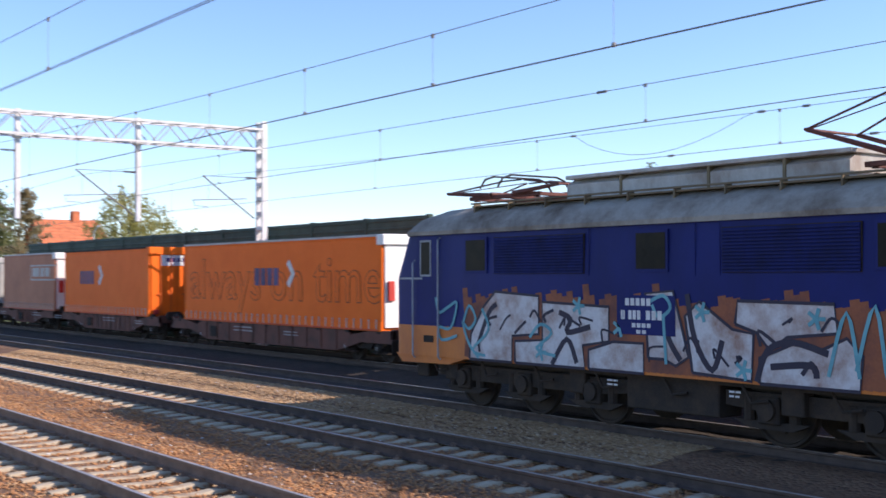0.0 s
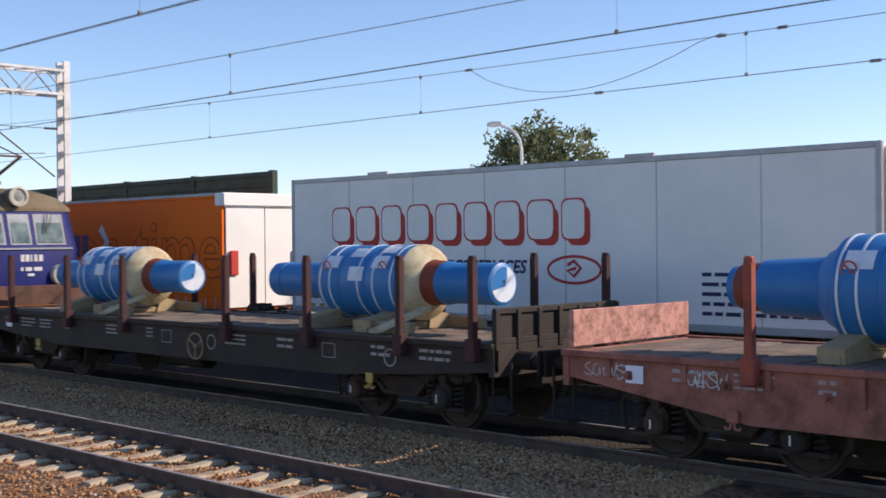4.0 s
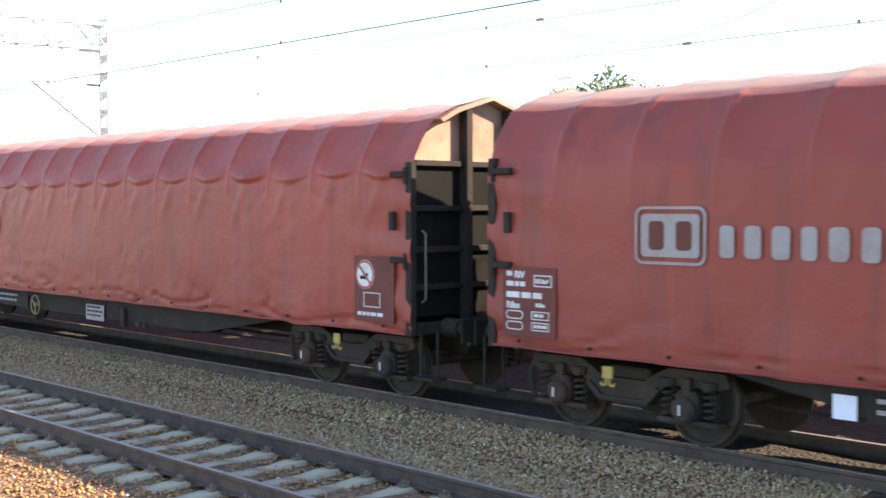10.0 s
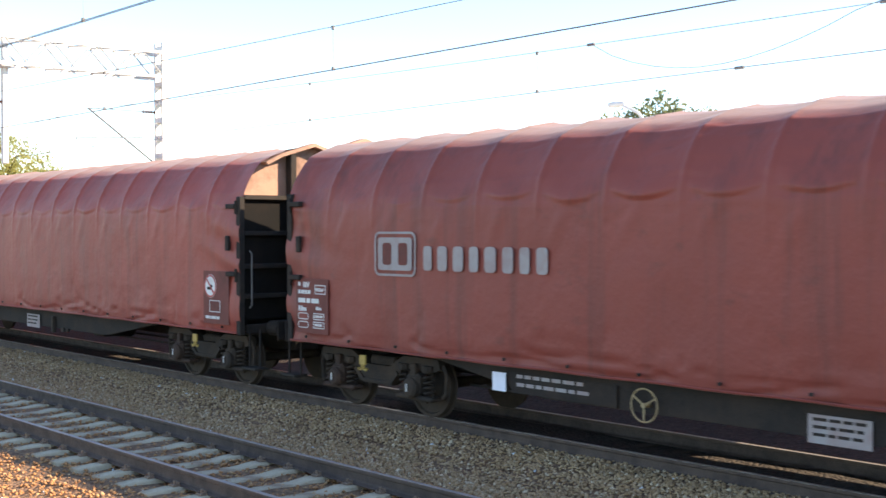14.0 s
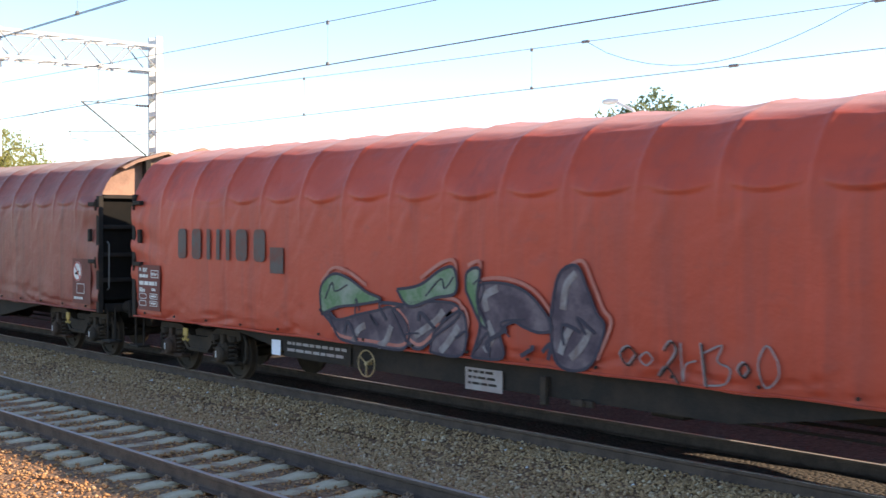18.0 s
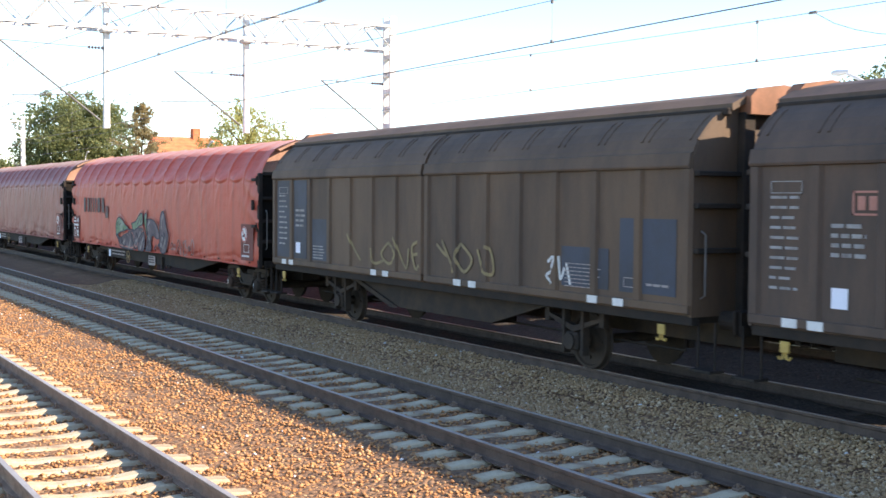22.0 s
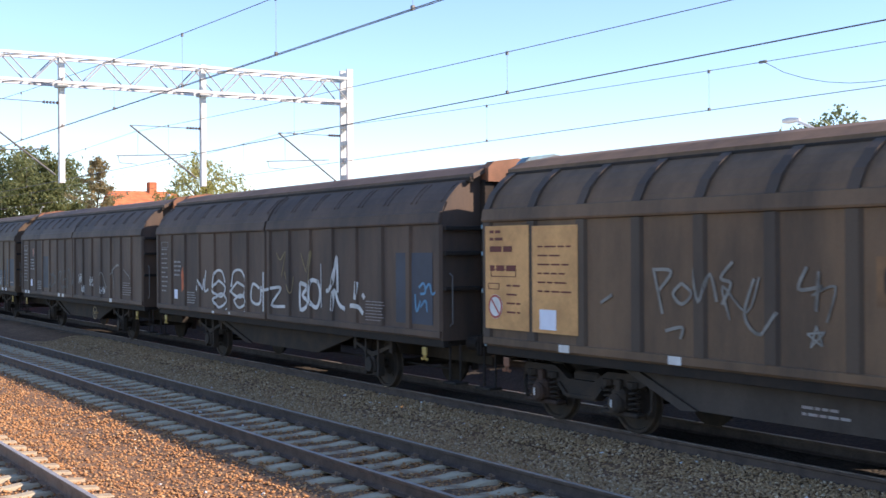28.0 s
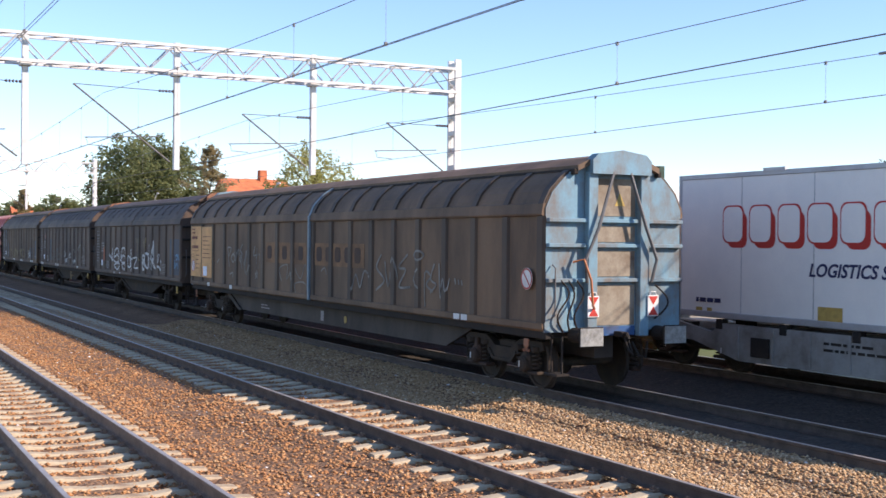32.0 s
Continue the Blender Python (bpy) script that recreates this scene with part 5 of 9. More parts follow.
# -- sliding-wall wagons --
WALL = paint("grimy_brown_wagon_wall", (0.188, 0.115, 0.066), 0.65, 0, 0.12, (0.072, 0.052, 0.038), 0.55, 0.9, 25, 0.12, 0.28)
WALL_DARK = paint("sooty_wagon_wall", (0.119, 0.077, 0.054), 0.65, 0, 0.12, (0.05, 0.041, 0.037), 0.55, 0.9, 25, 0.12, 0.28)
WALL_MID = paint("grimy_umber_wagon_wall", (0.132, 0.084, 0.052), 0.65, 0, 0.12, (0.065, 0.048, 0.038), 0.55, 0.9, 25, 0.12, 0.28)
WALL_BLUE = paint("cleaned_blue_patch", (0.055, 0.064, 0.088), 0.6, 0.1, 0.1, (0.05, 0.045, 0.04), 0.35, 1.2, 30, 0.08)
# rust brown lightened for sunlit end caps; the shaded walls keep the side colour
RUST_LIT = paint("rusty_brown_lit", (0.30, 0.14, 0.08), 0.75, 0.1, 0.15, (0.12, 0.07, 0.045), 0.4, 1.4, 30, 0.25)
TAGCREAM = paint("cream_spray", (0.27, 0.205, 0.095), 0.6, 0, 0.15, (0.15, 0.12, 0.08), 0.4, 3, 20, 0.03)
TAGGREY = paint("faint_grey_spray", (0.27, 0.255, 0.225), 0.65, 0, 0.2, (0.08, 0.07, 0.06), 0.5, 2.5, 20, 0.03)
TAGWHITE = paint("white_spray", (0.66, 0.66, 0.64), 0.6, 0, 0.1, (0.3, 0.28, 0.25), 0.3, 3, 20, 0.03)
TAGBLUE = paint("blue_spray", (0.12, 0.30, 0.48), 0.6, 0, 0.1, (0.06, 0.1, 0.15), 0.3, 3, 20, 0.03)
RIB_SOOT = paint("sooty_greasy_rib", (0.098, 0.068, 0.047), 0.6, 0, 0.12, (0.05, 0.04, 0.035), 0.5, 0.9, 25, 0.1, 0.3)
WSIDE = [(1.42, 1.12), (1.432, 1.2), (1.432, 3.2), (1.425, 3.27), (1.39, 3.37), (1.31, 3.51), (1.21, 3.63), (1.09, 3.74), (0.82, 3.93)]


def sliding_wall(parent, x0, x1, ribs, arched, rib, material, rib_material):
    """One sliding wall leaf: upright side and rounded shoulder, with pressed ribs and rails."""
    b, r, rail = Build(), Build(), Build()
    for s in (-1, 1):
        b.prism([(s * y, z) for y, z in WSIDE] + [(s * (y - 0.06), z - 0.03) for y, z in WSIDE[::-1]], "x", x0, x1)
        for i in range(ribs + 1):
            x = x0 + rib + (x1 - x0 - 2 * rib) * i / ribs
            r.prism([(x - rib - 0.03, s * 1.428), (x - rib + 0.004, s * 1.466), (x - rib + 0.014, s * 1.476), (x + rib - 0.014, s * 1.476), (x + rib - 0.004, s * 1.466), (x + rib + 0.03, s * 1.428)], "z", 1.26, 3.08)
            o = [(1.45, 3.28), (1.33, 3.52), (1.11, 3.75), (0.93, 3.87)] if arched else [(1.345, 3.47), (1.22, 3.62), (1.09, 3.75), (1.0, 3.81)]
            for e in (0,) if arched else (-1, 1):
                wide, lift = (rib * 0.85, 0.016) if arched else (0.016, 0.005)
                q = x + e * 0.075
                r.prism([(s * (y + lift), z + lift * 0.75) for y, z in o] + [(s * (y - 0.03), z - 0.03) for y, z in o[::-1]], "x", q - wide, q + wide)
        rail.box(x0, x1, min(s * 1.42, s * 1.478), max(s * 1.42, s * 1.478), 1.14, 1.26, 0.012)
        rail.prism([(s * 1.44, 3.08), (s * 1.49, 3.09), (s * 1.50, 3.12), (s * 1.465, 3.29), (s * 1.44, 3.30), (s * 1.40, 3.30)], "x", x0, x1)
    w = part("sliding_wall", b, material, parent)
    part("wall_rib", r, rib_material, w)
    part("wall_rail", rail, material, w)
    return w


def sliding_wall_wagon(s0, s1, label, wall, axles, marks, end_material, ribs=7, end_detail=False, low_sill=False):
    half = (s1 - s0) / 2
    w = on_train(thing("sliding_wall_wagon", label, "freight wagon", "sliding-wall wagons"), (s0 + s1) / 2)
    for a, c in ((-half + 0.02, -0.045), (0.045, half - 0.02)):
        sliding_wall(w, a, c, ribs, low_sill, 0.1 if low_sill else 0.075, wall, RIB_SOOT if low_sill else wall)
    roof = Build().prism([(-0.86, 3.86), (-0.86, 3.96), (-0.55, 4.1), (0, 4.2), (0.55, 4.1), (0.86, 3.96), (0.86, 3.86), (0.5, 4.02), (0, 4.1), (-0.5, 4.02)], "x", -half - 0.12, half + 0.12)
    part("roof", roof, wall, w, smooth=False)
    part("roof_rail", Build().box(-half - 0.1, half + 0.1, -0.93, -0.84, 3.80, 3.9, 0.015).box(-half - 0.1, half + 0.1, 0.84, 0.93, 3.80, 3.9, 0.015), BLACK, w)
    sill = Build().box(-half + 0.02, half - 0.02, -1.4, -1.28, 0.98, 1.12, 0.01).box(-half + 0.02, half - 0.02, 1.28, 1.4, 0.98, 1.12, 0.01).box(-half + 0.1, half - 0.1, -1.28, 1.28, 1.0, 1.1)
    part("side_sill", sill, BLACK, w)
    truss = Build()
    for y in (-1.12, 1.05):
        if low_sill:
            o = [(-half + 3.0, 0.98), (-half + 4.2, 0.52), (half - 4.2, 0.52), (half - 3.0, 0.98)]
        else:
            o = [(-half + 3.6, 0.98), (-1.8, 0.52), (1.8, 0.52), (half - 3.6, 0.98)]
        truss.prism(o, "y", y, y + 0.07)
        truss.prism([(a, z - 0.02 if z < 0.9 else z) for a, z in o[:2]] + [(a + 0.3, z) for a, z in o[1::-1]], "y", y - 0.05, y + 0.12)
    part("underframe", truss.box(-half + 0.3, half - 0.3, -0.2, 0.2, 0.6, 1.0), RUNGEAR if not low_sill else SILL_BROWN, w)
    part("brake_gear", Build().cyl((-1.4, -0.35, 0.62), (0.3, -0.35, 0.62), 0.19, 12).cyl((-half + 1, -0.6, 0.5), (half - 1, -0.6, 0.5), 0.02, 5).box(1.2, 1.7, -1.0, -0.5, 0.5, 0.9, 0.02), BLACK, w)
    if axles == 2:
        for e in (-1, 1):
            x = e * (half - 3.0)
            for s in (-1, 1):
                b = Build()
                b.box(x - 0.16, x + 0.16, s * 1.08 - 0.1, s * 1.08 + 0.1, 0.32, 0.6, 0.03)
                b.cyl((x, s * 1.08, 0.46), (x, s * 1.22, 0.46), 0.13, 12)
                for k in (-1, 1):
                    b.box(x + k * 0.24 - 0.035, x + k * 0.24 + 0.035, s * 1.08 - 0.07, s * 1.08 + 0.07, 0.25, 1.0, 0.01)
                    b.prism([(x + k * 0.65, 0.86), (x + k * 0.65, 0.8), (x, 0.6), (x, 0.7)], "y", s * 1.08 - 0.05, s * 1.08 + 0.05)
                    b.box(x + k * 0.7 - 0.06, x + k * 0.7 + 0.06, s * 1.08 - 0.05, s * 1.08 + 0.05, 0.72, 1.0, 0.01)
                g = part("axle_guard", b, RUNGEAR, w)
            wheelset(g, x)
    else:
        for e in (-1, 1):
            bogie(w, e * (half - 2.0))
    for e in (-1, 1):
        xe = e * half
        o = [(-1.43, 1.1), (-1.43, 3.22), (-1.30, 3.50), (-1.08, 3.73), (-0.8, 3.95), (-0.5, 4.1), (0, 4.18), (0.5, 4.1), (0.8, 3.95), (1.08, 3.73), (1.30, 3.50), (1.43, 3.22), (1.43, 1.1)]
        ew = part("end_wall", Build().prism(o, "x", min(xe, xe - e * 0.05), max(xe, xe - e * 0.05)), end_material if end_detail else wall, w, "weathered steel end wall")
        ribs_b = Build()
        for y in (-0.55, 0.55):
            ribs_b.box(min(xe, xe + e * 0.14), max(xe, xe + e * 0.14), y - 0.1, y + 0.1, 1.0, 3.85, 0.012)
        for z in (1.95, 2.55, 2.98):
            ribs_b.box(min(xe, xe + e * 0.1), max(xe, xe + e * 0.1), -1.42, 1.42, z, z + 0.07, 0.01)
        part("end_rib", ribs_b, end_material if end_detail else BLACK, ew)
        cap = Build().prism([(-0.62, 3.82), (-0.62, 4.06), (-0.5, 4.17), (0, 4.24), (0.5, 4.17), (0.62, 4.06), (0.62, 3.82)], "x", min(xe, xe + e * 0.22), max(xe, xe + e * 0.22))
        part("end_cap", cap, end_material, ew)
        part("handrail", Build().tube([(e * (half + 0.03), -1.3, 1.35), (e * (half + 0.12), -1.3, 1.4), (e * (half + 0.12), -1.3, 2.2), (e * (half + 0.03), -1.3, 2.25)], 0.014, 6), STEEL, ew)
        if e == 1 and end_detail:
            br = Build()
            for k in (-1, 1):
                br.tube([(xe + 0.2, k * 0.18, 3.85), (xe + 0.24, k * 0.5, 2.9), (xe + 0.22, k * 0.75, 2.35), (xe + 0.16, k * 0.68, 1.95)], 0.03, 7)
            part("door_bar", br, STEEL, ew)
            hs = Build()
            hs.tube([(xe + 0.12, -0.95, 2.3), (xe + 0.24, -0.8, 2.35), (xe + 0.28, -0.68, 2.0), (xe + 0.26, -0.62, 1.55), (xe + 0.2, -0.55, 1.5)], 0.022, 6)
            part("air_hose", hs, paint("orange_hose", (0.55, 0.2, 0.08), 0.5), ew, "orange rubber air hose")
            hs = Build()
            for q, r in ((-1.18, 0.12), (-1.02, 0.07), (-0.86, 0.1)):
                hs.tube([(xe + 0.08 + 0.14 * math.sin(math.pi * k / 12), q + r * math.sin(2.2 * math.pi * k / 12), 2.0 - 0.9 * k / 12) for k in range(13)], 0.017, 6)
            hs.tube([(xe + 0.1 + 0.15 * math.sin(math.pi * k / 10), 0.8 + 0.18 * math.sin(math.pi * k / 10), 1.9 - 0.6 * k / 10) for k in range(11)], 0.017, 6)
            for q in (-0.875, 0.875):
                part("buffer_face", Build().box(xe + 0.601, xe + 0.61, q - 0.23, q + 0.23, 0.9, 1.2, 0.003), BUFFER_WORN, w, "scraped bare-steel buffer face")
            part("brake_hose", hs, BLACK, ew)
            for k in (-0.55, 0.72):
                tl = part("tail_sign", Build().box(xe + 0.15, xe + 0.17, k - 0.12, k + 0.12, 1.35, 1.72, 0.006).tube([(xe + 0.16, k - 0.07, 1.72), (xe + 0.16, k - 0.05, 1.78), (xe + 0.16, k + 0.05, 1.78), (xe + 0.16, k + 0.07, 1.72)], 0.012, 5), WHITE, w, "white tail plate with two red triangles")
                tri = Build()
                tri.prism([(k - 0.1, 1.70), (k + 0.1, 1.70), (k, 1.55)], "x", xe + 0.17, xe + 0.174)
                tri.prism([(k - 0.1, 1.37), (k + 0.1, 1.37), (k, 1.52)], "x", xe + 0.17, xe + 0.174)
                part("red_triangle", tri, RED, tl)
            pb = Build()
            for z0, z1 in ((1.2, 1.9), (2.05, 2.5), (2.65, 2.93), (3.1, 3.75)):
                pb.box(xe, xe + 0.012, -0.42, 0.42, z0, z1)
            part("end_panel", pb, DIRTY_BEIGE, ew, "dirty beige centre panel")
            part("lower_band", Build().box(xe, xe + 0.03, -0.42, 0.42, 1.02, 1.18), paint("strong_blue_paint", (0.03, 0.10, 0.25), 0.5, 0, 0.1, (0.1, 0.07, 0.05), 0.4, 2), ew, "blue lower band")
            tri = Build().prism([(-0.02, 2.98 + 0.3), (0.2, 3.28), (0.09, 3.5)], "x", xe + 0.013, xe + 0.018)
            part("warning_triangle", tri, YELLOW, ew)
        end_step(w, e * (half - 0.05), e)
        buffers(w, e * (half + 0.06), e)
        hook(w, e * (half - 0.6), 0.82, -1.42, None if not low_sill else RUST_LIT)
    marks(w, half)
    return w


SILL_BROWN = paint("dusty_brown_sill", (0.082, 0.064, 0.052), 0.75, 0, 0.2, (0.045, 0.036, 0.03), 0.5, 1.2, 30, 0.2, 0.5)
SIDE = -1.4365
PROUD = -1.4805
MARK_DIM = paint("worn_white_lettering", (0.34, 0.33, 0.32), 0.7, 0, 0.1, (0.12, 0.1, 0.09), 0.4, 5, 40, 0.03)


BUFFER_WORN = paint("scraped_buffer_steel", (0.36, 0.36, 0.34), 0.5, 0.3, 0.2, (0.12, 0.10, 0.08), 0.4, 7, 40, 0.2)
DIRTY_BEIGE = paint("dirty_beige_paint", (0.30, 0.255, 0.19), 0.65, 0, 0.15, (0.12, 0.07, 0.04), 0.45, 1.6, 25, 0.12)


def small_plates(w, half, xs):
    b = Build()
    for x in xs:
        b.plate(x, x + 0.24, 1.14, 1.25, -1.480)
    part("card_holder", b, WHITE, w, "small white plate")


def data_left(w, half, patch):
    if patch:
        part("paint_patch", Build().plate(-half + 0.25, -half + 0.95, 1.3, 3.05, SIDE).plate(-half + 1.2, -half + 1.9, 1.3, 3.05, SIDE).plate(-half + 2.2, -half + 3.0, 1.3, 2.2, SIDE), WALL_BLUE, w, "patch of bare blue paint")
    b = Build()
    frame_outline(b, -half + 0.35, -half + 0.85, 2.75, 2.9, SIDE - 0.004)
    bars(b, -half + 0.35, -half + 0.80, 1.5, 2.72, 10, SIDE - 0.004, 0.28)
    bars(b, -half + 1.3, -half + 1.8, 1.95, 2.4, 4, SIDE - 0.004)
    bars(b, -half + 2.25, -half + 2.85, 1.3, 1.62, 5, SIDE - 0.004)
    part("data_text", b, MARK_DIM, w, "white data lines")
    part("route_card", Build().plate(-half + 1.32, -half + 1.56, 1.42, 1.66, SIDE - 0.006), PAPER, w, "white paper route card")


def scrawl(strokes, w, y, material, name, parent, label=""):
    b = Build()
    for i, s in enumerate(strokes):
        if callable(y):
            fine = [tuple(Vector(p).lerp(q, k / n)) for p, q in zip(s, s[1:]) for n in (max(1, int((Vector(q) - Vector(p)).length / 0.03)),) for k in range(n)] + [s[-1]]
            b.ribbon(fine, w, lambda x, i=i: y(x) - 0.0006 * i, 0.002)
        else:
            b.ribbon(s, w, y - 0.0006 * i)
    return part(name, b, material, parent, label)


def over_ribs(half, ribs=7, rib=0.075):
    """Depth of a sliding wall's outer face along the wagon, over panels and pressed ribs."""
    at = [a + rib + (c - a - 2 * rib) * i / ribs for a, c in ((-half + 0.02, -0.045), (0.045, half - 0.02)) for i in range(ribs + 1)]

    def depth(x):
        d = min(abs(x - q) for q in at)
        return -1.4785 + (1.4785 + SIDE - 0.006) * min(max((d - rib + 0.01) / 0.04, 0), 1)
    return depth


def smooth_line(pts, n=6):
    """A soft curve through points."""
    out = []
    p_ = [pts[0], *pts, pts[-1]]
    for i in range(1, len(p_) - 2):
        for k in range(n):
            u = k / n
            out.append(tuple(0.5 * (2 * p_[i][c] + (p_[i + 1][c] - p_[i - 1][c]) * u + (2 * p_[i - 1][c] - 5 * p_[i][c] + 4 * p_[i + 1][c] - p_[i + 2][c]) * u * u
                                    + (3 * p_[i][c] - p_[i - 1][c] - 3 * p_[i + 1][c] + p_[i + 2][c]) * u ** 3) for c in (0, 1)))
    return out + [pts[-1]]


def tag_letters(x, z, h, n, seed, gap=1.0):
    """Loose hand-sprayed scribbles in a row, no real letters."""
    rng = random.Random(seed)
    out = []
    for i in range(n):
        a = x + i * h * 0.75 * gap
        w = h * 0.62
        k = rng.randrange(5)
        r = lambda: rng.uniform(-0.12, 0.12) * h
        if k == 0:
            ps = [(a + r(), z + h * 0.9 + r()), (a + w * 0.25 + r(), z + r()), (a + w * 0.5 + r(), z + h * 0.7 + r()), (a + w * 0.7, z + 0.15 * h + r()), (a + w + r(), z + h + r())]
        elif k == 1:
            ps = [(a + w * 0.8, z + h * 0.95 + r()), (a + r(), z + h * 0.75), (a + w * 0.6 + r(), z + h * 0.45), (a + w + r(), z + 0.2 * h), (a + w * 0.3, z + r()), (a - w * 0.1, z + 0.25 * h)]
        elif k == 3:
            ps = [(a + rng.random() * w, z + rng.random() * h) for _ in range(5)]
        elif k == 4:
            ps = [(a + r(), z + h * 0.6), (a + w * 0.4, z + h * 0.7 + r()), (a + w * 0.1, z + 0.1 * h), (a + w * 0.9, z + 0.05 * h + r())]
            out.append([(a + w * 0.5 + r(), z + h * 1.05), (a + w * 0.65, z - 0.1 * h)])
        else:
            ps = [(a + w * (0.5 + 0.5 * math.cos(q)), z + h * (0.5 + 0.45 * math.sin(q))) for q in (1.2 + 1.1 * j for j in range(6))] + [(a + w * 1.2, z + r())]
        out.append(smooth_line(ps))
    return out


def marks_first(w, half):
    on = over_ribs(half)
    data_left(w, half, True)
    small_plates(w, half, (-half + 0.6, -half + 1.0, -half + 5.1, -half + 5.6, -half + 8.3, -half + 8.8, half - 2.2, half - 1.6))
    words = [[(-3.21, 1.96), (-2.9, 1.64), (-2.59, 1.4)], [(-2.08, 1.67), (-2.01, 1.38), (-1.6, 1.44)], [(-1.4, 1.8), (-1.69, 1.57), (-1.36, 1.39), (-1.08, 1.59), (-1.4, 1.8)], [(-1.17, 1.92), (-0.68, 1.34), (-0.58, 1.72)], [(-0.19, 1.86), (-0.45, 1.75), (-0.32, 1.36), (-0.11, 1.42)], [(-0.45, 1.6), (-0.23, 1.63)], [(0.48, 1.84), (0.84, 1.64), (0.66, 1.91), (1.11, 1.36)], [(1.31, 1.88), (1.15, 1.63), (1.43, 1.39), (1.68, 1.62), (1.31, 1.88)], [(1.86, 1.8), (2.07, 1.44), (2.36, 1.42), (2.29, 1.77), (2.11, 1.86)]]
    scrawl([smooth_line(q, 4) for q in words], 0.058, on, TAGCREAM, "graffiti_tag", w, "cream sprayed words")
    tag = [[(3.91, 1.69), (4.11, 1.77), (4.03, 1.56), (3.88, 1.47), (4.06, 1.36)], [(4.21, 1.79), (4.25, 1.44), (4.36, 1.62)], [(4.4, 1.69), (4.51, 1.37)]]
    scrawl([smooth_line(q, 4) for q in tag], 0.05, on, TAGWHITE, "graffiti_tag", w, "white sprayed tag")
    part("paint_patch", Build().plate(half - 1.5, half - 0.3, 1.35, 2.4, SIDE).plate(half - 2.9, half - 1.75, 1.35, 1.95, SIDE), WALL_BLUE, w)
    part("data_text", bars(Build(), half - 2.8, half - 1.9, 1.3, 1.7, 7, SIDE - 0.008, 0.25), MARK, w)
    part("data_text", bars(frame_outline(Build(), half - 1.4, half - 1.1, 1.42, 1.56, SIDE - 0.008), half - 0.9, half - 0.4, 1.42, 1.5, 1, SIDE - 0.008), MARK, w)


def marks_second(w, half):
    on = over_ribs(half)
    data_left(w, half, False)
    b = Build()
    frame_outline(b, -half + 1.6, -half + 2.0, 2.5, 2.78, SIDE - 0.004, 0.025)
    b.plate(-half + 1.67, -half + 1.78, 2.56, 2.72, SIDE - 0.004), b.plate(-half + 1.83, -half + 1.94, 2.56, 2.72, SIDE - 0.004)
    part("emblem", b, paint("faded_red_emblem", (0.45, 0.2, 0.15), 0.6), w, "faded red framed emblem")
    part("paint_patch", Build().plate(-half + 2.95, -half + 3.8, 1.4, 2.5, SIDE), WALL_BLUE, w)
    small_plates(w, half, (-half + 0.6, -half + 1.0, -half + 5.2, -half + 5.7, half - 3.0))
    faint = [[(-3.03, 1.36), (-2.56, 1.94), (-2.16, 1.4)], [(-2.93, 1.88), (-2.07, 1.76), (-2.87, 1.42)], [(-1.91, 1.37), (-1.84, 1.91), (-1.5, 1.97), (-1.69, 1.67), (-1.32, 1.4)], [(-1.0, 2.04), (-1.28, 1.64), (-0.96, 1.47), (-0.93, 1.75), (-1.23, 1.65)], [(-0.75, 1.43), (-0.58, 2.1), (-0.08, 1.56), (0.01, 2.11)]]
    scrawl([smooth_line(q, 4) for q in faint], 0.06, on, TAGFAINT, "graffiti_tag", w, "faint grey sprayed tag")
    faint = [[(2.86, 1.71), (3.1, 2.02), (3.46, 1.66), (3.63, 1.56)], [(4.07, 1.96), (4.2, 2.07), (4.34, 1.53)], [(5.23, 2.14), (5.6, 1.99), (5.96, 1.87)]]
    scrawl([smooth_line(q, 4) for q in faint], 0.035, on, TAGGREY, "graffiti_tag", w, "thin grey sprayed lines")
    scrawl([smooth_line([(4.12, 2.07), (4.49, 2.21), (4.86, 2.24), (4.92, 1.96)], 4)], 0.06, on, TAGGREY, "graffiti_tag", w, "grey sprayed arc")
    for a, z, h, n, seed in ((0.62, 1.66, 0.27, 3, 31), (0.92, 1.36, 0.22, 3, 36), (1.8, 1.6, 0.26, 3, 33), (3.0, 1.38, 0.2, 4, 34)):
        scrawl(tag_letters(a, z, h, n, seed, 0.75), 0.02, on, TAGWHITE, "graffiti_tag", w, "small white sprayed tag")
    part("data_text", bars(Build(), half - 1.7, half - 0.9, 1.35, 1.75, 6, PROUD - 0.004, 0.25), MARK, w)
    hand_wheel(w, 2.4, 0.75, -1.45, WHEEL_TAN, 0.19)


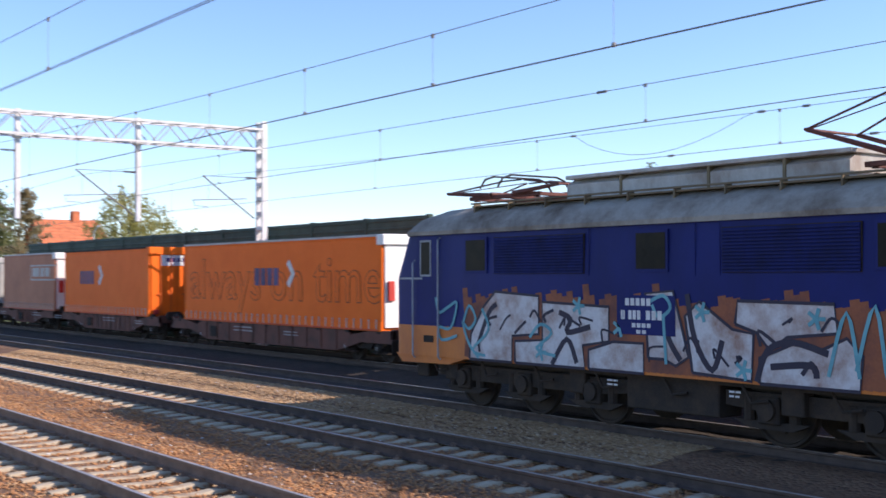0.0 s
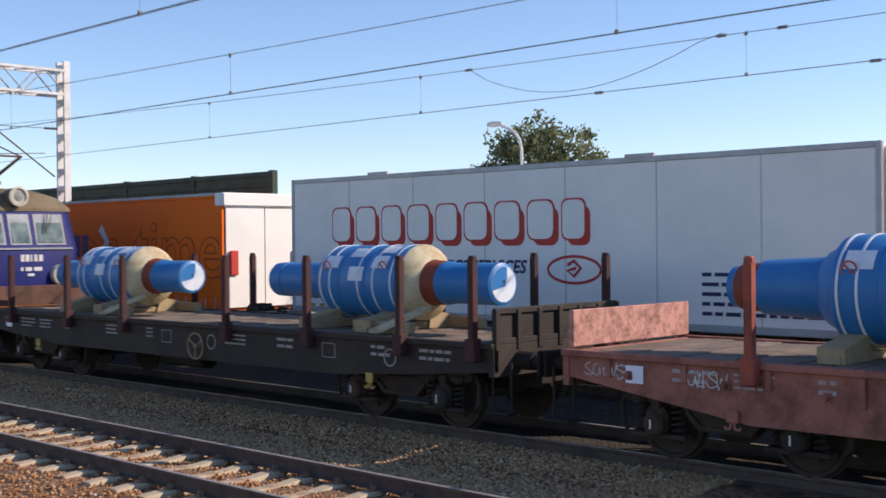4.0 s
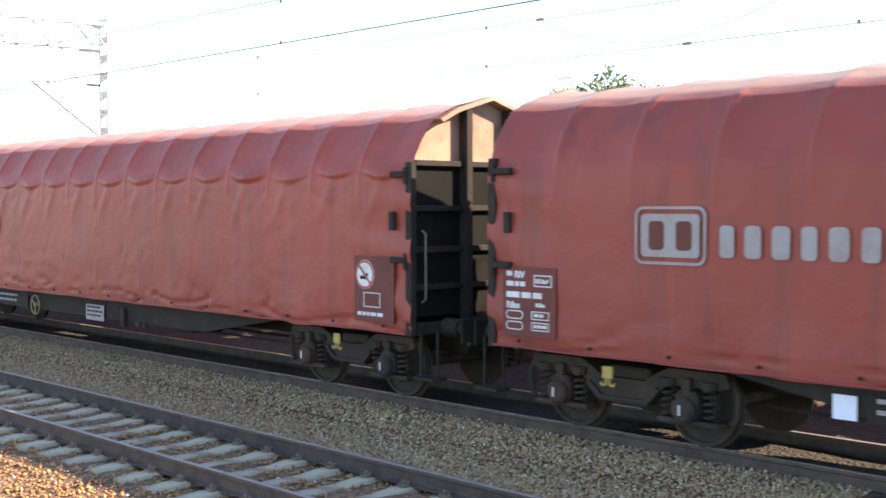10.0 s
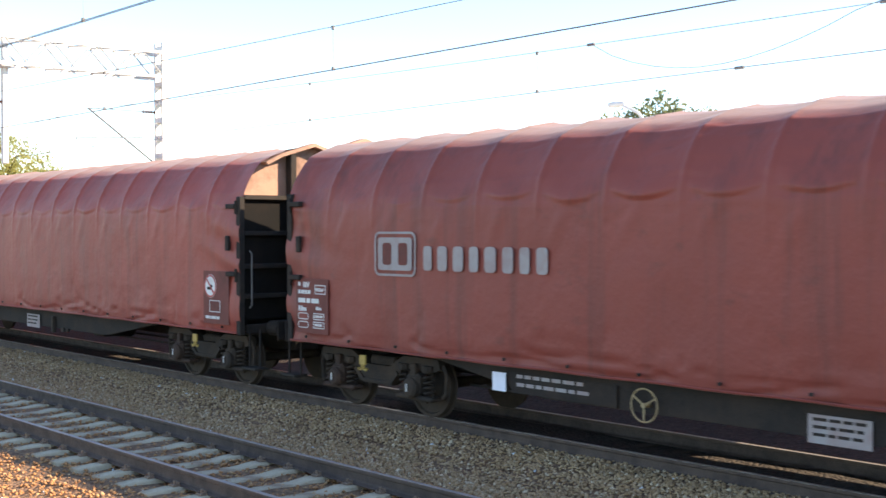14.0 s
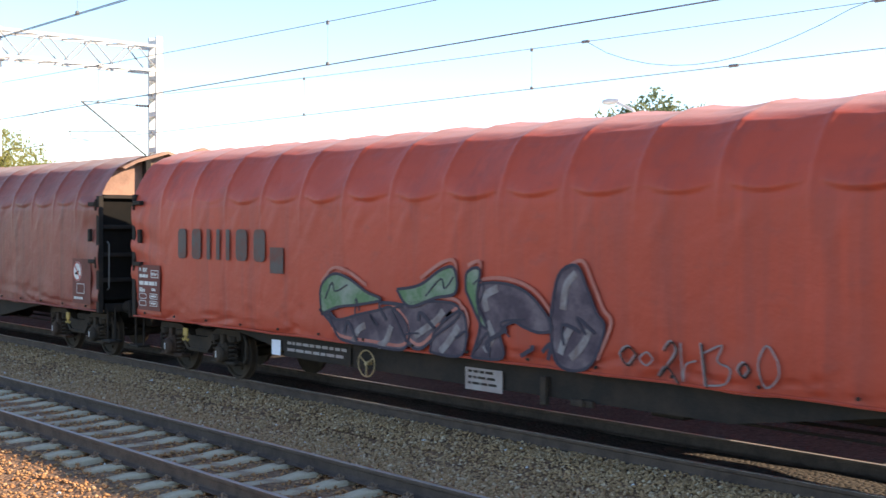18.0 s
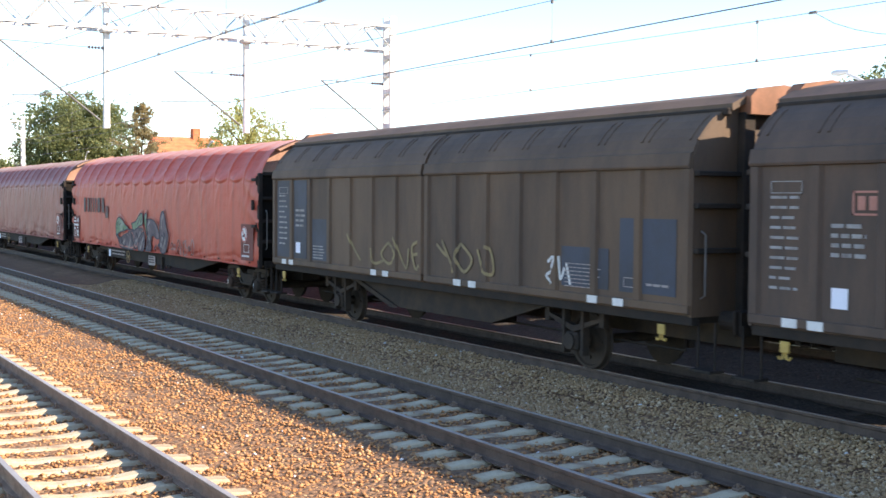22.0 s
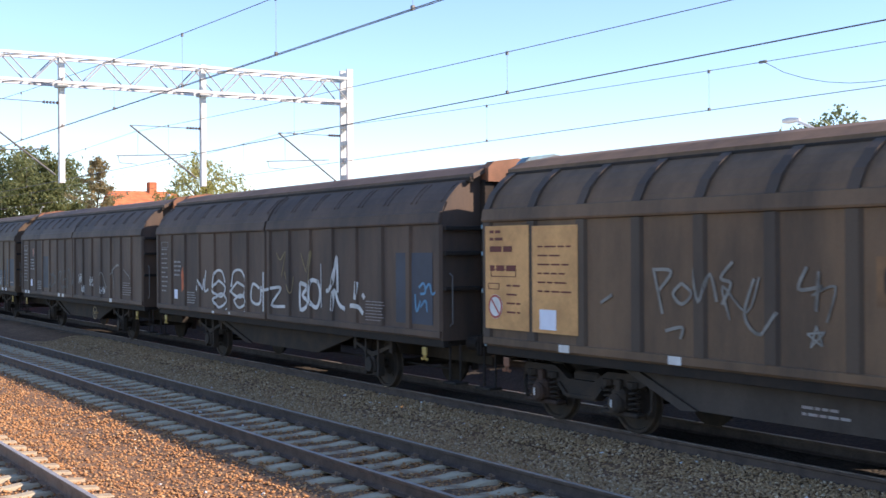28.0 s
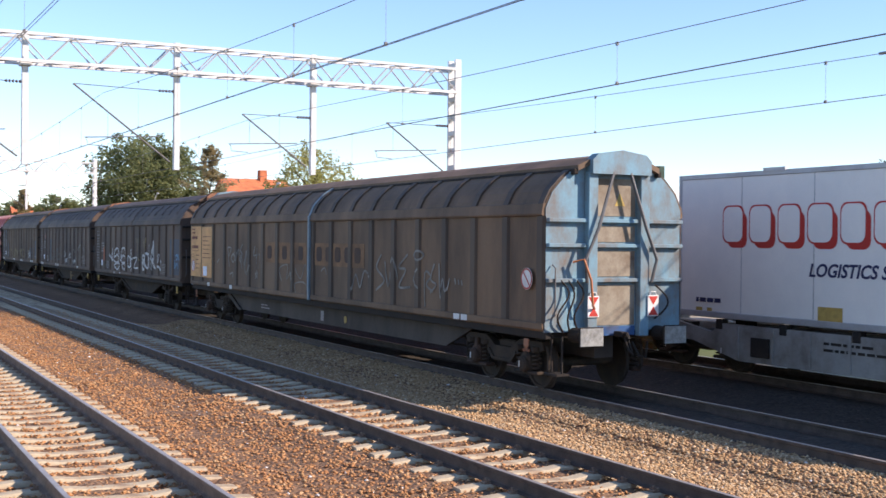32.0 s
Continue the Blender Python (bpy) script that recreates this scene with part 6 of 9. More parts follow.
def marks_third(w, half):
    data_left(w, half, False)
    on = over_ribs(half)
    tag = [[(-4.29, 1.67), (-4.13, 1.93), (-3.88, 1.71), (-3.78, 1.98)], [(-3.63, 2.18), (-3.73, 1.69), (-3.47, 1.72)], [(-3.14, 1.8), (-2.99, 2.15), (-2.6, 2.16), (-2.4, 1.9)], [(-2.81, 1.95), (-3.18, 1.71), (-2.64, 1.56), (-2.4, 1.79), (-2.81, 1.95)], [(-3.13, 1.48), (-2.8, 1.3), (-2.32, 1.47), (-2.64, 1.64), (-3.13, 1.48)],
           [(-3.28, 1.18), (-2.63, 1.18), (-2.3, 1.28)], [(-2.0, 1.81), (-1.89, 2.15), (-1.44, 2.2), (-1.17, 1.97)], [(-1.66, 1.93), (-2.02, 1.7), (-1.47, 1.58), (-1.21, 1.8), (-1.66, 1.93)], [(-1.88, 1.49), (-1.56, 1.34), (-1.14, 1.49), (-1.47, 1.64), (-1.88, 1.49)], [(-2.11, 1.2), (-1.47, 1.17), (-1.16, 1.3)]]
    scrawl([smooth_line(q, 4) for q in tag], 0.06, on, TAGWHITE, "graffiti_tag", w, "white sprayed tag with loops")
    tag = [[(-0.4, 1.81), (-0.78, 1.9), (-0.86, 1.53), (-0.4, 1.48), (-0.32, 1.87)], [(-0.12, 2.18), (-0.13, 1.31)], [(-0.36, 1.76), (0.16, 1.81)], [(0.2, 1.83), (0.73, 1.84), (0.24, 1.47), (0.93, 1.46)]]
    scrawl([smooth_line(q, 4) for q in tag], 0.065, on, TAGWHITE, "graffiti_tag", w, "white sprayed tag")
    tag = [[(1.67, 1.98), (1.68, 1.43), (2.08, 1.58), (1.78, 1.72), (2.01, 1.9), (1.67, 1.98)], [(2.5, 2.01), (2.18, 2.02), (2.15, 1.61), (2.45, 1.5), (2.6, 1.79), (2.47, 2.05)], [(2.86, 1.84), (3.13, 1.94), (3.32, 2.52), (3.36, 1.82)], [(3.14, 1.45), (3.22, 1.86), (3.41, 1.6), (3.66, 1.51)], [(4.17, 2.05), (4.12, 1.71)], [(3.87, 1.58), (4.18, 1.58), (4.4, 1.45)], [(4.37, 1.82), (4.46, 1.74)]]
    scrawl([smooth_line(q, 4) for q in tag], 0.085, on, TAGWHITE, "graffiti_tag", w, "bold white sprayed tag")
    scrawl([[(2.63, 2.38), (2.64, 1.49)]], 0.03, on, TAGWHITE, "graffiti_tag", w, "white sprayed line")
    tag = [[(0.5, 2.6), (0.7, 2.45), (0.95, 2.62), (0.75, 2.1)], [(1.7, 2.6), (2.0, 2.2), (2.2, 2.65), (2.1, 1.95)], [(0.9, 2.2), (1.2, 1.75), (1.35, 2.1)]]
    scrawl([smooth_line(q, 4) for q in tag], 0.03, on, TAGCREAM, "graffiti_tag", w, "thin ochre sprayed lines")
    tag = [[(6.43, 1.99), (6.59, 2.07), (6.64, 1.91), (6.48, 1.88)], [(6.64, 1.96), (6.78, 2.06), (6.86, 1.89), (7.01, 1.94)], [(6.3, 1.87), (6.35, 1.57), (6.48, 1.76)], [(6.48, 1.65), (6.65, 1.77), (6.7, 1.57)]]
    scrawl([smooth_line(q, 4) for q in tag], 0.045, on, TAGBLUE, "graffiti_tag", w, "blue sprayed tag")
    part("paint_patch", Build().plate(half - 1.55, half - 0.3, 1.35, 2.6, SIDE), WALL_BLUE, w)
    part("data_text", bars(Build(), half - 2.6, half - 1.9, 1.3, 1.7, 7, PROUD - 0.004, 0.25), MARK, w)
    part("orange_mark", Build().prism([(-half + 1.95, 1.6), (-half + 2.1, 1.7), (-half + 2.1, 2.05), (-half + 2.02, 2.25), (-half + 1.92, 2.05), (-half + 1.96, 1.85)], "y", PROUD - 0.004, PROUD), TAGORANGE, w, "orange sprayed blot")


TAGFAINT = paint("worn_grey_spray", (0.13, 0.125, 0.115), 0.65, 0, 0.2, (0.07, 0.06, 0.055), 0.5, 2.5, 20, 0.03)
TAGORANGE = paint("orange_spray", (0.6, 0.13, 0.04), 0.6, 0, 0.1, (0.3, 0.08, 0.04), 0.3, 4, 20, 0.03)


CREAM = paint("cream_yellow_patch", (0.72, 0.385, 0.145), 0.6, 0, 0.1, (0.34, 0.18, 0.07), 0.35, 1.5, 30, 0.08)
NAME_DARK = paint("dark_purple_lettering", (0.070, 0.048, 0.040), 0.8, 0, 0.1, (0.12, 0.075, 0.045), 0.5, 2, 30, 0.03)
NAME_BAND = paint("orange_brown_band", (0.27, 0.148, 0.072), 0.75, 0, 0.1, (0.085, 0.058, 0.04), 0.55, 1.2, 30, 0.05)


def marks_last(w, half):
    y = PROUD
    on = over_ribs(half, 9, 0.1)
    part("cream_panel", Build().plate(-half + 0.12, -half + 1.28, 1.4, 3.02, y).plate(-half + 1.36, -half + 2.45, 1.4, 3.0, y), CREAM, w, "cream painted panels with data")
    b = Build()
    bars(b, -half + 0.25, -half + 0.6, 2.72, 2.95, 2, y - 0.004, 0.4)
    bars(b, -half + 0.25, -half + 0.95, 2.55, 2.70, 1, y - 0.004, 0.6)
    bars(b, -half + 0.25, -half + 1.0, 2.25, 2.40, 1, y - 0.004, 0.6)
    frame_outline(b, -half + 0.28, -half + 0.95, 2.22, 2.34, y - 0.005, 0.012)
    frame_outline(b, -half + 0.2, -half + 0.5, 2.02, 2.12, y - 0.005, 0.012)
    bars(b, -half + 0.7, -half + 1.05, 1.55, 2.1, 4, y - 0.004, 0.2)
    bars(b, -half + 1.5, -half + 2.3, 1.9, 2.7, 6, y - 0.004, 0.18)
    part("data_text", b, PLATE_RED, w)
    part("prohibition_disc", Build().disc(-half + 0.4, 1.75, 0.19, y - 0.006), WHITE, w)
    part("prohibition_disc", Build().disc(half - 0.5, 2.0, 0.19, y - 0.006), WHITE, w)
    ring = Build()
    for cx, cz, r in ((-half + 0.4, 1.75, 0.17), (half - 0.5, 2.0, 0.17)):
        ring.ribbon([(cx + r * math.cos(a), cz + r * math.sin(a)) for a in (2 * math.pi * i / 20 for i in range(21))], 0.03, y - 0.011)
        ring.ribbon([(cx - 0.1, cz + 0.11), (cx + 0.1, cz - 0.11)], 0.03, y - 0.0115)
    part("prohibition_ring", ring, RING_RED, w)
    part("route_card", Build().plate(-half + 1.55, -half + 1.95, 1.45, 1.75, y - 0.006), PAPER, w, "white paper route card")
    part("name_band", Build().plate(-half + 7.5, -half + 10.8, 2.0, 2.55, SIDE).plate(-half + 11.0, -half + 14.2, 2.0, 2.55, SIDE), NAME_BAND, w, "faded orange-brown band")
    mark_row(w, "name_mark", [(-half + 7.6 + i * 0.595 + (0.1 if i > 5 else 0), -half + 7.96 + i * 0.595 + (0.1 if i > 5 else 0)) for i in range(11)], 2.10, 2.46, SIDE - 0.006, NAME_DARK, "faded dark block mark")
    small_plates(w, half, (-half + 2.0, -half + 4.3, half - 3.2, half - 2.9))
    tag = [[(2.59, 1.46), (2.84, 1.85), (3.08, 1.56), (3.32, 1.94), (3.66, 1.81)], [(4.25, 2.33), (3.99, 2.04), (4.41, 1.77), (3.96, 1.54)], [(4.43, 2.19), (4.61, 1.64), (4.86, 2.27), (5.09, 1.8)], [(5.57, 2.35), (5.13, 2.07), (5.48, 2.02), (5.15, 1.66), (5.71, 1.67)]]
    scrawl([smooth_line(q, 4) for q in tag], 0.05, on, TAGGREY, "graffiti_tag", w, "grey sprayed tag")
    tag = [[(6.1, 2.07), (5.84, 1.83), (6.13, 1.66)], [(6.39, 1.3), (6.37, 1.98), (6.64, 1.92), (6.44, 1.75), (6.74, 1.62)], [(6.8, 2.18), (6.64, 1.87), (6.88, 1.76), (6.62, 1.59)], [(7.0, 2.19), (7.07, 1.5), (7.22, 1.9), (7.32, 1.65), (7.46, 1.91)], [(7.67, 1.92), (7.71, 1.8)], [(7.81, 1.9), (7.85, 1.8)], [(7.94, 1.88), (7.98, 1.79)], [(6.34, 2.35), (6.1, 2.43), (5.86, 2.34), (6.1, 2.24), (6.34, 2.35)]]
    scrawl([smooth_line(q, 4) for q in tag], 0.045, on, TAGGREY, "graffiti_tag", w, "grey sprayed tag with three dots")
    tag = [[(-2.14, 1.53), (-2.33, 1.85), (-1.68, 1.96), (-1.77, 1.59), (-1.41, 1.79), (-1.32, 1.56)], [(-1.14, 1.89), (-0.72, 1.63), (-0.39, 2.0), (-0.23, 1.61)], [(-1.06, 1.26), (-1.15, 1.48), (-0.55, 1.55), (-0.15, 1.4)], [(0.7, 1.86), (0.92, 1.95), (1.06, 1.79)], [(-5.54, 1.76), (-5.66, 2.18), (-5.26, 1.87), (-5.06, 2.3)], [(-4.27, 2.1), (-3.94, 2.21), (-4.06, 1.8)]]
    scrawl([smooth_line(q, 4) for q in tag], 0.03, on, TAGGREY, "graffiti_tag", w, "thin grey sprayed tag")
    tag = [[(-6.91, 2.38), (-6.74, 1.79)], [(-6.93, 2.37), (-6.57, 2.35), (-6.8, 2.1)], [(-6.38, 2.2), (-6.54, 2.06), (-6.38, 1.93), (-6.2, 2.07), (-6.38, 2.2)], [(-6.16, 2.4), (-6.05, 1.97), (-5.88, 2.33), (-5.76, 1.98)], [(-5.49, 2.48), (-5.69, 2.28), (-5.52, 2.21), (-5.67, 1.95)], [(-5.14, 2.28), (-5.3, 1.83), (-5.05, 1.61), (-4.77, 1.89)], [(-4.34, 2.43), (-4.46, 2.17), (-4.12, 2.21)], [(-4.17, 2.38), (-4.21, 1.92)], [(-7.99, 1.89), (-7.75, 2.01)], [(-6.68, 1.57), (-6.37, 1.63), (-6.41, 1.48)]]
    scrawl([smooth_line(q, 4) for q in tag], 0.045, on, TAGGREY, "graffiti_tag", w, "faint grey sprayed tag")
    tag = [[(-4.21, 1.76), (-4.29, 1.5)], [(-4.21, 1.76), (-4.12, 1.53)], [(-4.34, 1.66), (-4.09, 1.69)], [(-4.34, 1.66), (-4.13, 1.53)], [(-4.09, 1.69), (-4.29, 1.51)]]
    scrawl(tag, 0.025, on, TAGGREY, "graffiti_tag", w, "grey sprayed star")
    post = Build().box(-0.05, 0.05, -1.53, -1.44, 1.12, 3.23, 0.015)
    post.prism([(-1.5, 3.23), (-1.38, 3.50), (-1.14, 3.77), (-0.88, 3.94), (-0.84, 3.88), (-1.08, 3.72), (-1.3, 3.46), (-1.44, 3.23)], "x", -0.05, 0.05)
    part("centre_post", post, paint("pale_blue_paint", (0.19, 0.26, 0.30), 0.5, 0, 0.08, (0.1, 0.1, 0.1), 0.3, 2), w, "pale blue centre post")
    part("sill_data", bars(Build(), -half + 6.2, -half + 6.9, 0.62, 0.78, 2, -1.125).plate(-half + 10.8, -half + 11.0, 0.6, 0.85, -1.125), MARK, w)
    part("maker_plate", Build().disc(1.5, 0.72, 0.09, -1.13), YELLOW, w)


# -- flat wagons with drum-shaped loads --
FLAT_BLACK = paint("black_brown_flat_wagon", (0.036, 0.029, 0.025), 0.75, 0.1, 0.2, (0.075, 0.06, 0.04), 0.35, 1.5, 30, 0.25)
FLAT_RED = paint("faded_oxide_red_flat_wagon", (0.35, 0.138, 0.10), 0.75, 0, 0.2, (0.13, 0.058, 0.042), 0.6, 2.6, 30, 0.3)
FLAP_RED = paint("pale_red_end_flap", (0.54, 0.27, 0.21), 0.7, 0, 0.1, (0.16, 0.07, 0.05), 0.5, 9, 30, 0.2)
DECK = paint("grey_plank_deck", (0.22, 0.17, 0.13), 0.9, 0, 0.3, (0.09, 0.07, 0.055), 0.4, 2, 30, 0.4)
TIMBER = paint("raw_pine_timber", (0.40, 0.30, 0.17), 0.8, 0, 0.15, (0.22, 0.15, 0.08), 0.3, 3, 30, 0.2)
STAKE_RED = paint("dark_red_stake", (0.075, 0.028, 0.025), 0.7, 0.1, 0.2, (0.04, 0.03, 0.025), 0.4, 3, 30, 0.2)
STAKE_ORANGE = paint("oxide_stake", (0.34, 0.085, 0.055), 0.7, 0.1, 0.2, (0.08, 0.04, 0.03), 0.4, 3, 30, 0.2)


def flat_wagon(s0, s1, label, body, stakes, stake_mat, red, folded=()):
    half = (s1 - s0) / 2
    mid = (s0 + s1) / 2
    w = on_train(thing("flat_wagon", label, "flat wagon", "flat wagons"), mid)
    for y in (-1.38, 1.30):
        o = [(-half, 0.98), (-half, 1.26), (half, 1.26), (half, 0.98), (half - 2.6, 0.6), (-half + 2.6, 0.6)] if red else [(-half, 0.92), (-half, 1.24), (half, 1.24), (half, 0.92), (half - 1.2, 0.82), (half - 3.2, 0.68), (-half + 3.2, 0.68), (-half + 1.2, 0.82)]
        part("side_sill", Build().prism(o, "y", y, y + 0.08), body, w)
    rim = Build().box(-half, half, -1.44, -1.3, 1.22, 1.3, 0.012).box(-half, half, 1.3, 1.44, 1.22, 1.3, 0.012).box(-half, -half + 0.1, -1.4, 1.4, 0.85, 1.28, 0.01).box(half - 0.1, half, -1.4, 1.4, 0.85, 1.28, 0.01)
    part("rim", rim, body, w)
    plank = Build()
    n = int(2 * half / 0.24)
    for i in range(n):
        x = -half + 0.12 + (2 * half - 0.24) * i / n
        plank.box(x, x + 0.225, -1.3, 1.3, 1.22, 1.27 + 0.006 * ((i * 7) % 3), 0.006)
    tagged(part("deck_planks", plank, DECK, w, "worn grey plank deck"), kind="stuff")
    part("underframe", Build().box(-half + 0.1, half - 0.1, -0.3, 0.3, 0.6, 1.2, 0.02).cyl((-1.5, -0.6, 0.6), (-0.2, -0.6, 0.6), 0.2, 12), BLACK, w)
    for x in stakes:
        for y in ((1.47,) if x in folded else (-1.47,) if red else (-1.47, 1.47)):
            s = Build().box(x - mid - 0.05, x - mid + 0.05, y - 0.06, y + 0.06, 1.3, 2.4, 0.015)
            s.box(x - mid - 0.09, x - mid + 0.09, y - 0.08, y + 0.08, 1.05, 1.36, 0.015).box(x - mid - 0.05, x - mid + 0.05, y - 0.05, y + 0.05, 2.36, 2.46, 0.02)
            part("stake", s, stake_mat, w)
    for e in (-1, 1):
        xe = e * half
        if red and e == -1:
            f = Build().box(xe + 0.02, xe + 0.1, -1.3, 1.3, 1.32, 1.78, 0.01)
            for y in (-1.1, -0.4, 0.4, 1.1):
                f.box(xe - 0.02, xe + 0.02, y - 0.05, y + 0.05, 1.2, 1.75, 0.008)
            part("end_flap", f, FLAP_RED, w, "pale red raised end flap")
        elif not red and e == -1:
            f = Build().box(xe - 0.02, xe + 0.05, -1.3, 1.3, 1.32, 1.76, 0.01)
            part("end_flap", f, RUST_DARK, w, "dark rusty raised end flap")
        else:
            f = Build().box(xe - 0.06, xe, -1.35, 1.35, 1.28, 1.36, 0.01).box(xe - 0.06, xe, -1.35, 1.35, 1.68, 1.76, 0.01)
            for i in range(7):
                y = -1.32 + i * 0.44
                f.box(xe - 0.06, xe + 0.02, y - 0.045, y + 0.045, 1.2, 1.74, 0.008)
            f.box(xe - 0.075, xe - 0.04, -1.3, 1.3, 1.36, 1.7)
            part("end_flap", f, body if red else FLAT_BLACK, w, "ribbed steel end flap")
        buffers(w, xe + e * 0.0, e)
        bogie(w, e * (half - 2.1))
        end_step(w, e * (half - 0.1), e, -1.3)
        hook(w, e * (half - 2.4), 0.62, -1.42, None if not red else body)
    y = -1.384
    m = Build()
    rng = random.Random(round(s0))
    for a, c in ((0.9, 1.15), (1.6, 2.2), (2.4, 2.9), (3.4, 3.6), (5.0, 5.4), (6.4, 6.6), (8.8, 9.4), (10.2, 10.6), (12.4, 12.8), (13.4, 14.2)):
        bars(m, -half + a, -half + c, 0.95, 1.16, rng.choice((2, 3)), y)
    for x in (6.9, 11.3):
        frame_outline(m, -half + x, -half + x + 0.3, 0.92, 1.14, y)
        m.ribbon([(-half + x + 1.5 + 0.12 * math.cos(a), 1.0 + 0.12 * math.sin(a)) for a in (2 * math.pi * i / 16 for i in range(17))], 0.02, y)
    part("data_text", m, MARK, w, "white data lines on the sill")
    part("route_card", Build().plate(-half + 0.95, -half + 1.2, 0.95, 1.16, y - 0.006), PAPER, w, "white paper route card")
    if not red:
        hand_wheel(w, -0.35 + 1.05, 0.92, -1.5, WHEEL_TAN)
    else:
        for x, z, h, n, seed, ink in ((-half + 0.35, 1.0, 0.16, 5, 51, TAGWHITE), (-half + 1.8, 0.98, 0.18, 4, 52, TAGWHITE), (-3.2, 0.9, 0.15, 5, 53, TAGWHITE), (1.1, 1.02, 0.15, 6, 56, TAGWHITE), (3.05, 0.68, 0.17, 5, 55, TAGWHITE),
                                      (0.72, 0.95, 0.13, 5, 57, BLACK), (3.8, 0.9, 0.2, 4, 54, BLACK), (4.5, 0.8, 0.26, 1, 58, BLACK), (5.1, 0.98, 0.16, 4, 59, BLACK), (6.5, 0.98, 0.09, 6, 60, BLACK), (half - 0.3, 0.95, 0.12, 2, 61, BLACK)):
            scrawl(tag_letters(x, z, h, n, seed), 0.012, y - 0.004, ink, "graffiti_tag", w, "thin white sprayed tag" if ink is TAGWHITE else "thin black sprayed tag")
        # plated pocket low on the sill; black plate and disc are painted recess shade
        pk = Build().box(1.0, 2.45, -1.43, -1.37, 0.90, 0.93, 0.006).box(1.0, 1.05, -1.43, -1.37, 0.64, 0.93, 0.006).box(2.40, 2.45, -1.43, -1.37, 0.62, 0.93, 0.006)
        part("pocket_frame", pk, body, w, "plated frame of a pocket in the sill")
        part("pocket_plate", Build().plate(1.05, 2.40, 0.74, 0.90, -1.381), BLACK, w, "black plate painted as the shaded slot of the pocket")
        part("cable_hole", Build().disc(0.3, 1.05, 0.045, -1.381), BLACK, w)
        for x, z in ((-6.6, 1.04), (-5.3, 1.02), (-4.1, 0.98), (-2.65, 1.0), (-1.75, 1.02), (-0.75, 1.0), (0.4, 0.98), (1.9, 0.97), (2.6, 0.98), (3.4, 0.97), (3.65, 0.97), (4.3, 0.74), (5.9, 0.97), (6.9, 1.04)):
            part("sill_stub", Build().cyl((x, -1.37, z), (x, -1.47, z), 0.035, 8).box(x - 0.05, x + 0.05, -1.395, -1.375, z - 0.06, z + 0.06, 0.006), body, w)
        for x in (-2.2, 5.0):
            part("tie_hook", Build().box(x - 0.07, x + 0.07, -1.41, -1.37, 0.88, 1.08, 0.01).tube([(x + 0.04, -1.40, 1.0), (x + 0.06, -1.48, 0.98), (x + 0.07, -1.49, 0.9), (x + 0.04, -1.44, 0.87)], 0.018, 6), STAKE_ORANGE, w, "orange-red tie-down hook")
        part("red_chip", Build().plate(-0.85, -0.7, 0.84, 0.92, -1.384), STAKE_ORANGE, w)
        rb = Build()
        for i in range(14):
            x = -half + 0.7 + i * (2 * half - 1.4) / 13
            rb.box(x - 0.04, x + 0.04, -1.42, -1.36, 0.9 if 2 < i < 11 else 1.0, 1.22, 0.01)
        part("sill_bracket", rb, body, w)
    return w


DRUM_BLUE = paint("glossy_blue_sheeting", (0.03, 0.17, 0.42), 0.38, 0, 0.06, (0.05, 0.2, 0.42), 0.3, 3, 14, 0.35)
DRUM_CREAM = paint("cream_end_board", (0.58, 0.50, 0.32), 0.6, 0, 0.1, (0.30, 0.19, 0.08), 0.45, 3, 25, 0.15)
DRUM_RUST = paint("red_brown_shaft", (0.24, 0.055, 0.03), 0.6, 0.1, 0.12, (0.12, 0.04, 0.03), 0.3, 4, 25, 0.15)
DRUM_WHITE = paint("white_plastic_wrap", (0.70, 0.74, 0.78), 0.4, 0, 0.05, (0.5, 0.55, 0.6), 0.3, 5, 20, 0.3)


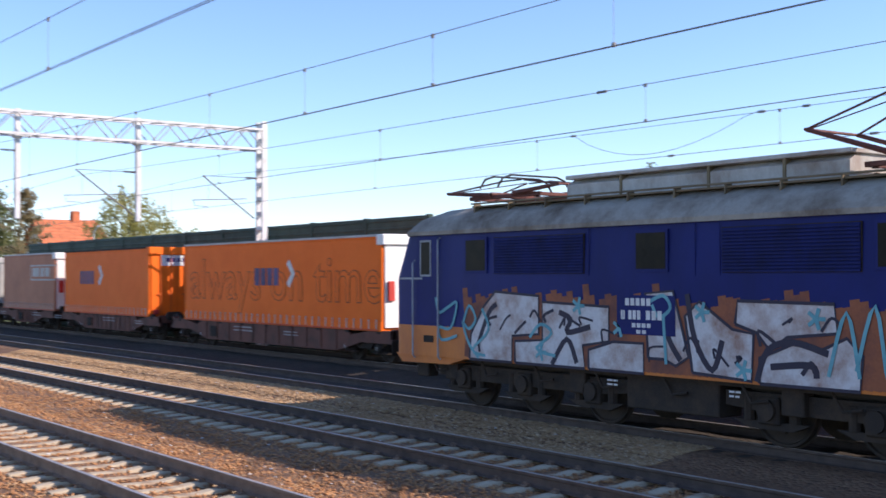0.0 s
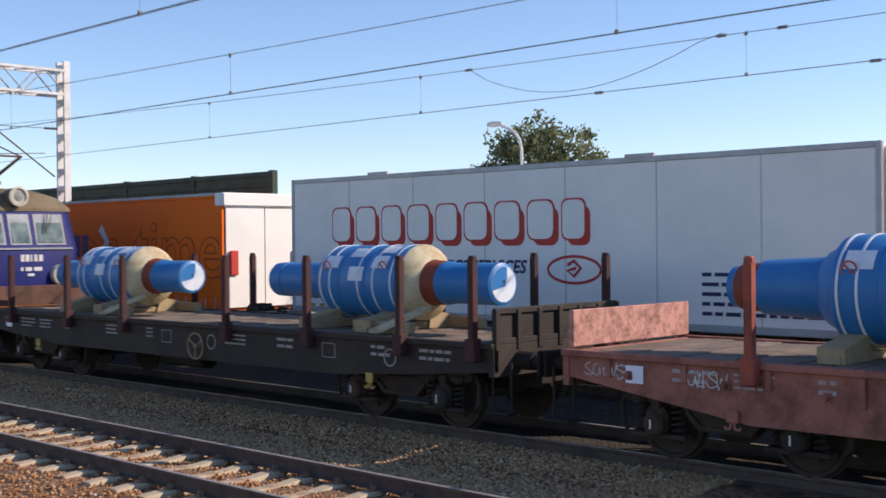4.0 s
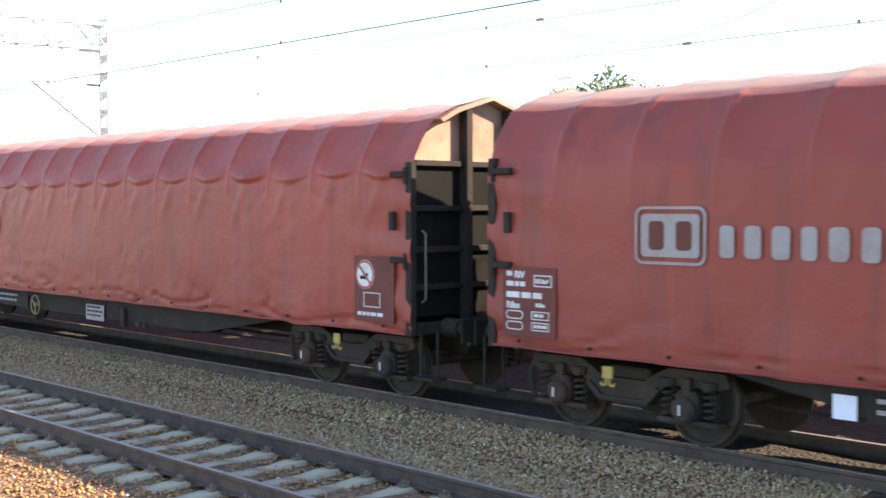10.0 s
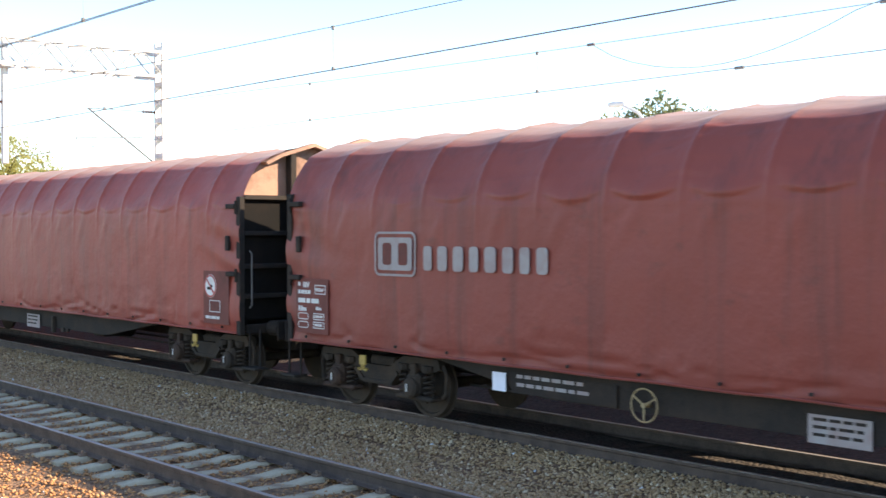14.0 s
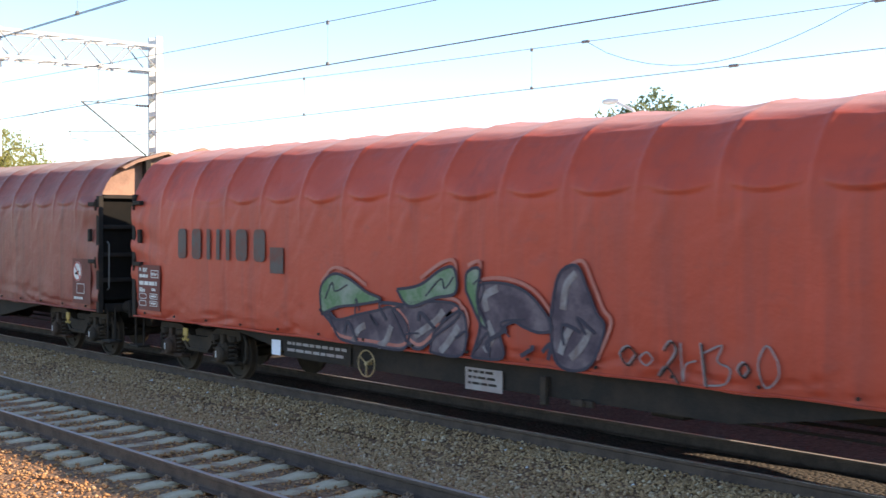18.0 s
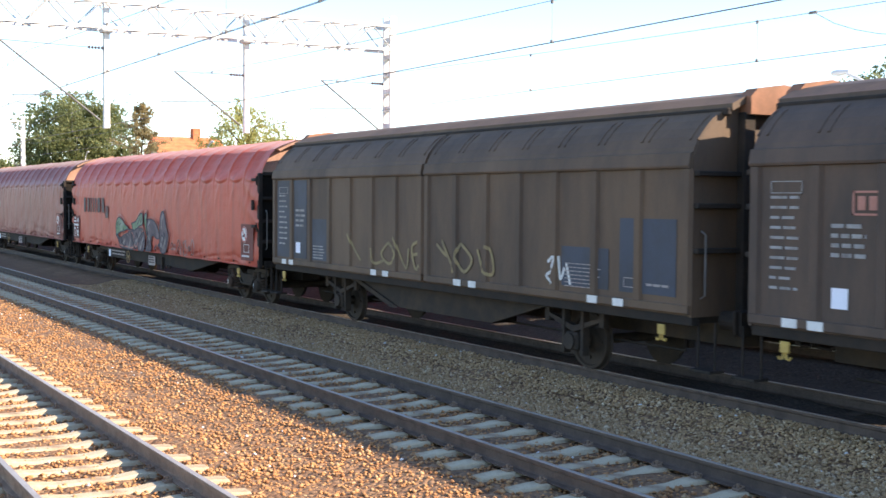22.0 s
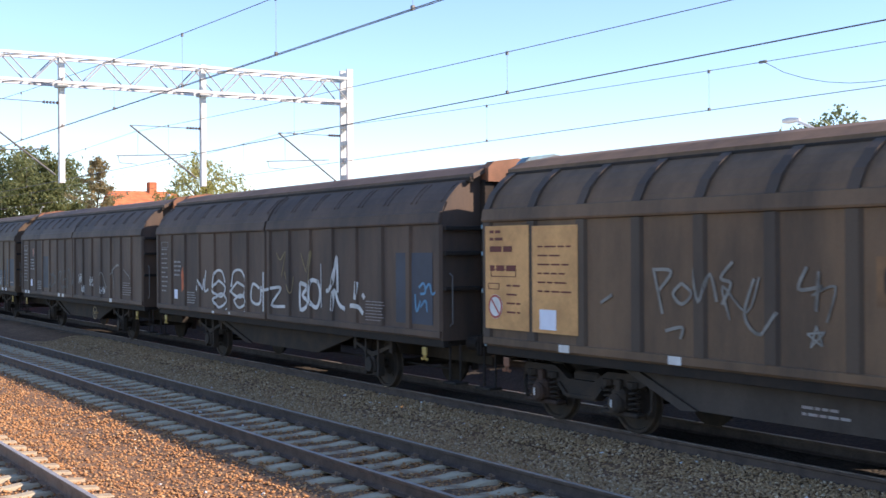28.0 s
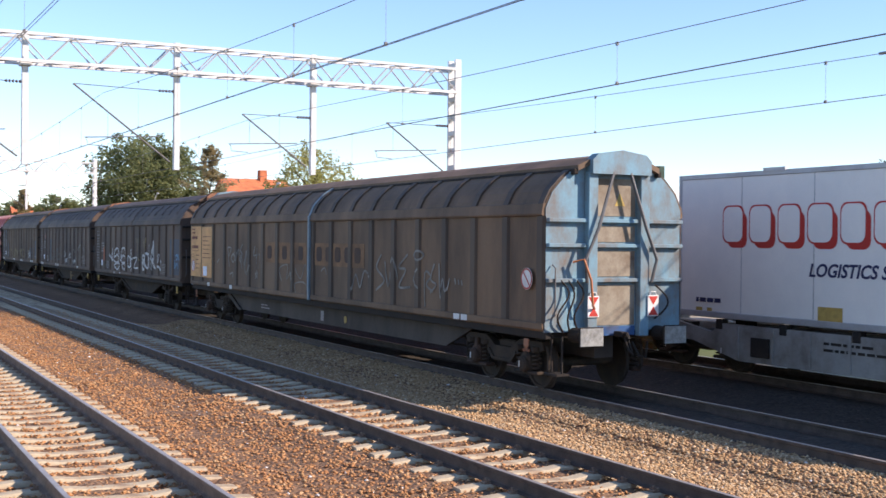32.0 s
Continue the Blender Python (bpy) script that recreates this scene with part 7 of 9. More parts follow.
def drum(s, lead, tail, label, big=False):
    """A rotor-like load lying along the wagon: fat wrapped drum, thinner shaft ends. s: middle of the drum."""
    R0 = 0.625 if big else 0.58
    d = on_train(thing("wrapped_rotor", label, "machine load", "blue wrapped rotors"), s, YC, 2.06 if big else 2.02)
    seg = [(-1.0, R0 - 0.10), (-0.95, R0 - 0.02), (-0.9, R0), (-0.4, R0), (-0.385, R0 - 0.01), (-0.37, R0), (0.2, R0), (0.215, R0 - 0.01), (0.23, R0), (0.96, R0 + 0.004), (0.99, R0 - 0.01)]
    part("drum", Build().lathe(seg, 40), DRUM_BLUE, d, "drum wrapped in bright blue sheeting", "sharp")
    cone = [(0.97, R0 + 0.012), (1.03, R0), (1.08, R0 - 0.06), (1.13, 0.49), (1.14, 0.40)] if big else [(0.97, R0 + 0.012), (1.03, R0 - 0.01), (1.09, R0 - 0.10), (1.19, 0.41), (1.22, 0.33)]
    part("end_board", Build().lathe(cone, 40), DRUM_CREAM, d, "cream conical end board", "sharp")
    straps = Build()
    for x in (-0.85, -0.62, 0.05, 0.4, 0.8):
        straps.lathe([(x - 0.016, R0 - 0.005), (x - 0.016, R0 + 0.01), (x + 0.016, R0 + 0.01), (x + 0.016, R0 - 0.005)], 40)
    part("strap", straps, DRUM_WHITE, d, "white strap")
    e0, e1 = -1.0 - lead, 1.55 + tail
    if big:
        part("neck", Build().lathe([(e0 + 0.42, 0.33), (-1.22, 0.37), (-1.16, 0.44), (-0.98, R0 - 0.09)], 30).lathe([(1.11, 0.47), (1.16, 0.475), (e1 - 0.62, 0.41), (e1 - 0.58, 0.35)], 30), DRUM_BLUE, d, smooth="sharp")
        part("ring", Build().lathe([(e1 - 0.64, 0.40), (e1 - 0.62, 0.42), (e1 - 0.60, 0.40), (e1 - 0.585, 0.29)], 30), DRUM_CREAM, d, "pale metal ring", "sharp")
        part("shaft", Build().lathe([(e0 + 0.1, 0.27), (e0 + 0.13, 0.285), (e0 + 0.44, 0.30)], 26).lathe([(e1 - 0.58, 0.29), (e1 - 0.27, 0.28)], 26), DRUM_RUST, d, "bare red-brown shaft", "sharp")
        part("wrapped_end", Build().lathe([(e0, 0.2), (e0, 0.25), (e0 + 0.12, 0.26)], 26).lathe([(e1 - 0.29, 0.26), (e1 - 0.27, 0.31), (e1 - 0.2, 0.32), (e1 - 0.17, 0.30), (e1 - 0.04, 0.31), (e1, 0.28)], 26), DRUM_BLUE, d, smooth="sharp")
    else:
        part("wrapped_end", Build().lathe([(e0, 0.25), (e0 + 0.02, 0.29), (e0 + 0.3, 0.30), (e0 + 0.31, 0.285), (-1.25, 0.30)], 28).lathe([(1.46, 0.32), (1.5, 0.335), (1.6, 0.32), (1.62, 0.305), (e1 - 0.02, 0.315), (e1, 0.28)], 28), DRUM_BLUE, d, smooth="sharp")
        part("shaft", Build().lathe([(-1.27, 0.315), (-1.25, 0.33), (-1.02, 0.335), (-0.99, 0.40)], 28).lathe([(1.2, 0.36), (1.24, 0.345), (1.48, 0.335)], 28), DRUM_RUST, d, "bare red-brown shaft", "sharp")
    sector = lambda r, a0, a1, n=14: [(r * math.cos(q), r * math.sin(q)) for q in (radians(a0 + (a1 - a0) * k / n) for k in range(n + 1))]
    part("end_disc", Build().prism(sector(0.265, 0, 345, 23), "x", e1 - 0.01, e1 + 0.010), DRUM_WHITE, d, "white end cap sheet")
    part("end_sheet", Build().prism(sector(0.258, 75, 200) + [(0.02, -0.03), (0.07, 0.10)], "x", e1 - 0.008, e1 + 0.013), DRUM_BLUE, d, "torn blue sheet over the end cap")
    part("bolt_hole", Build().cyl((e1 - 0.01, 0.0, 0.04), (e1 + 0.016, 0.0, 0.04), 0.022, 8), BLACK, d)
    lb = Build()
    for x, a in ((-0.62, 2.55), (0.0, 2.9), (0.5, 2.55), (-0.1, 2.2), (0.55, 2.05)):
        r = R0 + 0.007
        for k in range(3):
            t0, t1 = a + (k - 1.5) * 0.13, a + (k - 0.5) * 0.13
            p = [(r * math.cos(q), r * math.sin(q)) for q in (t0, t1)]
            lb.add([(x - 0.17, p[0][0], p[0][1]), (x + 0.17, p[0][0], p[0][1]), (x + 0.17, p[1][0], p[1][1]), (x - 0.17, p[1][0], p[1][1])], [(0, 1, 2, 3)])
    part("label_sheet", lb, DRUM_WHITE, d, "pale label sheets")
    mk = Build()
    for x, zz in ((-0.72, 0.24), (0.6, 0.24)):
        y = -math.sqrt((R0 + 0.012) ** 2 - zz ** 2) - 0.003
        mk.ribbon([(x + 0.09 * math.cos(a), zz + 0.09 * math.sin(a)) for a in (2 * math.pi * i / 16 for i in range(17))], 0.022, y)
        mk.ribbon([(x - 0.06, zz + 0.06), (x + 0.06, zz - 0.06)], 0.02, y)
    part("round_mark", mk, RING_RED, d)
    c = on_train(thing("timber_cradle", "raw pine timber cradle chocks on the wagon deck", "timber cradle", "timber cradles"), s)
    for x in (-0.75, 0.62):
        for yy in (-0.62, 0.62):
            part("chock", Build().prism([(-0.35 * (1 if yy < 0 else -1) + yy, 1.285), (yy + 0.35 * (1 if yy < 0 else -1), 1.285), (yy + 0.25 * (1 if yy < 0 else -1), 1.58), (yy + 0.0, 1.52), (yy - 0.35 * (1 if yy < 0 else -1), 1.46)], "x", x - 0.16, x + 0.16), TIMBER, c)
        part("beam", Build().box(x - 0.12, x + 0.12, -1.0, 1.0, 1.282, 1.38, 0.01), TIMBER, c)
    part("runner", Build().box(0.25, 1.5, -0.86, -0.72, 1.282, 1.46, 0.012), TIMBER, c)
    part("runner", Build().box(0.25, 1.5, 0.72, 0.86, 1.282, 1.46, 0.012), TIMBER, c)
    part("brace", Build().add([(0.9, -1.1, 1.3), (1.1, -1.1, 1.3), (1.55, -0.45, 1.62), (1.35, -0.45, 1.62), (0.9, -1.1, 1.35), (1.1, -1.1, 1.35), (1.55, -0.45, 1.68), (1.35, -0.45, 1.68)], [(0, 1, 2, 3), (4, 5, 6, 7), (0, 1, 5, 4), (1, 2, 6, 5), (2, 3, 7, 6), (3, 0, 4, 7)]), DRUM_CREAM, c)
    return d


# -- electric locomotive --
LOCO_BLUE = paint("deep_blue_loco_paint", (0.016, 0.022, 0.135), 0.5, 0, 0.06, (0.015, 0.018, 0.075), 0.35, 1.0, 20, 0.05, 0.5, 0.12)
LOUVRE_BLUE = paint("dark_blue_louvre", (0.013, 0.017, 0.095), 0.7, 0, 0.1, (0.012, 0.012, 0.03), 0.4, 2, 20, 0.05, spec=0.2)
LOCO_ORANGE = paint("orange_loco_band", (0.62, 0.19, 0.03), 0.45, 0, 0.06, (0.36, 0.11, 0.04), 0.35, 1.2, 20, 0.06, 0.5)
LOCO_ROOF = paint("weathered_grey_roof", (0.33, 0.30, 0.25), 0.8, 0, 0.15, (0.10, 0.065, 0.04), 0.55, 1.1, 20, 0.2, 1.0)
LOCO_HOOD = paint("pale_grey_rust_stained_hood", (0.52, 0.50, 0.45), 0.75, 0, 0.12, (0.20, 0.12, 0.07), 0.4, 1.3, 20, 0.15, 0.6)
LOCO_CABROOF = paint("rusty_cab_roof", (0.22, 0.17, 0.10), 0.8, 0.1, 0.15, (0.08, 0.06, 0.04), 0.4, 1.4, 20, 0.2)
PANTO = paint("rusty_red_pantograph_steel", (0.16, 0.06, 0.045), 0.7, 0.3, 0.2, (0.05, 0.035, 0.03), 0.4, 4, 30, 0.2)
CABFRAME = paint("dull_grey_cab_trim", (0.34, 0.36, 0.38), 0.6, 0, 0.08, (0.2, 0.18, 0.16), 0.3, 3, 30, 0.05)
LAMP_RIM = paint("cream_lamp_rim", (0.55, 0.52, 0.42), 0.5, 0, 0.08, (0.3, 0.25, 0.18), 0.3, 5, 30, 0.05)
RUST_DARK = paint("dark_rusty_flap", (0.15, 0.075, 0.05), 0.8, 0, 0.2, (0.05, 0.035, 0.03), 0.5, 2, 30, 0.25)
CABGLASS = paint("cab_window_glass", (0.08, 0.12, 0.12), 0.06, 0, 0.05, (0.25, 0.31, 0.30), 0.5, 2.2, 30, 0, spec=0.12)
DUSTGLASS = paint("dusty_brown_glass", (0.014, 0.013, 0.011), 0.3, 0, 0.2, (0.03, 0.025, 0.016), 0.5, 2.5, 30, 0, spec=0.06)
LENS = paint("lamp_lens", (0.26, 0.26, 0.24), 0.12, 0, 0.05, (0.2, 0.2, 0.2), 0.3, 8, 30, 0)
NAVY_INK = paint("dark_outline_spray", (0.035, 0.03, 0.05), 0.6, 0, 0.1, (0.06, 0.05, 0.06), 0.3, 3, 20, 0.03)
TEAL = paint("teal_spray", (0.17, 0.40, 0.44), 0.6, 0, 0.1, (0.06, 0.2, 0.24), 0.3, 3, 20, 0.03)
SILVER = paint("silver_spray", (0.60, 0.58, 0.57), 0.55, 0.0, 0.15, (0.30, 0.17, 0.12), 0.5, 2.4, 20, 0.03)
RUSTY_FADE = paint("orange_rust_fade_spray", (0.30, 0.10, 0.045), 0.65, 0, 0.2, (0.10, 0.05, 0.05), 0.5, 1.3, 20, 0.03)


def rounded_plan(half, wide, r, rake=0.0):
    """Plan outline of the body, corners rounded."""
    out = []
    for sx, sy, a0 in ((1, -1, -90), (1, 1, 0), (-1, 1, 90), (-1, -1, 180)):
        for k in range(6):
            a = radians(a0 + k * 18)
            out.append((sx * (half - rake - r) + r * math.cos(a), sy * (wide - r) + r * math.sin(a)))
    return out


def loft(rings):
    b = Build()
    n = len(rings[0])
    b.v = [p for r in rings for p in r]
    b.f = [(i * n + k, i * n + (k + 1) % n, (i + 1) * n + (k + 1) % n, (i + 1) * n + k) for i in range(len(rings) - 1) for k in range(n)]
    b.f += [tuple(range(n))[::-1], tuple(range((len(rings) - 1) * n, len(rings) * n))]
    return b


def pantograph(parent, x, up):
    z0 = 4.12
    b = Build()
    for y in (-0.55, 0.55):
        b.box(x - 1.1, x + 1.1, y - 0.04, y + 0.04, z0 + 0.06, z0 + 0.14, 0.01)
    for xx in (-1.05, 0, 1.05):
        b.box(x + xx - 0.04, x + xx + 0.04, -0.6, 0.6, z0 + 0.06, z0 + 0.13, 0.01)
    base = part("pantograph_frame", b, PANTO, parent, "rusty red pantograph base")
    ins = Build()
    for xx in (-0.95, 0.95):
        for yy in (-0.5, 0.5):
            insulator(ins, (x + xx, yy, z0 - 0.16), (x + xx, yy, z0 + 0.08), 0.08)
    part("insulator", ins, INSUL, base)
    top = 5.42 if up else z0 + 0.42
    knee = 4.82 if up else z0 + 0.24
    out = 2.05 if up else 1.75
    b = Build()
    for e in (-1, 1):
        for y in (-0.62, 0.62):
            b.cyl((x + e * 0.35, y, z0 + 0.14), (x + e * out, y * 1.05, knee), 0.05, 7, 0.035)
            b.cyl((x + e * out, y * 1.05, knee), (x + e * 0.35, y * 0.55, top), 0.018, 6)
        b.cyl((x + e * out, -0.68, knee), (x + e * out, 0.68, knee), 0.025, 6)
        b.cyl((x + e * out, -0.6, knee), (x + e * 0.35, 0.3, top), 0.011, 5)
    b.cyl((x - 0.35, -0.62, z0 + 0.16), (x - 0.35, 0.62, z0 + 0.16), 0.04, 7)
    b.cyl((x + 0.35, -0.62, z0 + 0.16), (x + 0.35, 0.62, z0 + 0.16), 0.04, 7)
    part("pantograph_arm", b, PANTO, base, "dark red pantograph arms")
    h = Build()
    for xx in (-0.28, 0.28):
        h.tube([(x + xx, -0.95, top - 0.16), (x + xx, -0.82, top + 0.02), (x + xx, -0.6, top + 0.09), (x + xx, 0.6, top + 0.09), (x + xx, 0.82, top + 0.02), (x + xx, 0.95, top - 0.16)], 0.022, 6)
    for y in (-0.4, 0.4):
        h.cyl((x - 0.35, y, top), (x + 0.35, y, top), 0.016, 6)
    part("collector_head", h, BLACK, base)


def locomotive(s0, s1):
    half, wide = (s1 - s0) / 2, 1.5
    w = on_train(thing("electric_locomotive", "blue and orange electric locomotive covered in graffiti, one pantograph raised", "locomotive"), (s0 + s1) / 2)
    ring = lambda z, h=half, y=wide, r=0.32: [(a, b_, z) for a, b_ in rounded_plan(h, y, r)]
    part("lower_body", loft([ring(1.0, half, 1.495), ring(1.62, half, 1.5)]), LOCO_ORANGE, w, "orange lower band", "sharp")
    part("body", loft([ring(1.62), ring(2.58), ring(2.62, half - 0.02), ring(3.46, half - 0.30, 1.47, 0.42)]), LOCO_BLUE, w, "deep blue body shell", "sharp")
    for e in (-1, 1):
        b = Build().prism([(e * (half - 2.6), 1.02), (e * (half - 1.9), 0.86), (e * (half - 0.3), 0.84), (e * (half - 0.08), 1.02)], "y", -1.46, 1.46)
        part("apron", b, LOCO_ORANGE, w)
        part("buffer_beam", Build().box(min(e * (half - 0.05), e * (half + 0.12)), max(e * (half - 0.05), e * (half + 0.12)), -1.3, 1.3, 0.88, 1.25, 0.02), BLACK, w)
        buffers(w, e * (half + 0.08), e, 1.06)
        # cab front
        for y, r in ((-0.92, 0.2), (0.92, 0.2)):
            lamp = part("headlight", Build().lathe([(half - 0.02, r + 0.05), (half + 0.12, r + 0.025), (half + 0.13, r - 0.005), (half + 0.08, r - 0.02)], 22, (0, y, 1.95)) if e == 1 else Build().lathe([(-half + 0.02, r + 0.05), (-half - 0.12, r + 0.025), (-half - 0.13, r - 0.005), (-half - 0.08, r - 0.02)], 22, (0, y, 1.95)), LAMP_RIM, w, "round headlight with cream rim")
            part("lens", Build().lathe([(e * (half + 0.07), r - 0.015), (e * (half + 0.10), 0.02)], 18, (0, y, 1.95)), LENS, lamp)
        top = part("headlight", Build().lathe([(e * (half - 0.95), 0.10), (e * (half - 0.5), 0.20), (e * (half - 0.2), 0.22), (e * (half - 0.19), 0.16)], 22, (0, 0, 3.80)), LOCO_CABROOF, w, "large roof headlight in a dark housing")
        part("lamp_ring", Build().lathe([(e * (half - 0.2), 0.225), (e * (half - 0.14), 0.235), (e * (half - 0.13), 0.185), (e * (half - 0.17), 0.17)], 22, (0, 0, 3.80)), LAMP_RIM, top, "cream lamp ring")
        part("lens", Build().lathe([(e * (half - 0.18), 0.18), (e * (half - 0.15), 0.02)], 18, (0, 0, 3.80)), LENS, top)
        for y0, y1 in ((-1.06, -0.42), (-0.21, 0.21), (0.42, 1.06)):
            zb, zt = 2.72, 3.34
            xb, xt = e * (half - 0.045), e * (half - 0.268)
            fr = Build().add([(xb + e * 0.012, y0 - 0.05, zb - 0.05), (xb + e * 0.012, y1 + 0.05, zb - 0.05), (xt + e * 0.012, y1 + 0.05, zt + 0.05), (xt + e * 0.012, y0 - 0.05, zt + 0.05),
                              (xb - e * 0.05, y0 - 0.05, zb - 0.05), (xb - e * 0.05, y1 + 0.05, zb - 0.05), (xt - e * 0.05, y1 + 0.05, zt + 0.05), (xt - e * 0.05, y0 - 0.05, zt + 0.05)], [(0, 1, 2, 3), (4, 5, 6, 7), (0, 1, 5, 4), (1, 2, 6, 5), (2, 3, 7, 6), (3, 0, 4, 7)])
            f = part("cab_window", fr, CABFRAME, w, "cab window with pale frame")
            part("pane", Build().add([(xb + e * 0.02, y0, zb), (xb + e * 0.02, y1, zb), (xt + e * 0.02, y1, zt), (xt + e * 0.02, y0, zt), (xb - e * 0.02, y0, zb), (xb - e * 0.02, y1, zb), (xt - e * 0.02, y1, zt), (xt - e * 0.02, y0, zt)], [(0, 1, 2, 3), (4, 5, 6, 7), (0, 1, 5, 4), (1, 2, 6, 5), (2, 3, 7, 6), (3, 0, 4, 7)]), CABGLASS, f)
        wp = Build()
        for y in (-0.72, 0.72):
            wp.tube([(e * (half - 0.2), y, 3.42), (e * (half - 0.1), y - 0.06, 3.2), (e * (half - 0.05), y - 0.14, 2.95)], 0.012, 5)
            wp.tube([(e * (half - 0.12), y + 0.08, 3.4), (e * (half - 0.08), y, 3.2), (e * (half - 0.04), y - 0.1, 3.0)], 0.01, 5)
        part("wiper", wp, BLACK, w)
        fx = e * (half + 0.012)
        num = Build()
        for y, zz, wd, hh in ((-0.05, 2.28, 0.09, 0.16), (0.07, 2.28, 0.09, 0.16), (0.19, 2.28, 0.04, 0.16), (0.28, 2.28, 0.08, 0.16), (0.40, 2.28, 0.09, 0.16), (-0.05, 2.06, 0.06, 0.09), (0.06, 2.06, 0.16, 0.09), (0.27, 2.06, 0.2, 0.09), (0.12, 1.94, 0.16, 0.06)):
            num.box(min(fx, fx - e * 0.01), max(fx, fx - e * 0.01), y, y + wd, zz, zz + hh)
        part("number_bar", num, WHITE, w)
        hr = Build()
        for x in (half - 1.7, half - 0.82):
            hr.tube([(e * x, -1.5, 0.95), (e * x, -1.56, 1.0), (e * x, -1.56, 2.9 if x > half - 1 else 3.35), (e * x, -1.5, 2.95 if x > half - 1 else 3.4)], 0.018, 6)
        part("handrail", hr, CABFRAME, w, "steel handrail")
        d = part("cab_door", Build().plate(e * (half - 1.26) - 0.36, e * (half - 1.26) + 0.36, 1.66, 3.42, -1.5, 0.012), LOCO_BLUE, w)
        dw = part("door_window", Build().plate(e * (half - 1.22) - 0.19, e * (half - 1.22) + 0.19, 2.62, 3.36, -1.512, 0.01), CABFRAME, d)
        part("pane", Build().plate(e * (half - 1.22) - 0.15, e * (half - 1.22) + 0.15, 2.66, 3.32, -1.522, 0.004), DUSTGLASS, dw)
        # flat black plate whose colour stands for the shade in a recess
        part("step_recess", Build().plate(e * (half - 1.3) - 0.17, e * (half - 1.3) + 0.17, 1.28, 1.42, -1.5, 0.006), BLACK, w)
        part("front_rail", Build().box(min(e * half, e * (half + 0.03)), max(e * half, e * (half + 0.03)), -1.25, 1.25, 2.56, 2.6).box(e * (half - 0.7) - 0.4, e * (half - 0.7) + 0.4, -1.52, -1.5, 2.56, 2.6), CABFRAME, w)
    # roof
    rr = [[(a, b_, 3.46) for a, b_ in rounded_plan(half - 0.28, 1.53, 0.45)], [(a, b_, 3.54) for a, b_ in rounded_plan(half - 0.28, 1.53, 0.45)],
          [(a, b_, 3.80) for a, b_ in rounded_plan(half - 0.5, 1.32, 0.5)], [(a, b_, 3.98) for a, b_ in rounded_plan(half - 1.0, 0.98, 0.5)], [(a, b_, 4.04) for a, b_ in rounded_plan(half - 1.5, 0.6, 0.4)]]
    for x0, x1, mat in ((-half, half - 3.3, LOCO_ROOF), (half - 3.3, half, LOCO_CABROOF)):
        cut = [[(min(max(a, x0), x1), b_, z) for a, b_, z in q] for q in rr]
        part("roof" if mat is LOCO_ROOF else "cab_roof", loft(cut), mat, w, "weathered grey curved roof" if mat is LOCO_ROOF else "rust-brown cab roof", "sharp")
    hood = Build().prism([(-0.75, 4.0), (-0.75, 4.30), (-0.5, 4.44), (0.5, 4.44), (0.75, 4.30), (0.75, 4.0)], "x", -3.0, 3.05)
    hood.box(-3.0, 3.1, -0.8, 0.8, 4.40, 4.47, 0.01)
    part("equipment_hood", hood, LOCO_HOOD, w, "long grey roof equipment hood")
    sm = Build()
    for x in (-1.6, 0.4, 1.9):
        sm.box(x - 0.03, x + 0.03, -0.77, 0.77, 4.0, 4.46, 0.008)
    part("hood_seam", sm, LOCO_CABROOF, w)
    wk = Build().box(-5.4, 5.4, -1.12, -0.88, 3.99, 4.02)
    wk.cyl((-5.4, -1.14, 4.06), (5.4, -1.14, 4.06), 0.018, 6)
    for i in range(11):
        wk.box(-5.3 + i * 1.06, -5.27 + i * 1.06, -1.16, -1.0, 3.85, 4.06)
    part("roof_walkway", wk, LOCO_CABROOF, w)
    pantograph(w, half - 3.4, True)
    pantograph(w, -half + 2.6, False)
    # side windows and louvres
    for a, c in ((-5.15, -4.45), (-0.55, 0.2), (3.95, 4.68)):
        f = part("side_window", Build().plate(a, c, 2.68, 3.37, -1.487, 0.03), LOCO_BLUE, w)
        part("pane", Build().plate(a + 0.05, c - 0.05, 2.73, 3.32, -1.517, 0.004), DUSTGLASS, f)
    for a, c in ((-4.25, -1.75), (1.3, 3.75)):
        lv = part("louvre", Build().plate(a, c, 2.66, 3.36, -1.482, 0.02), BLACK, w)
        sl = Build()
        for i in range(13):
            z = 2.68 + i * 0.052
            sl.prism([(-1.505, z), (-1.53, z - 0.012), (-1.53, z + 0.006), (-1.505, z + 0.04)], "x", a + 0.02, c - 0.02)
        part("slat", sl, LOUVRE_BLUE, lv)
    pn = Build()
    for x in (-1.65, 0.75, 1.25):
        pn.plate(x, x + 0.015, 2.62, 3.44, -1.497, 0.012)
    part("panel_seam", pn, LOCO_BLUE, w)
    # graffiti
    y = -1.503
    fd = Build()
    rng = random.Random(8)
    for i in range(70):
        x = -5.1 + i * 0.137
        fd.ribbon([(x, 1.05), (x + 0.05, 1.5), (x - 0.05, 2.08 + 0.2 * rng.random() + 0.3 * rng.random() ** 3)], 0.16, y - 0.0004 * (i % 4), 0.0015)
    part("graffiti_fade", fd, RUSTY_FADE, w, "rust-brown sprayed background")
    sv, ol, ink = Build(), Build(), Build()
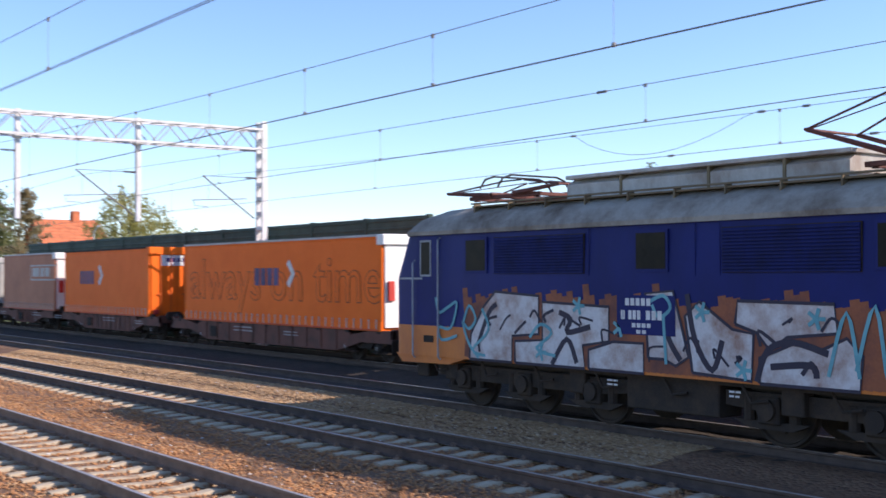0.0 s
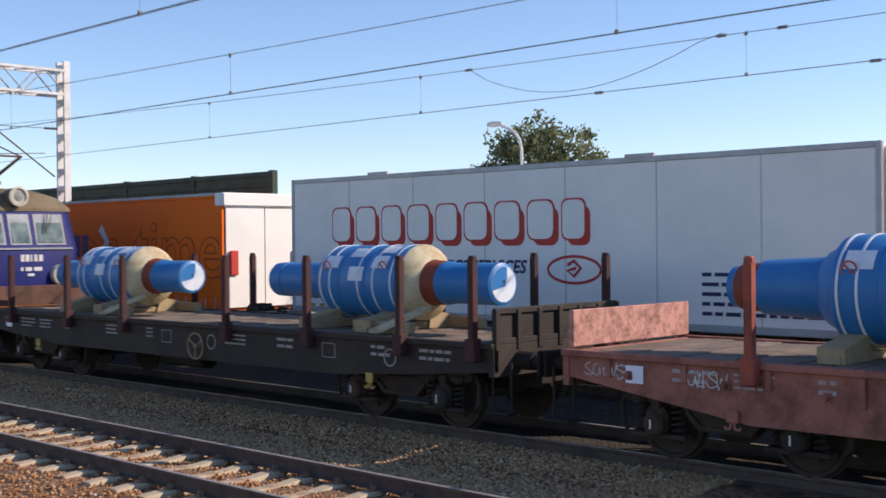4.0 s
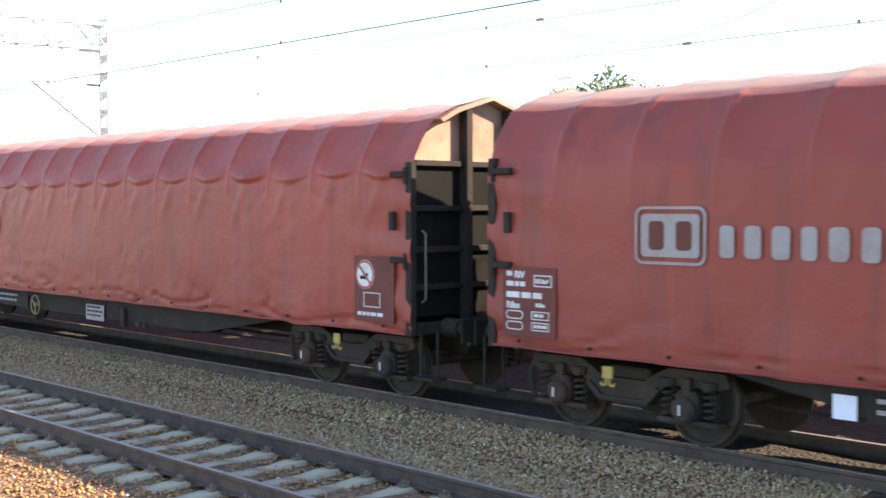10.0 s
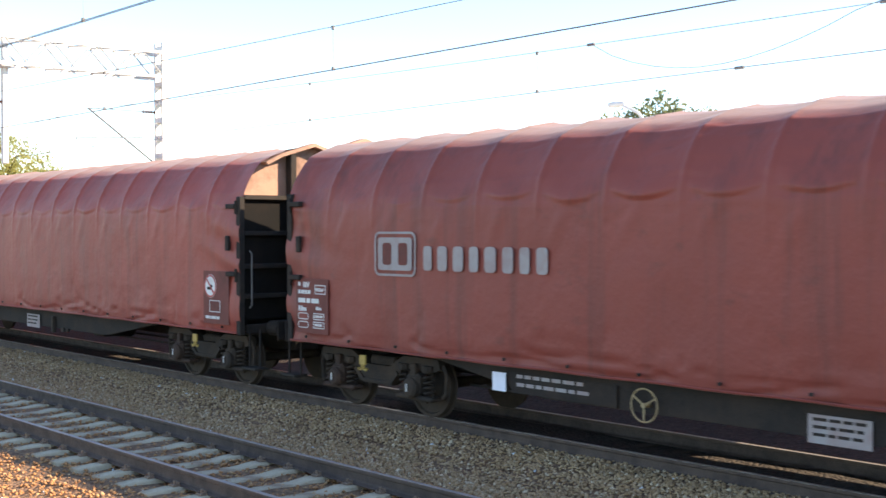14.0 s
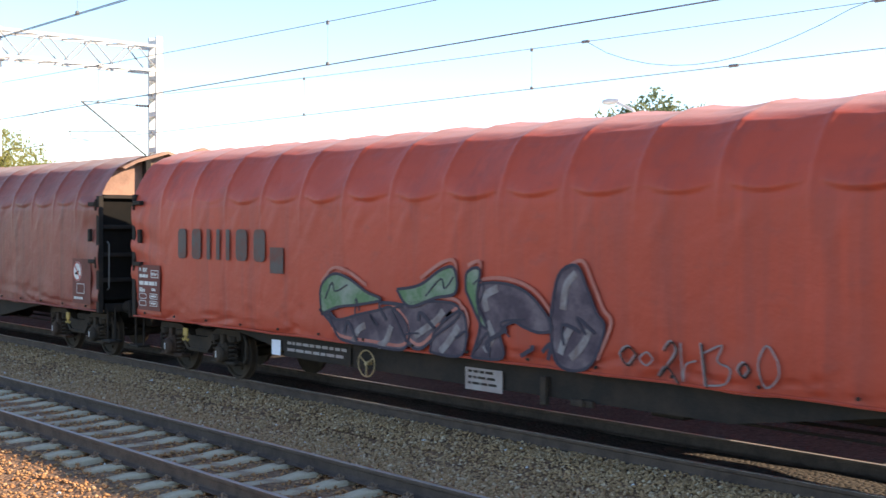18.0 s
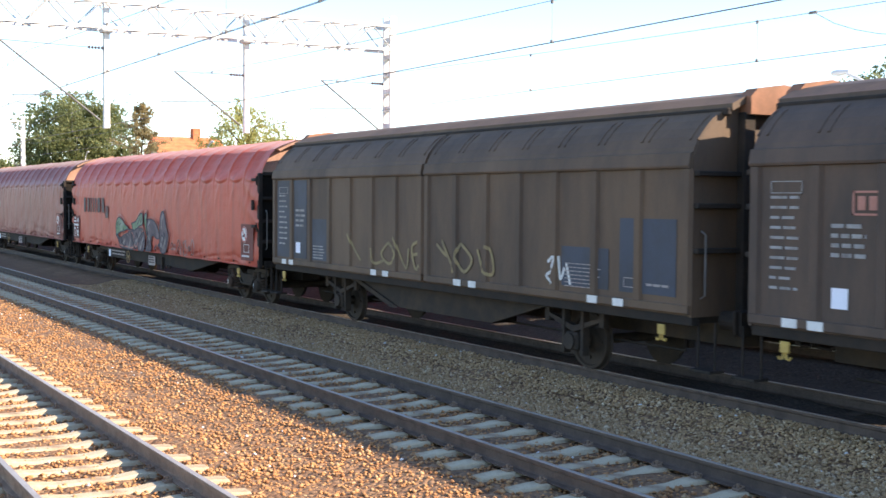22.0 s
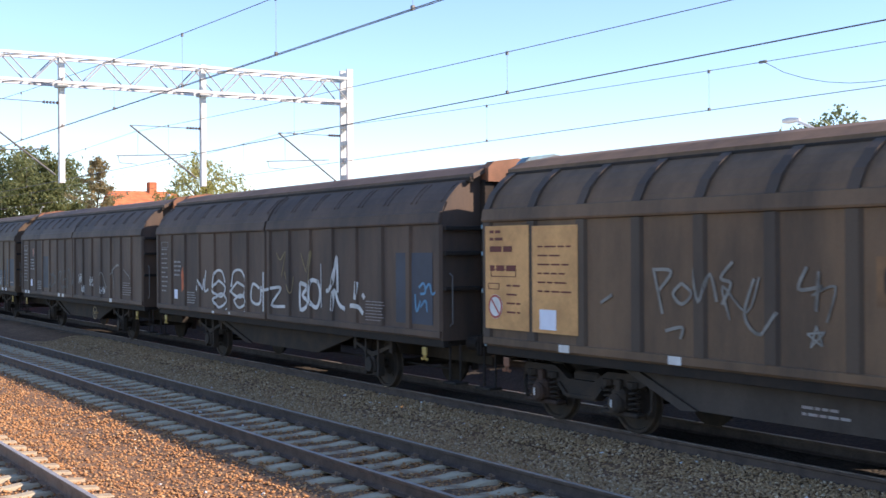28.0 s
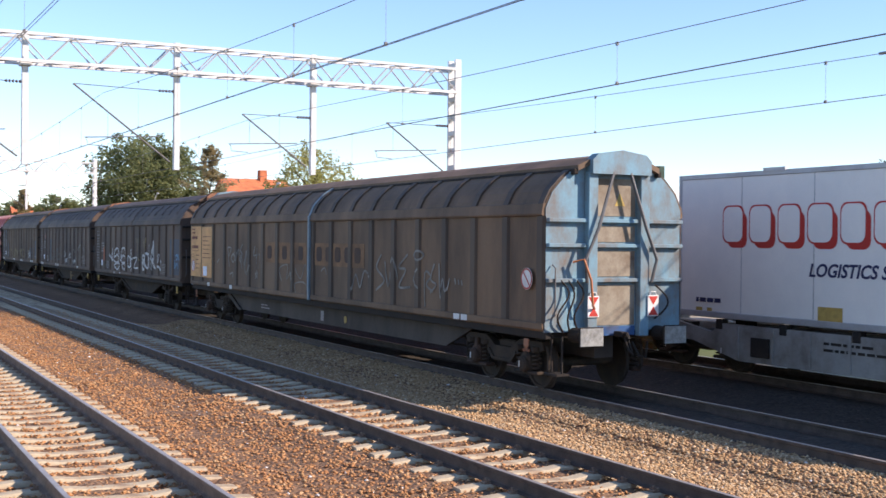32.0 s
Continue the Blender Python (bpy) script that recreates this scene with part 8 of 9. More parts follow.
    shapes = [[(-5.0, 1.08), (-4.95, 1.5), (-4.55, 1.95), (-4.2, 2.2), (-2.95, 2.14), (-2.95, 1.55), (-3.7, 1.5), (-3.72, 1.08)],
              [(-3.62, 1.08), (-3.62, 1.42), (-2.85, 1.46), (-2.85, 2.05), (-1.15, 2.0), (-1.15, 1.5), (-1.8, 1.42), (-1.75, 1.08)],
              [(-1.65, 1.08), (-1.65, 1.36), (-1.05, 1.5), (-0.35, 1.5), (-0.35, 1.08)],
              [(-0.25, 1.3), (-0.3, 2.2), (0.3, 2.24), (0.5, 1.7), (0.62, 1.35), (0.35, 1.22), (0.1, 1.3)],
              [(0.7, 1.15), (0.55, 1.9), (0.85, 2.1), (1.5, 1.75), (1.9, 1.7), (1.85, 1.1)],
              [(1.55, 1.82), (1.6, 2.12), (3.3, 2.1), (3.35, 1.75), (2.5, 1.68), (2.2, 1.5), (1.95, 1.72)],
              [(2.0, 1.08), (2.0, 1.4), (2.6, 1.6), (3.1, 1.55), (3.5, 1.7), (3.75, 1.5), (3.7, 1.08)]]
    up = lambda o: [(a, 1.02 + (z - 1.08) * 1.17) for a, z in o]
    for i, o in enumerate(map(up, shapes)):
        sv.add([(q[0], y - 0.006, q[1]) for q in o], [tuple(range(len(o)))])
        ol.ribbon(o + [o[0]], 0.05, y - 0.009 - 0.0003 * i)
    for i, o in enumerate(([(-4.75, 1.3), (-4.4, 1.85), (-4.15, 2.0)], [(-2.4, 1.9), (-2.1, 1.8), (-2.2, 1.6), (-1.6, 1.7)], [(-2.6, 1.1), (-2.2, 1.5), (-1.95, 1.15)], [(0.05, 2.1), (0.2, 1.6), (0.45, 1.3)], [(0.6, 2.2), (0.75, 1.6), (1.1, 1.2), (1.3, 1.6)], [(2.2, 1.3), (2.9, 1.35), (3.0, 1.2)], [(1.95, 1.1), (2.15, 1.5), (2.6, 1.62), (3.2, 1.5)])):
        ink.ribbon(smooth_line(up(o), 4), 0.1, y - 0.0075 - 0.0003 * i)
    for i in range(22):
        a, z = -4.7 + 0.37 * i + rng.uniform(-0.1, 0.1), rng.uniform(1.15, 1.9)
        ink.ribbon(smooth_line([(a, z), (a + rng.uniform(-0.15, 0.2), z + rng.uniform(0.08, 0.25)), (a + rng.uniform(0.0, 0.35), z + rng.uniform(-0.15, 0.3))], 4), rng.uniform(0.03, 0.07), y - 0.0098 - 0.0001 * i)
    part("graffiti_fill", sv, SILVER, w, "silver sprayed shape")
    part("graffiti_outline", ol, NAVY_INK, w)
    part("graffiti_shade", ink, NAVY_INK, w)
    tg = [[(-6.1, 2.2), (-6.0, 1.9), (-5.7, 2.0), (-5.4, 2.1), (-5.6, 1.6), (-6.0, 1.6), (-5.9, 1.35), (-5.4, 1.45)], [(-5.2, 1.7), (-5.0, 2.05), (-4.8, 1.8), (-5.0, 1.6), (-5.2, 1.7), (-5.0, 1.3), (-4.7, 1.05)], [(-4.6, 2.0), (-4.4, 1.6), (-4.9, 1.2), (-4.5, 1.1)],
          [(-3.2, 1.5), (-2.9, 1.75), (-2.6, 1.6), (-3.0, 1.3), (-2.5, 1.2)], [(-0.2, 2.2), (0.1, 2.3), (0.25, 2.1), (0.0, 1.95), (-0.15, 2.15)], [(0.1, 1.95), (0.15, 1.2)]]
    tg += [[(3.2, 1.2), (3.5, 2.1), (3.7, 1.2)], [(3.65, 1.3), (3.95, 2.2), (4.15, 1.15), (4.3, 2.0)], [(4.4, 1.1), (4.5, 2.1), (4.75, 1.7), (4.5, 1.5), (4.9, 1.0)], [(4.9, 2.1), (5.5, 2.05), (5.0, 1.6), (5.3, 1.2), (4.7, 1.05)], [(5.4, 1.6), (5.7, 1.9), (5.3, 1.35), (5.8, 1.15)],
           [(6.15 + 0.38 * math.cos(q), 1.62 + 0.42 * math.sin(q)) for q in (0.5 * k for k in range(14))], [(6.5, 1.9), (6.85, 2.35), (6.7, 2.0)], [(5.9, 1.1), (6.3, 0.9), (6.2, 1.25)]]
    tg = [smooth_line(q, 4) for q in tg]
    scrawl(tg, 0.06, y - 0.012, TEAL, "graffiti_tag", w, "teal sprayed tag")
    st = Build()
    for cx, cz in ((-1.9, 2.1), (-0.9, 1.75), (0.9, 2.05), (1.7, 1.2), (3.0, 2.0), (-2.9, 1.25)):
        for k in range(5):
            a = k * 2 * math.pi / 5
            st.ribbon([(cx, cz), (cx + 0.16 * math.cos(a), cz + 0.16 * math.sin(a))], 0.06, y - 0.012 - 0.0005 * k)
    part("graffiti_star", st, TEAL, w)
    nb = part("number_panel", Build().plate(-0.95, 0.35, 1.65, 2.3, y - 0.012), LOCO_BLUE, w, "blue panel with white number bars")
    nl = Build()
    for a, c, z0, z1 in ((-0.75, -0.15, 2.03, 2.15), (-0.85, -0.75, 1.8, 1.95), (-0.68, -0.38, 1.8, 1.95), (-0.28, 0.1, 1.8, 1.95), (-0.6, -0.15, 1.67, 1.74), (-0.5, -0.25, 1.57, 1.63)):
        n = max(2, int((c - a) / 0.1))
        for i in range(n):
            nl.plate(a + (c - a) * i / n, a + (c - a) * (i + 0.72) / n, z0 + 0.1, z1 + 0.1, y - 0.016)
    part("number_bar", nl, WHITE, nb)
    # running gear
    for e in (-1, 1):
        xb = e * 3.75
        b = Build()
        for s in (-1, 1):
            yy = s * 1.1
            b.prism([(xb - 2.7, 0.85), (xb + 2.7, 0.85), (xb + 2.7, 0.62), (xb + 1.9, 0.55), (xb - 1.9, 0.55), (xb - 2.7, 0.62)], "y", yy - 0.05, yy + 0.05)
            for ax in (-1.85, 0, 1.85):
                b.box(xb + ax - 0.2, xb + ax + 0.2, yy - 0.12, yy + 0.14, 0.38, 0.8, 0.03)
                b.cyl((xb + ax, yy, 0.6), (xb + ax, yy + s * 0.18, 0.6), 0.16, 12)
                for k in (-0.42, 0.42):
                    b.cyl((xb + ax + k, yy, 0.42), (xb + ax + k, yy, 0.78), 0.09, 8)
                b.prism([(xb + ax - 0.7, 0.42), (xb + ax + 0.7, 0.42), (xb + ax + 0.4, 0.3), (xb + ax - 0.4, 0.3)], "y", yy - 0.04, yy + 0.04)
        g = part("bogie", b.box(xb - 2.4, xb + 2.4, -0.9, 0.9, 0.6, 0.95, 0.02), RUNGEAR, w)
        for ax in (-1.85, 0, 1.85):
            wheelset(g, xb + ax, 0.6)
    und = Build().box(-1.0, 1.0, -1.25, -0.7, 0.4, 0.98, 0.02).box(-half + 0.4, half - 0.4, -1.3, 1.3, 0.92, 1.02)
    und.cyl((-0.9, 0.9, 0.6), (0.9, 0.9, 0.6), 0.2, 12)
    for x in (-6.9, -5.9, -2.2, 2.4, 6.2):
        und.box(x - 0.2, x + 0.2, -1.28, -1.0, 0.55, 0.98, 0.02)
    for i in range(9):
        und.tube([(-6.5 + i * 1.6, -1.3, 0.95), (-6.3 + i * 1.6, -1.33, 0.7), (-6.0 + i * 1.6, -1.3, 0.75)], 0.025, 6)
    part("underframe_gear", und, RUNGEAR, w)
    for x in (-1.35, 1.3):
        part("data_plate", bars(Build(), x, x + 0.25, 0.72, 0.86, 2, -1.36), WHITE, w)
    return w


# -- standing container train --
def panel_box(parent, x0, x1, z0, z1, y0, y1, body, trim, panels, roof_trim=True):
    part("box_body", Build().box(x0 + 0.03, x1 - 0.03, y0 + 0.02, y1 - 0.02, z0, z1 - 0.03, 0.02), body, parent)
    t = Build()
    for x in (x0, x1 - 0.1):
        for y in (y0, y1 - 0.1):
            t.box(x, x + 0.1, y, y + 0.1, z0, z1, 0.015)
    for y in (y0, y1 - 0.08):
        t.box(x0 + 0.1, x1 - 0.1, y, y + 0.08, z0, z0 + 0.13, 0.012)
        t.box(x0 + 0.1, x1 - 0.1, y, y + 0.08, z1 - 0.1, z1, 0.012)
    part("edge_trim", t, trim, parent)
    if panels:
        s = Build()
        for i in range(1, panels):
            x = x0 + (x1 - x0) * i / panels
            s.box(x - 0.008, x + 0.008, y0 + 0.014, y0 + 0.02, z0 + 0.13, z1 - 0.1)
        part("panel_seam", s, trim, parent)


def end_doors(parent, x, y0, y1, z0, z1, body, bar, bars_shown=True):
    d = part("end_door", Build().box(x, x + 0.04, y0 + 0.1, (y0 + y1) / 2 - 0.01, z0 + 0.1, z1 - 0.08, 0.01).box(x, x + 0.04, (y0 + y1) / 2 + 0.01, y1 - 0.1, z0 + 0.1, z1 - 0.08, 0.01), body, parent)
    if not bars_shown:
        return d
    b = Build()
    for k in (0.2, 0.38, 0.62, 0.8):
        y = y0 + (y1 - y0) * k
        b.cyl((x + 0.07, y, z0 + 0.05), (x + 0.07, y, z1 - 0.05), 0.022, 7)
        b.box(x + 0.05, x + 0.1, y - 0.12, y + 0.02, z0 + 0.9, z0 + 0.96)
    part("locking_bar", b, bar, d)
    return d


def low_wagon(x0, x1, material, label):
    w = thing("container_wagon", label, "container wagon", "container wagons", ((x0 + x1) / 2, TRACKS["d"], 0))
    half = (x1 - x0) / 2
    for y in (-1.25, 1.15):
        o = [(-half, 0.62), (-half, 1.0), (-half + 1.2, 1.0), (-half + 2.4, 0.82), (-half + 2.6, 1.02), (half - 2.6, 1.02), (half - 2.4, 0.82), (half - 1.2, 1.0), (half, 1.0), (half, 0.62), (half - 1.8, 0.62), (half - 3.2, 0.3), (-half + 3.2, 0.3), (-half + 1.8, 0.62)]
        part("side_sill", Build().prism(o, "y", y, y + 0.1), material, w)
    part("centre_sill", Build().box(-half, half, -0.3, 0.3, 0.5, 0.95, 0.02).box(-half, -half + 0.15, -1.25, 1.25, 0.75, 1.05, 0.01).box(half - 0.15, half, -1.25, 1.25, 0.75, 1.05, 0.01), material, w)
    cross = Build()
    for i in range(9):
        x = -half + 0.8 + i * (2 * half - 1.6) / 8
        cross.box(x - 0.06, x + 0.06, -1.2, 1.2, 0.72, 0.92)
        for s in (-1.18, 1.18):
            cross.box(x - 0.1, x + 0.1, s - 0.08, s + 0.08, 0.9, 1.1, 0.01)
    part("container_support", cross, BLACK, w)
    rb = Build()
    for i in range(11):
        x = -half + 3.2 + i * (2 * half - 6.4) / 10
        rb.box(x - 0.03, x + 0.03, -1.28, -1.25, 0.34, 1.0)
    part("sill_rib", rb, material, w)
    part("data_text", bars(bars(Build(), -half + 5.5, -half + 7.2, 0.62, 0.86, 2, -1.254), -half + 9.2, -half + 10.2, 0.6, 0.8, 2, -1.254), BLACK if material is GREYW else MARK, w)
    part("equipment_box", Build().box(-half + 3.6, -half + 4.1, -1.3, -1.22, 0.42, 0.8, 0.01), BLACK, w)
    for e in (-1, 1):
        buffers(w, e * half, e)
        bogie(w, e * (half - 1.8), False)
    return w


GREYW = paint("dusty_grey_wagon_paint", (0.30, 0.29, 0.27), 0.7, 0, 0.1, (0.14, 0.11, 0.09), 0.45, 1.5, 25, 0.15)
BROWNW = paint("brown_wagon_paint", (0.16, 0.065, 0.045), 0.75, 0, 0.12, (0.07, 0.045, 0.035), 0.45, 1.5, 25, 0.2)
REEFER = paint("off_white_trailer_panel", (0.84, 0.805, 0.74), 0.45, 0, 0.03, (0.68, 0.67, 0.64), 0.3, 0.7, 20, 0.04)
TRIM_GREY = paint("grey_metal_trim", (0.45, 0.45, 0.45), 0.5, 0.3, 0.06, (0.3, 0.28, 0.26), 0.3, 2, 25, 0.1)
ORANGE = paint("orange_curtain_side", (0.88, 0.165, 0.012), 0.55, 0, 0.05, (0.74, 0.13, 0.012), 0.3, 0.8, 12, 0.15, spec=0.12)
WORD_DARK = paint("dark_brown_orange_print", (0.30, 0.06, 0.015), 0.6, 0, 0.05, bump=0)
ORANGE_DEEP = paint("darker_orange_print", (0.62, 0.125, 0.015), 0.55, 0, 0.05, (0.5, 0.1, 0.02), 0.3, 2, 20, 0.03)
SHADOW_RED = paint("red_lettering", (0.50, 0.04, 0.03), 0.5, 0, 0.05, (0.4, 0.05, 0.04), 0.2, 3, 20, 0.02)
BLUE_PRINT = paint("blue_print", (0.09, 0.06, 0.16), 0.55, 0, 0.05, bump=0)
RUSSET = paint("russet_curtain_side", (0.44, 0.17, 0.085), 0.6, 0, 0.08, (0.3, 0.12, 0.07), 0.35, 0.8, 12, 0.1)
TAUPE = paint("taupe_curtain_side", (0.28, 0.13, 0.105), 0.6, 0, 0.08, (0.13, 0.08, 0.07), 0.35, 0.8, 12, 0.1)
NAVY = paint("navy_container_paint", (0.03, 0.035, 0.10), 0.5, 0, 0.08, (0.02, 0.02, 0.05), 0.3, 1, 15, 0.1)
TANK = paint("dusty_beige_tank", (0.40, 0.34, 0.27), 0.6, 0.1, 0.08, (0.2, 0.15, 0.11), 0.4, 1, 15, 0.1)
CREAMBOX = paint("grey_cream_box", (0.50, 0.48, 0.44), 0.6, 0, 0.08, (0.3, 0.27, 0.24), 0.4, 1, 15, 0.1)
DY0, DY1 = TRACKS["d"] - 1.27, TRACKS["d"] + 1.27


def white_trailer():
    t = thing("trailer_body", "white refrigerated trailer body with red-shadowed block marks on a grey wagon", "container", "container bodies")
    x0, x1, z0, z1 = -20.1, -6.35, 1.12, 4.07
    panel_box(t, x0, x1, z0, z1, DY0, DY1, REEFER, TRIM_GREY, 7)
    end_doors(t, x1, DY0, DY1, z0, z1, REEFER, TRIM_GREY)
    y = DY0 + 0.018
    xs, k = [], -18.66
    for wd in (0.56, 0.58, 0.56, 0.60, 0.56, 0.58, 0.60, 0.60, 0.50):
        xs.append((k, k + wd))
        k += wd + 0.215
    mark_row(t, "block_mark", xs, 2.68, 3.38, y, REEFER, "white block mark", SHADOW_RED)
    lettering("word", "LOGISTICS SERVICES", 0.34, NAVY, t, -16.3, y - 0.004, 2.05, 1.0, 0.008, 0.25)
    em = Build().ribbon([(-12.05 + 0.6 * math.cos(a), 2.12 + 0.24 * math.sin(a)) for a in (2 * math.pi * i / 28 for i in range(29))], 0.05, y - 0.004)
    em.ribbon([(-12.2, 2.2), (-12.05, 2.28), (-11.9, 2.15), (-12.05, 2.0), (-12.2, 2.1), (-12.0, 2.15)], 0.06, y - 0.004)
    part("emblem", em, SHADOW_RED, t, "dark red oval emblem")
    part("address_bar", bars(Build(), -9.4, -7.2, 1.3, 2.1, 5, y - 0.004, 0.38), NAVY, t)
    part("code_bar", bars(Build(), -19.5, -18.4, 1.42, 1.52, 1, y - 0.004, 0.9), NAVY, t)
    part("yellow_plate", Build().plate(-16.05, -15.45, 1.15, 1.5, y - 0.006).plate(-19.5, -19.3, 1.22, 1.32, y - 0.004).plate(-19.15, -19.0, 1.22, 1.32, y - 0.004), YELLOW, t, "yellow plate")
    part("roof_clip", Build().box(-17.5, -16.9, DY0 - 0.02, DY0 + 0.05, z1 - 0.02, z1 + 0.05).box(-10.9, -10.3, DY0 - 0.02, DY0 + 0.05, z1 - 0.02, z1 + 0.05), TRIM_GREY, t)
    b = Build()
    for i in range(4):
        yy = DY0 + 0.45 + i * 0.5
        b.box(x1 + 0.04, x1 + 0.046, yy, yy + 0.35, 3.35, 3.6)
    part("end_mark", b, SHADOW_RED, t)
    part("lamp_stub", Build().box(-18.6, -18.3, DY0 + 0.3, DY0 + 0.6, 0.93, 1.12).box(-8, -7.7, DY0 + 0.3, DY0 + 0.6, 0.93, 1.12), BLACK, t)
    return t


def curtain_body(x0, x1, z0, z1, material, label, end, slogan=False, chevron=False, tilt_logo=None):
    t = thing("swap_body", label, "container", "container bodies")
    panel_box(t, x0, x1, z0, z1, DY0, DY1, material, material, 0)
    y = DY0 + 0.018
    part("roof_rail", Build().box(x0, x1, DY0 - 0.01, DY1 + 0.01, z1 - 0.04, z1 + 0.03, 0.01), TRIM_GREY if material is not ORANGE else CREAMBOX if slogan else BLACK, t)
    rail = Build().box(x0, x1, DY0 - 0.02, DY0 + 0.02, z0 + 0.0, z0 + 0.28, 0.01)
    part("side_rail", rail, material, t)
    bk = Build()
    n = int((x1 - x0) / 0.42)
    for i in range(n):
        x = x0 + 0.25 + i * (x1 - x0 - 0.5) / (n - 1)
        bk.box(x - 0.02, x + 0.02, DY0 - 0.035, DY0 - 0.015, z0 + 0.06, z0 + 0.36)
    part("curtain_buckle", bk, TRIM_GREY, t)
    part("reflector_strip", Build().plate(x0 + 0.2, x1 - 0.2, z0 + 0.02, z0 + 0.05, DY0 - 0.022), SHADOW_RED, t)
    if slogan:
        lettering("word_outline", "always on time", 2.15, WORD_DARK, t, x0 + 0.5, y - 0.003, z0 + 0.85, 1.04, 0.022)
        lettering("word", "always on time", 2.15, ORANGE, t, x0 + 0.5, y - 0.008, z0 + 0.85, 1.04, -0.010)
    if chevron:
        b = Build().ribbon([(x1 - 5.7, z0 + 2.15), (x1 - 5.35, z0 + 1.75), (x1 - 5.7, z0 + 1.35)], 0.24, y - 0.008)
        part("chevron_mark", b, WHITE, t, "white chevron mark")
        b = Build()
        for i in range(4):
            b.plate(x1 - 8.1 + i * 0.46, x1 - 7.74 + i * 0.46, z0 + 1.35, z0 + 1.95, y - 0.008)
        part("name_block", b, BLUE_PRINT, t, "blue block marks")
    if tilt_logo:
        b = Build()
        frame_outline(b, x0 + 4.6, x0 + 8.6, z0 + 1.5, z0 + 2.3, y, 0.08)
        bars(b, x0 + 4.9, x0 + 8.3, z0 + 1.65, z0 + 2.15, 1, y, 0.9)
        part("name_block", b, tilt_logo, t, "pale block marks")
    e = end_doors(t, x1, DY0, DY1, z0, z1, end, TRIM_GREY if end is not ORANGE else ORANGE_DEEP, end is not REEFER)
    hood = Build().box(x1 - 0.25, x1 + 0.12, DY0 - 0.03, DY1 + 0.03, z1 - 0.3, z1 + 0.03, 0.03)
    part("end_hood", hood, end, t)
    lights = Build()
    for yy in (DY0 + 0.18, DY1 - 0.42):
        lights.box(x1 + 0.05, x1 + 0.12, yy, yy + 0.24, z0 + 0.9 if end is REEFER else z0 + 0.1, z0 + 1.5 if end is REEFER else z0 + 0.3, 0.02)
    part("red_reflector", lights, RED, t, "red reflector")
    if end is ORANGE:
        s = part("end_sign", Build().box(x1 + 0.04, x1 + 0.06, DY0 + 0.5, DY1 - 0.4, z1 - 0.75, z1 - 0.28), WHITE, t, "white sign with blue marks")
        b = Build()
        for i in range(4):
            b.box(x1 + 0.06, x1 + 0.066, DY0 + 0.75 + i * 0.24, DY0 + 0.93 + i * 0.24, z1 - 0.6, z1 - 0.42)
        part("name_block", b, BLUE_PRINT, s)
    return t


def tank_container(x0, x1):
    t = thing("tank_container", "dusty beige tank container in a steel frame", "tank container", "tank containers")
    fr = Build()
    for x in (x0, x1 - 0.14):
        for y in (DY0, DY1 - 0.14):
            fr.box(x, x + 0.14, y, y + 0.14, 1.1, 3.6, 0.01)
        fr.box(x, x + 0.14, DY0, DY1, 3.46, 3.6).box(x, x + 0.14, DY0, DY1, 1.1, 1.24)
    for y in (DY0, DY1 - 0.1):
        fr.box(x0, x1, y, y + 0.1, 1.1, 1.22).box(x0, x1, y, y + 0.1, 3.5, 3.6)
    part("frame", fr, TANK, t)
    part("tank", Build().lathe([(x0 + 0.2, 0.3), (x0 + 0.3, 0.8), (x0 + 0.5, 1.08), (x1 - 0.5, 1.08), (x1 - 0.3, 0.8), (x1 - 0.2, 0.3)], 28, (0, TRACKS["d"], 2.35)), TANK, t, smooth="sharp")
    return t


# ---- build the trains ----
locomotive(-116.9, -101.55)
flat_wagon(-100.45, -85.65, "black flat wagon with dark stakes and plank deck", FLAT_BLACK, (-99.1, -96.75, -94.7, -91.5, -89.4, -87.35, -85.95), STAKE_RED, False)
flat_wagon(-84.5, -69.3, "faded red flat wagon with red stakes and plank deck", FLAT_RED, (-81.85, -79.4, -76.6, -74.2, -71.82, -70.0), STAKE_ORANGE, True, (-76.6, -70.0))
drum(-97.1, 1.35, 0.9, "blue wrapped rotor with red-brown shaft ends on timber chocks")
drum(-89.3, 1.6, 1.05, "blue wrapped rotor with red-brown shaft ends on timber chocks")
drum(-80.42, 1.45, 0.6, "large blue wrapped rotor with cream end board on timber chocks", True)
drum(-73.3, 1.35, 0.75, "large blue wrapped rotor with cream end board on timber chocks", True)
tarpaulin_wagon(-68.25, -49.8, "faded", 1.0, 1, "tarpaulin wagon with loose faded red cover and scalloped folds", block_logo)
tarpaulin_wagon(-48.4, -30.0, "tight", 0.35, 2, "tarpaulin wagon with tight faded red cover", block_logo)
tarpaulin_wagon(-28.6, -10.1, "dull", 0.6, 3, "tarpaulin wagon with dull dirty red cover", block_logo)
tarpaulin_wagon(-8.7, 9.95, "bright", 0.7, 4, "tarpaulin wagon with bright red cover and sprayed graffiti", sprayed)
sliding_wall_wagon(10.8, 25.15, "brown grimy two-axle sliding-wall wagon with blue patches", WALL_MID, 2, marks_first, RUST_LIT)
sliding_wall_wagon(26.2, 40.2, "dark brown sliding-wall wagon with grey graffiti", WALL_DARK, 2, marks_second, RUST_LIT)
sliding_wall_wagon(41.4, 55.75, "sooty dark sliding-wall wagon with white graffiti", WALL_DARK, 2, marks_third, RUST_LIT)
PALE_BLUE = paint("pale_blue_end_paint", (0.17, 0.29, 0.355), 0.6, 0, 0.12, (0.17, 0.115, 0.075), 0.9, 1.9, 20, 0.1, 0.6)
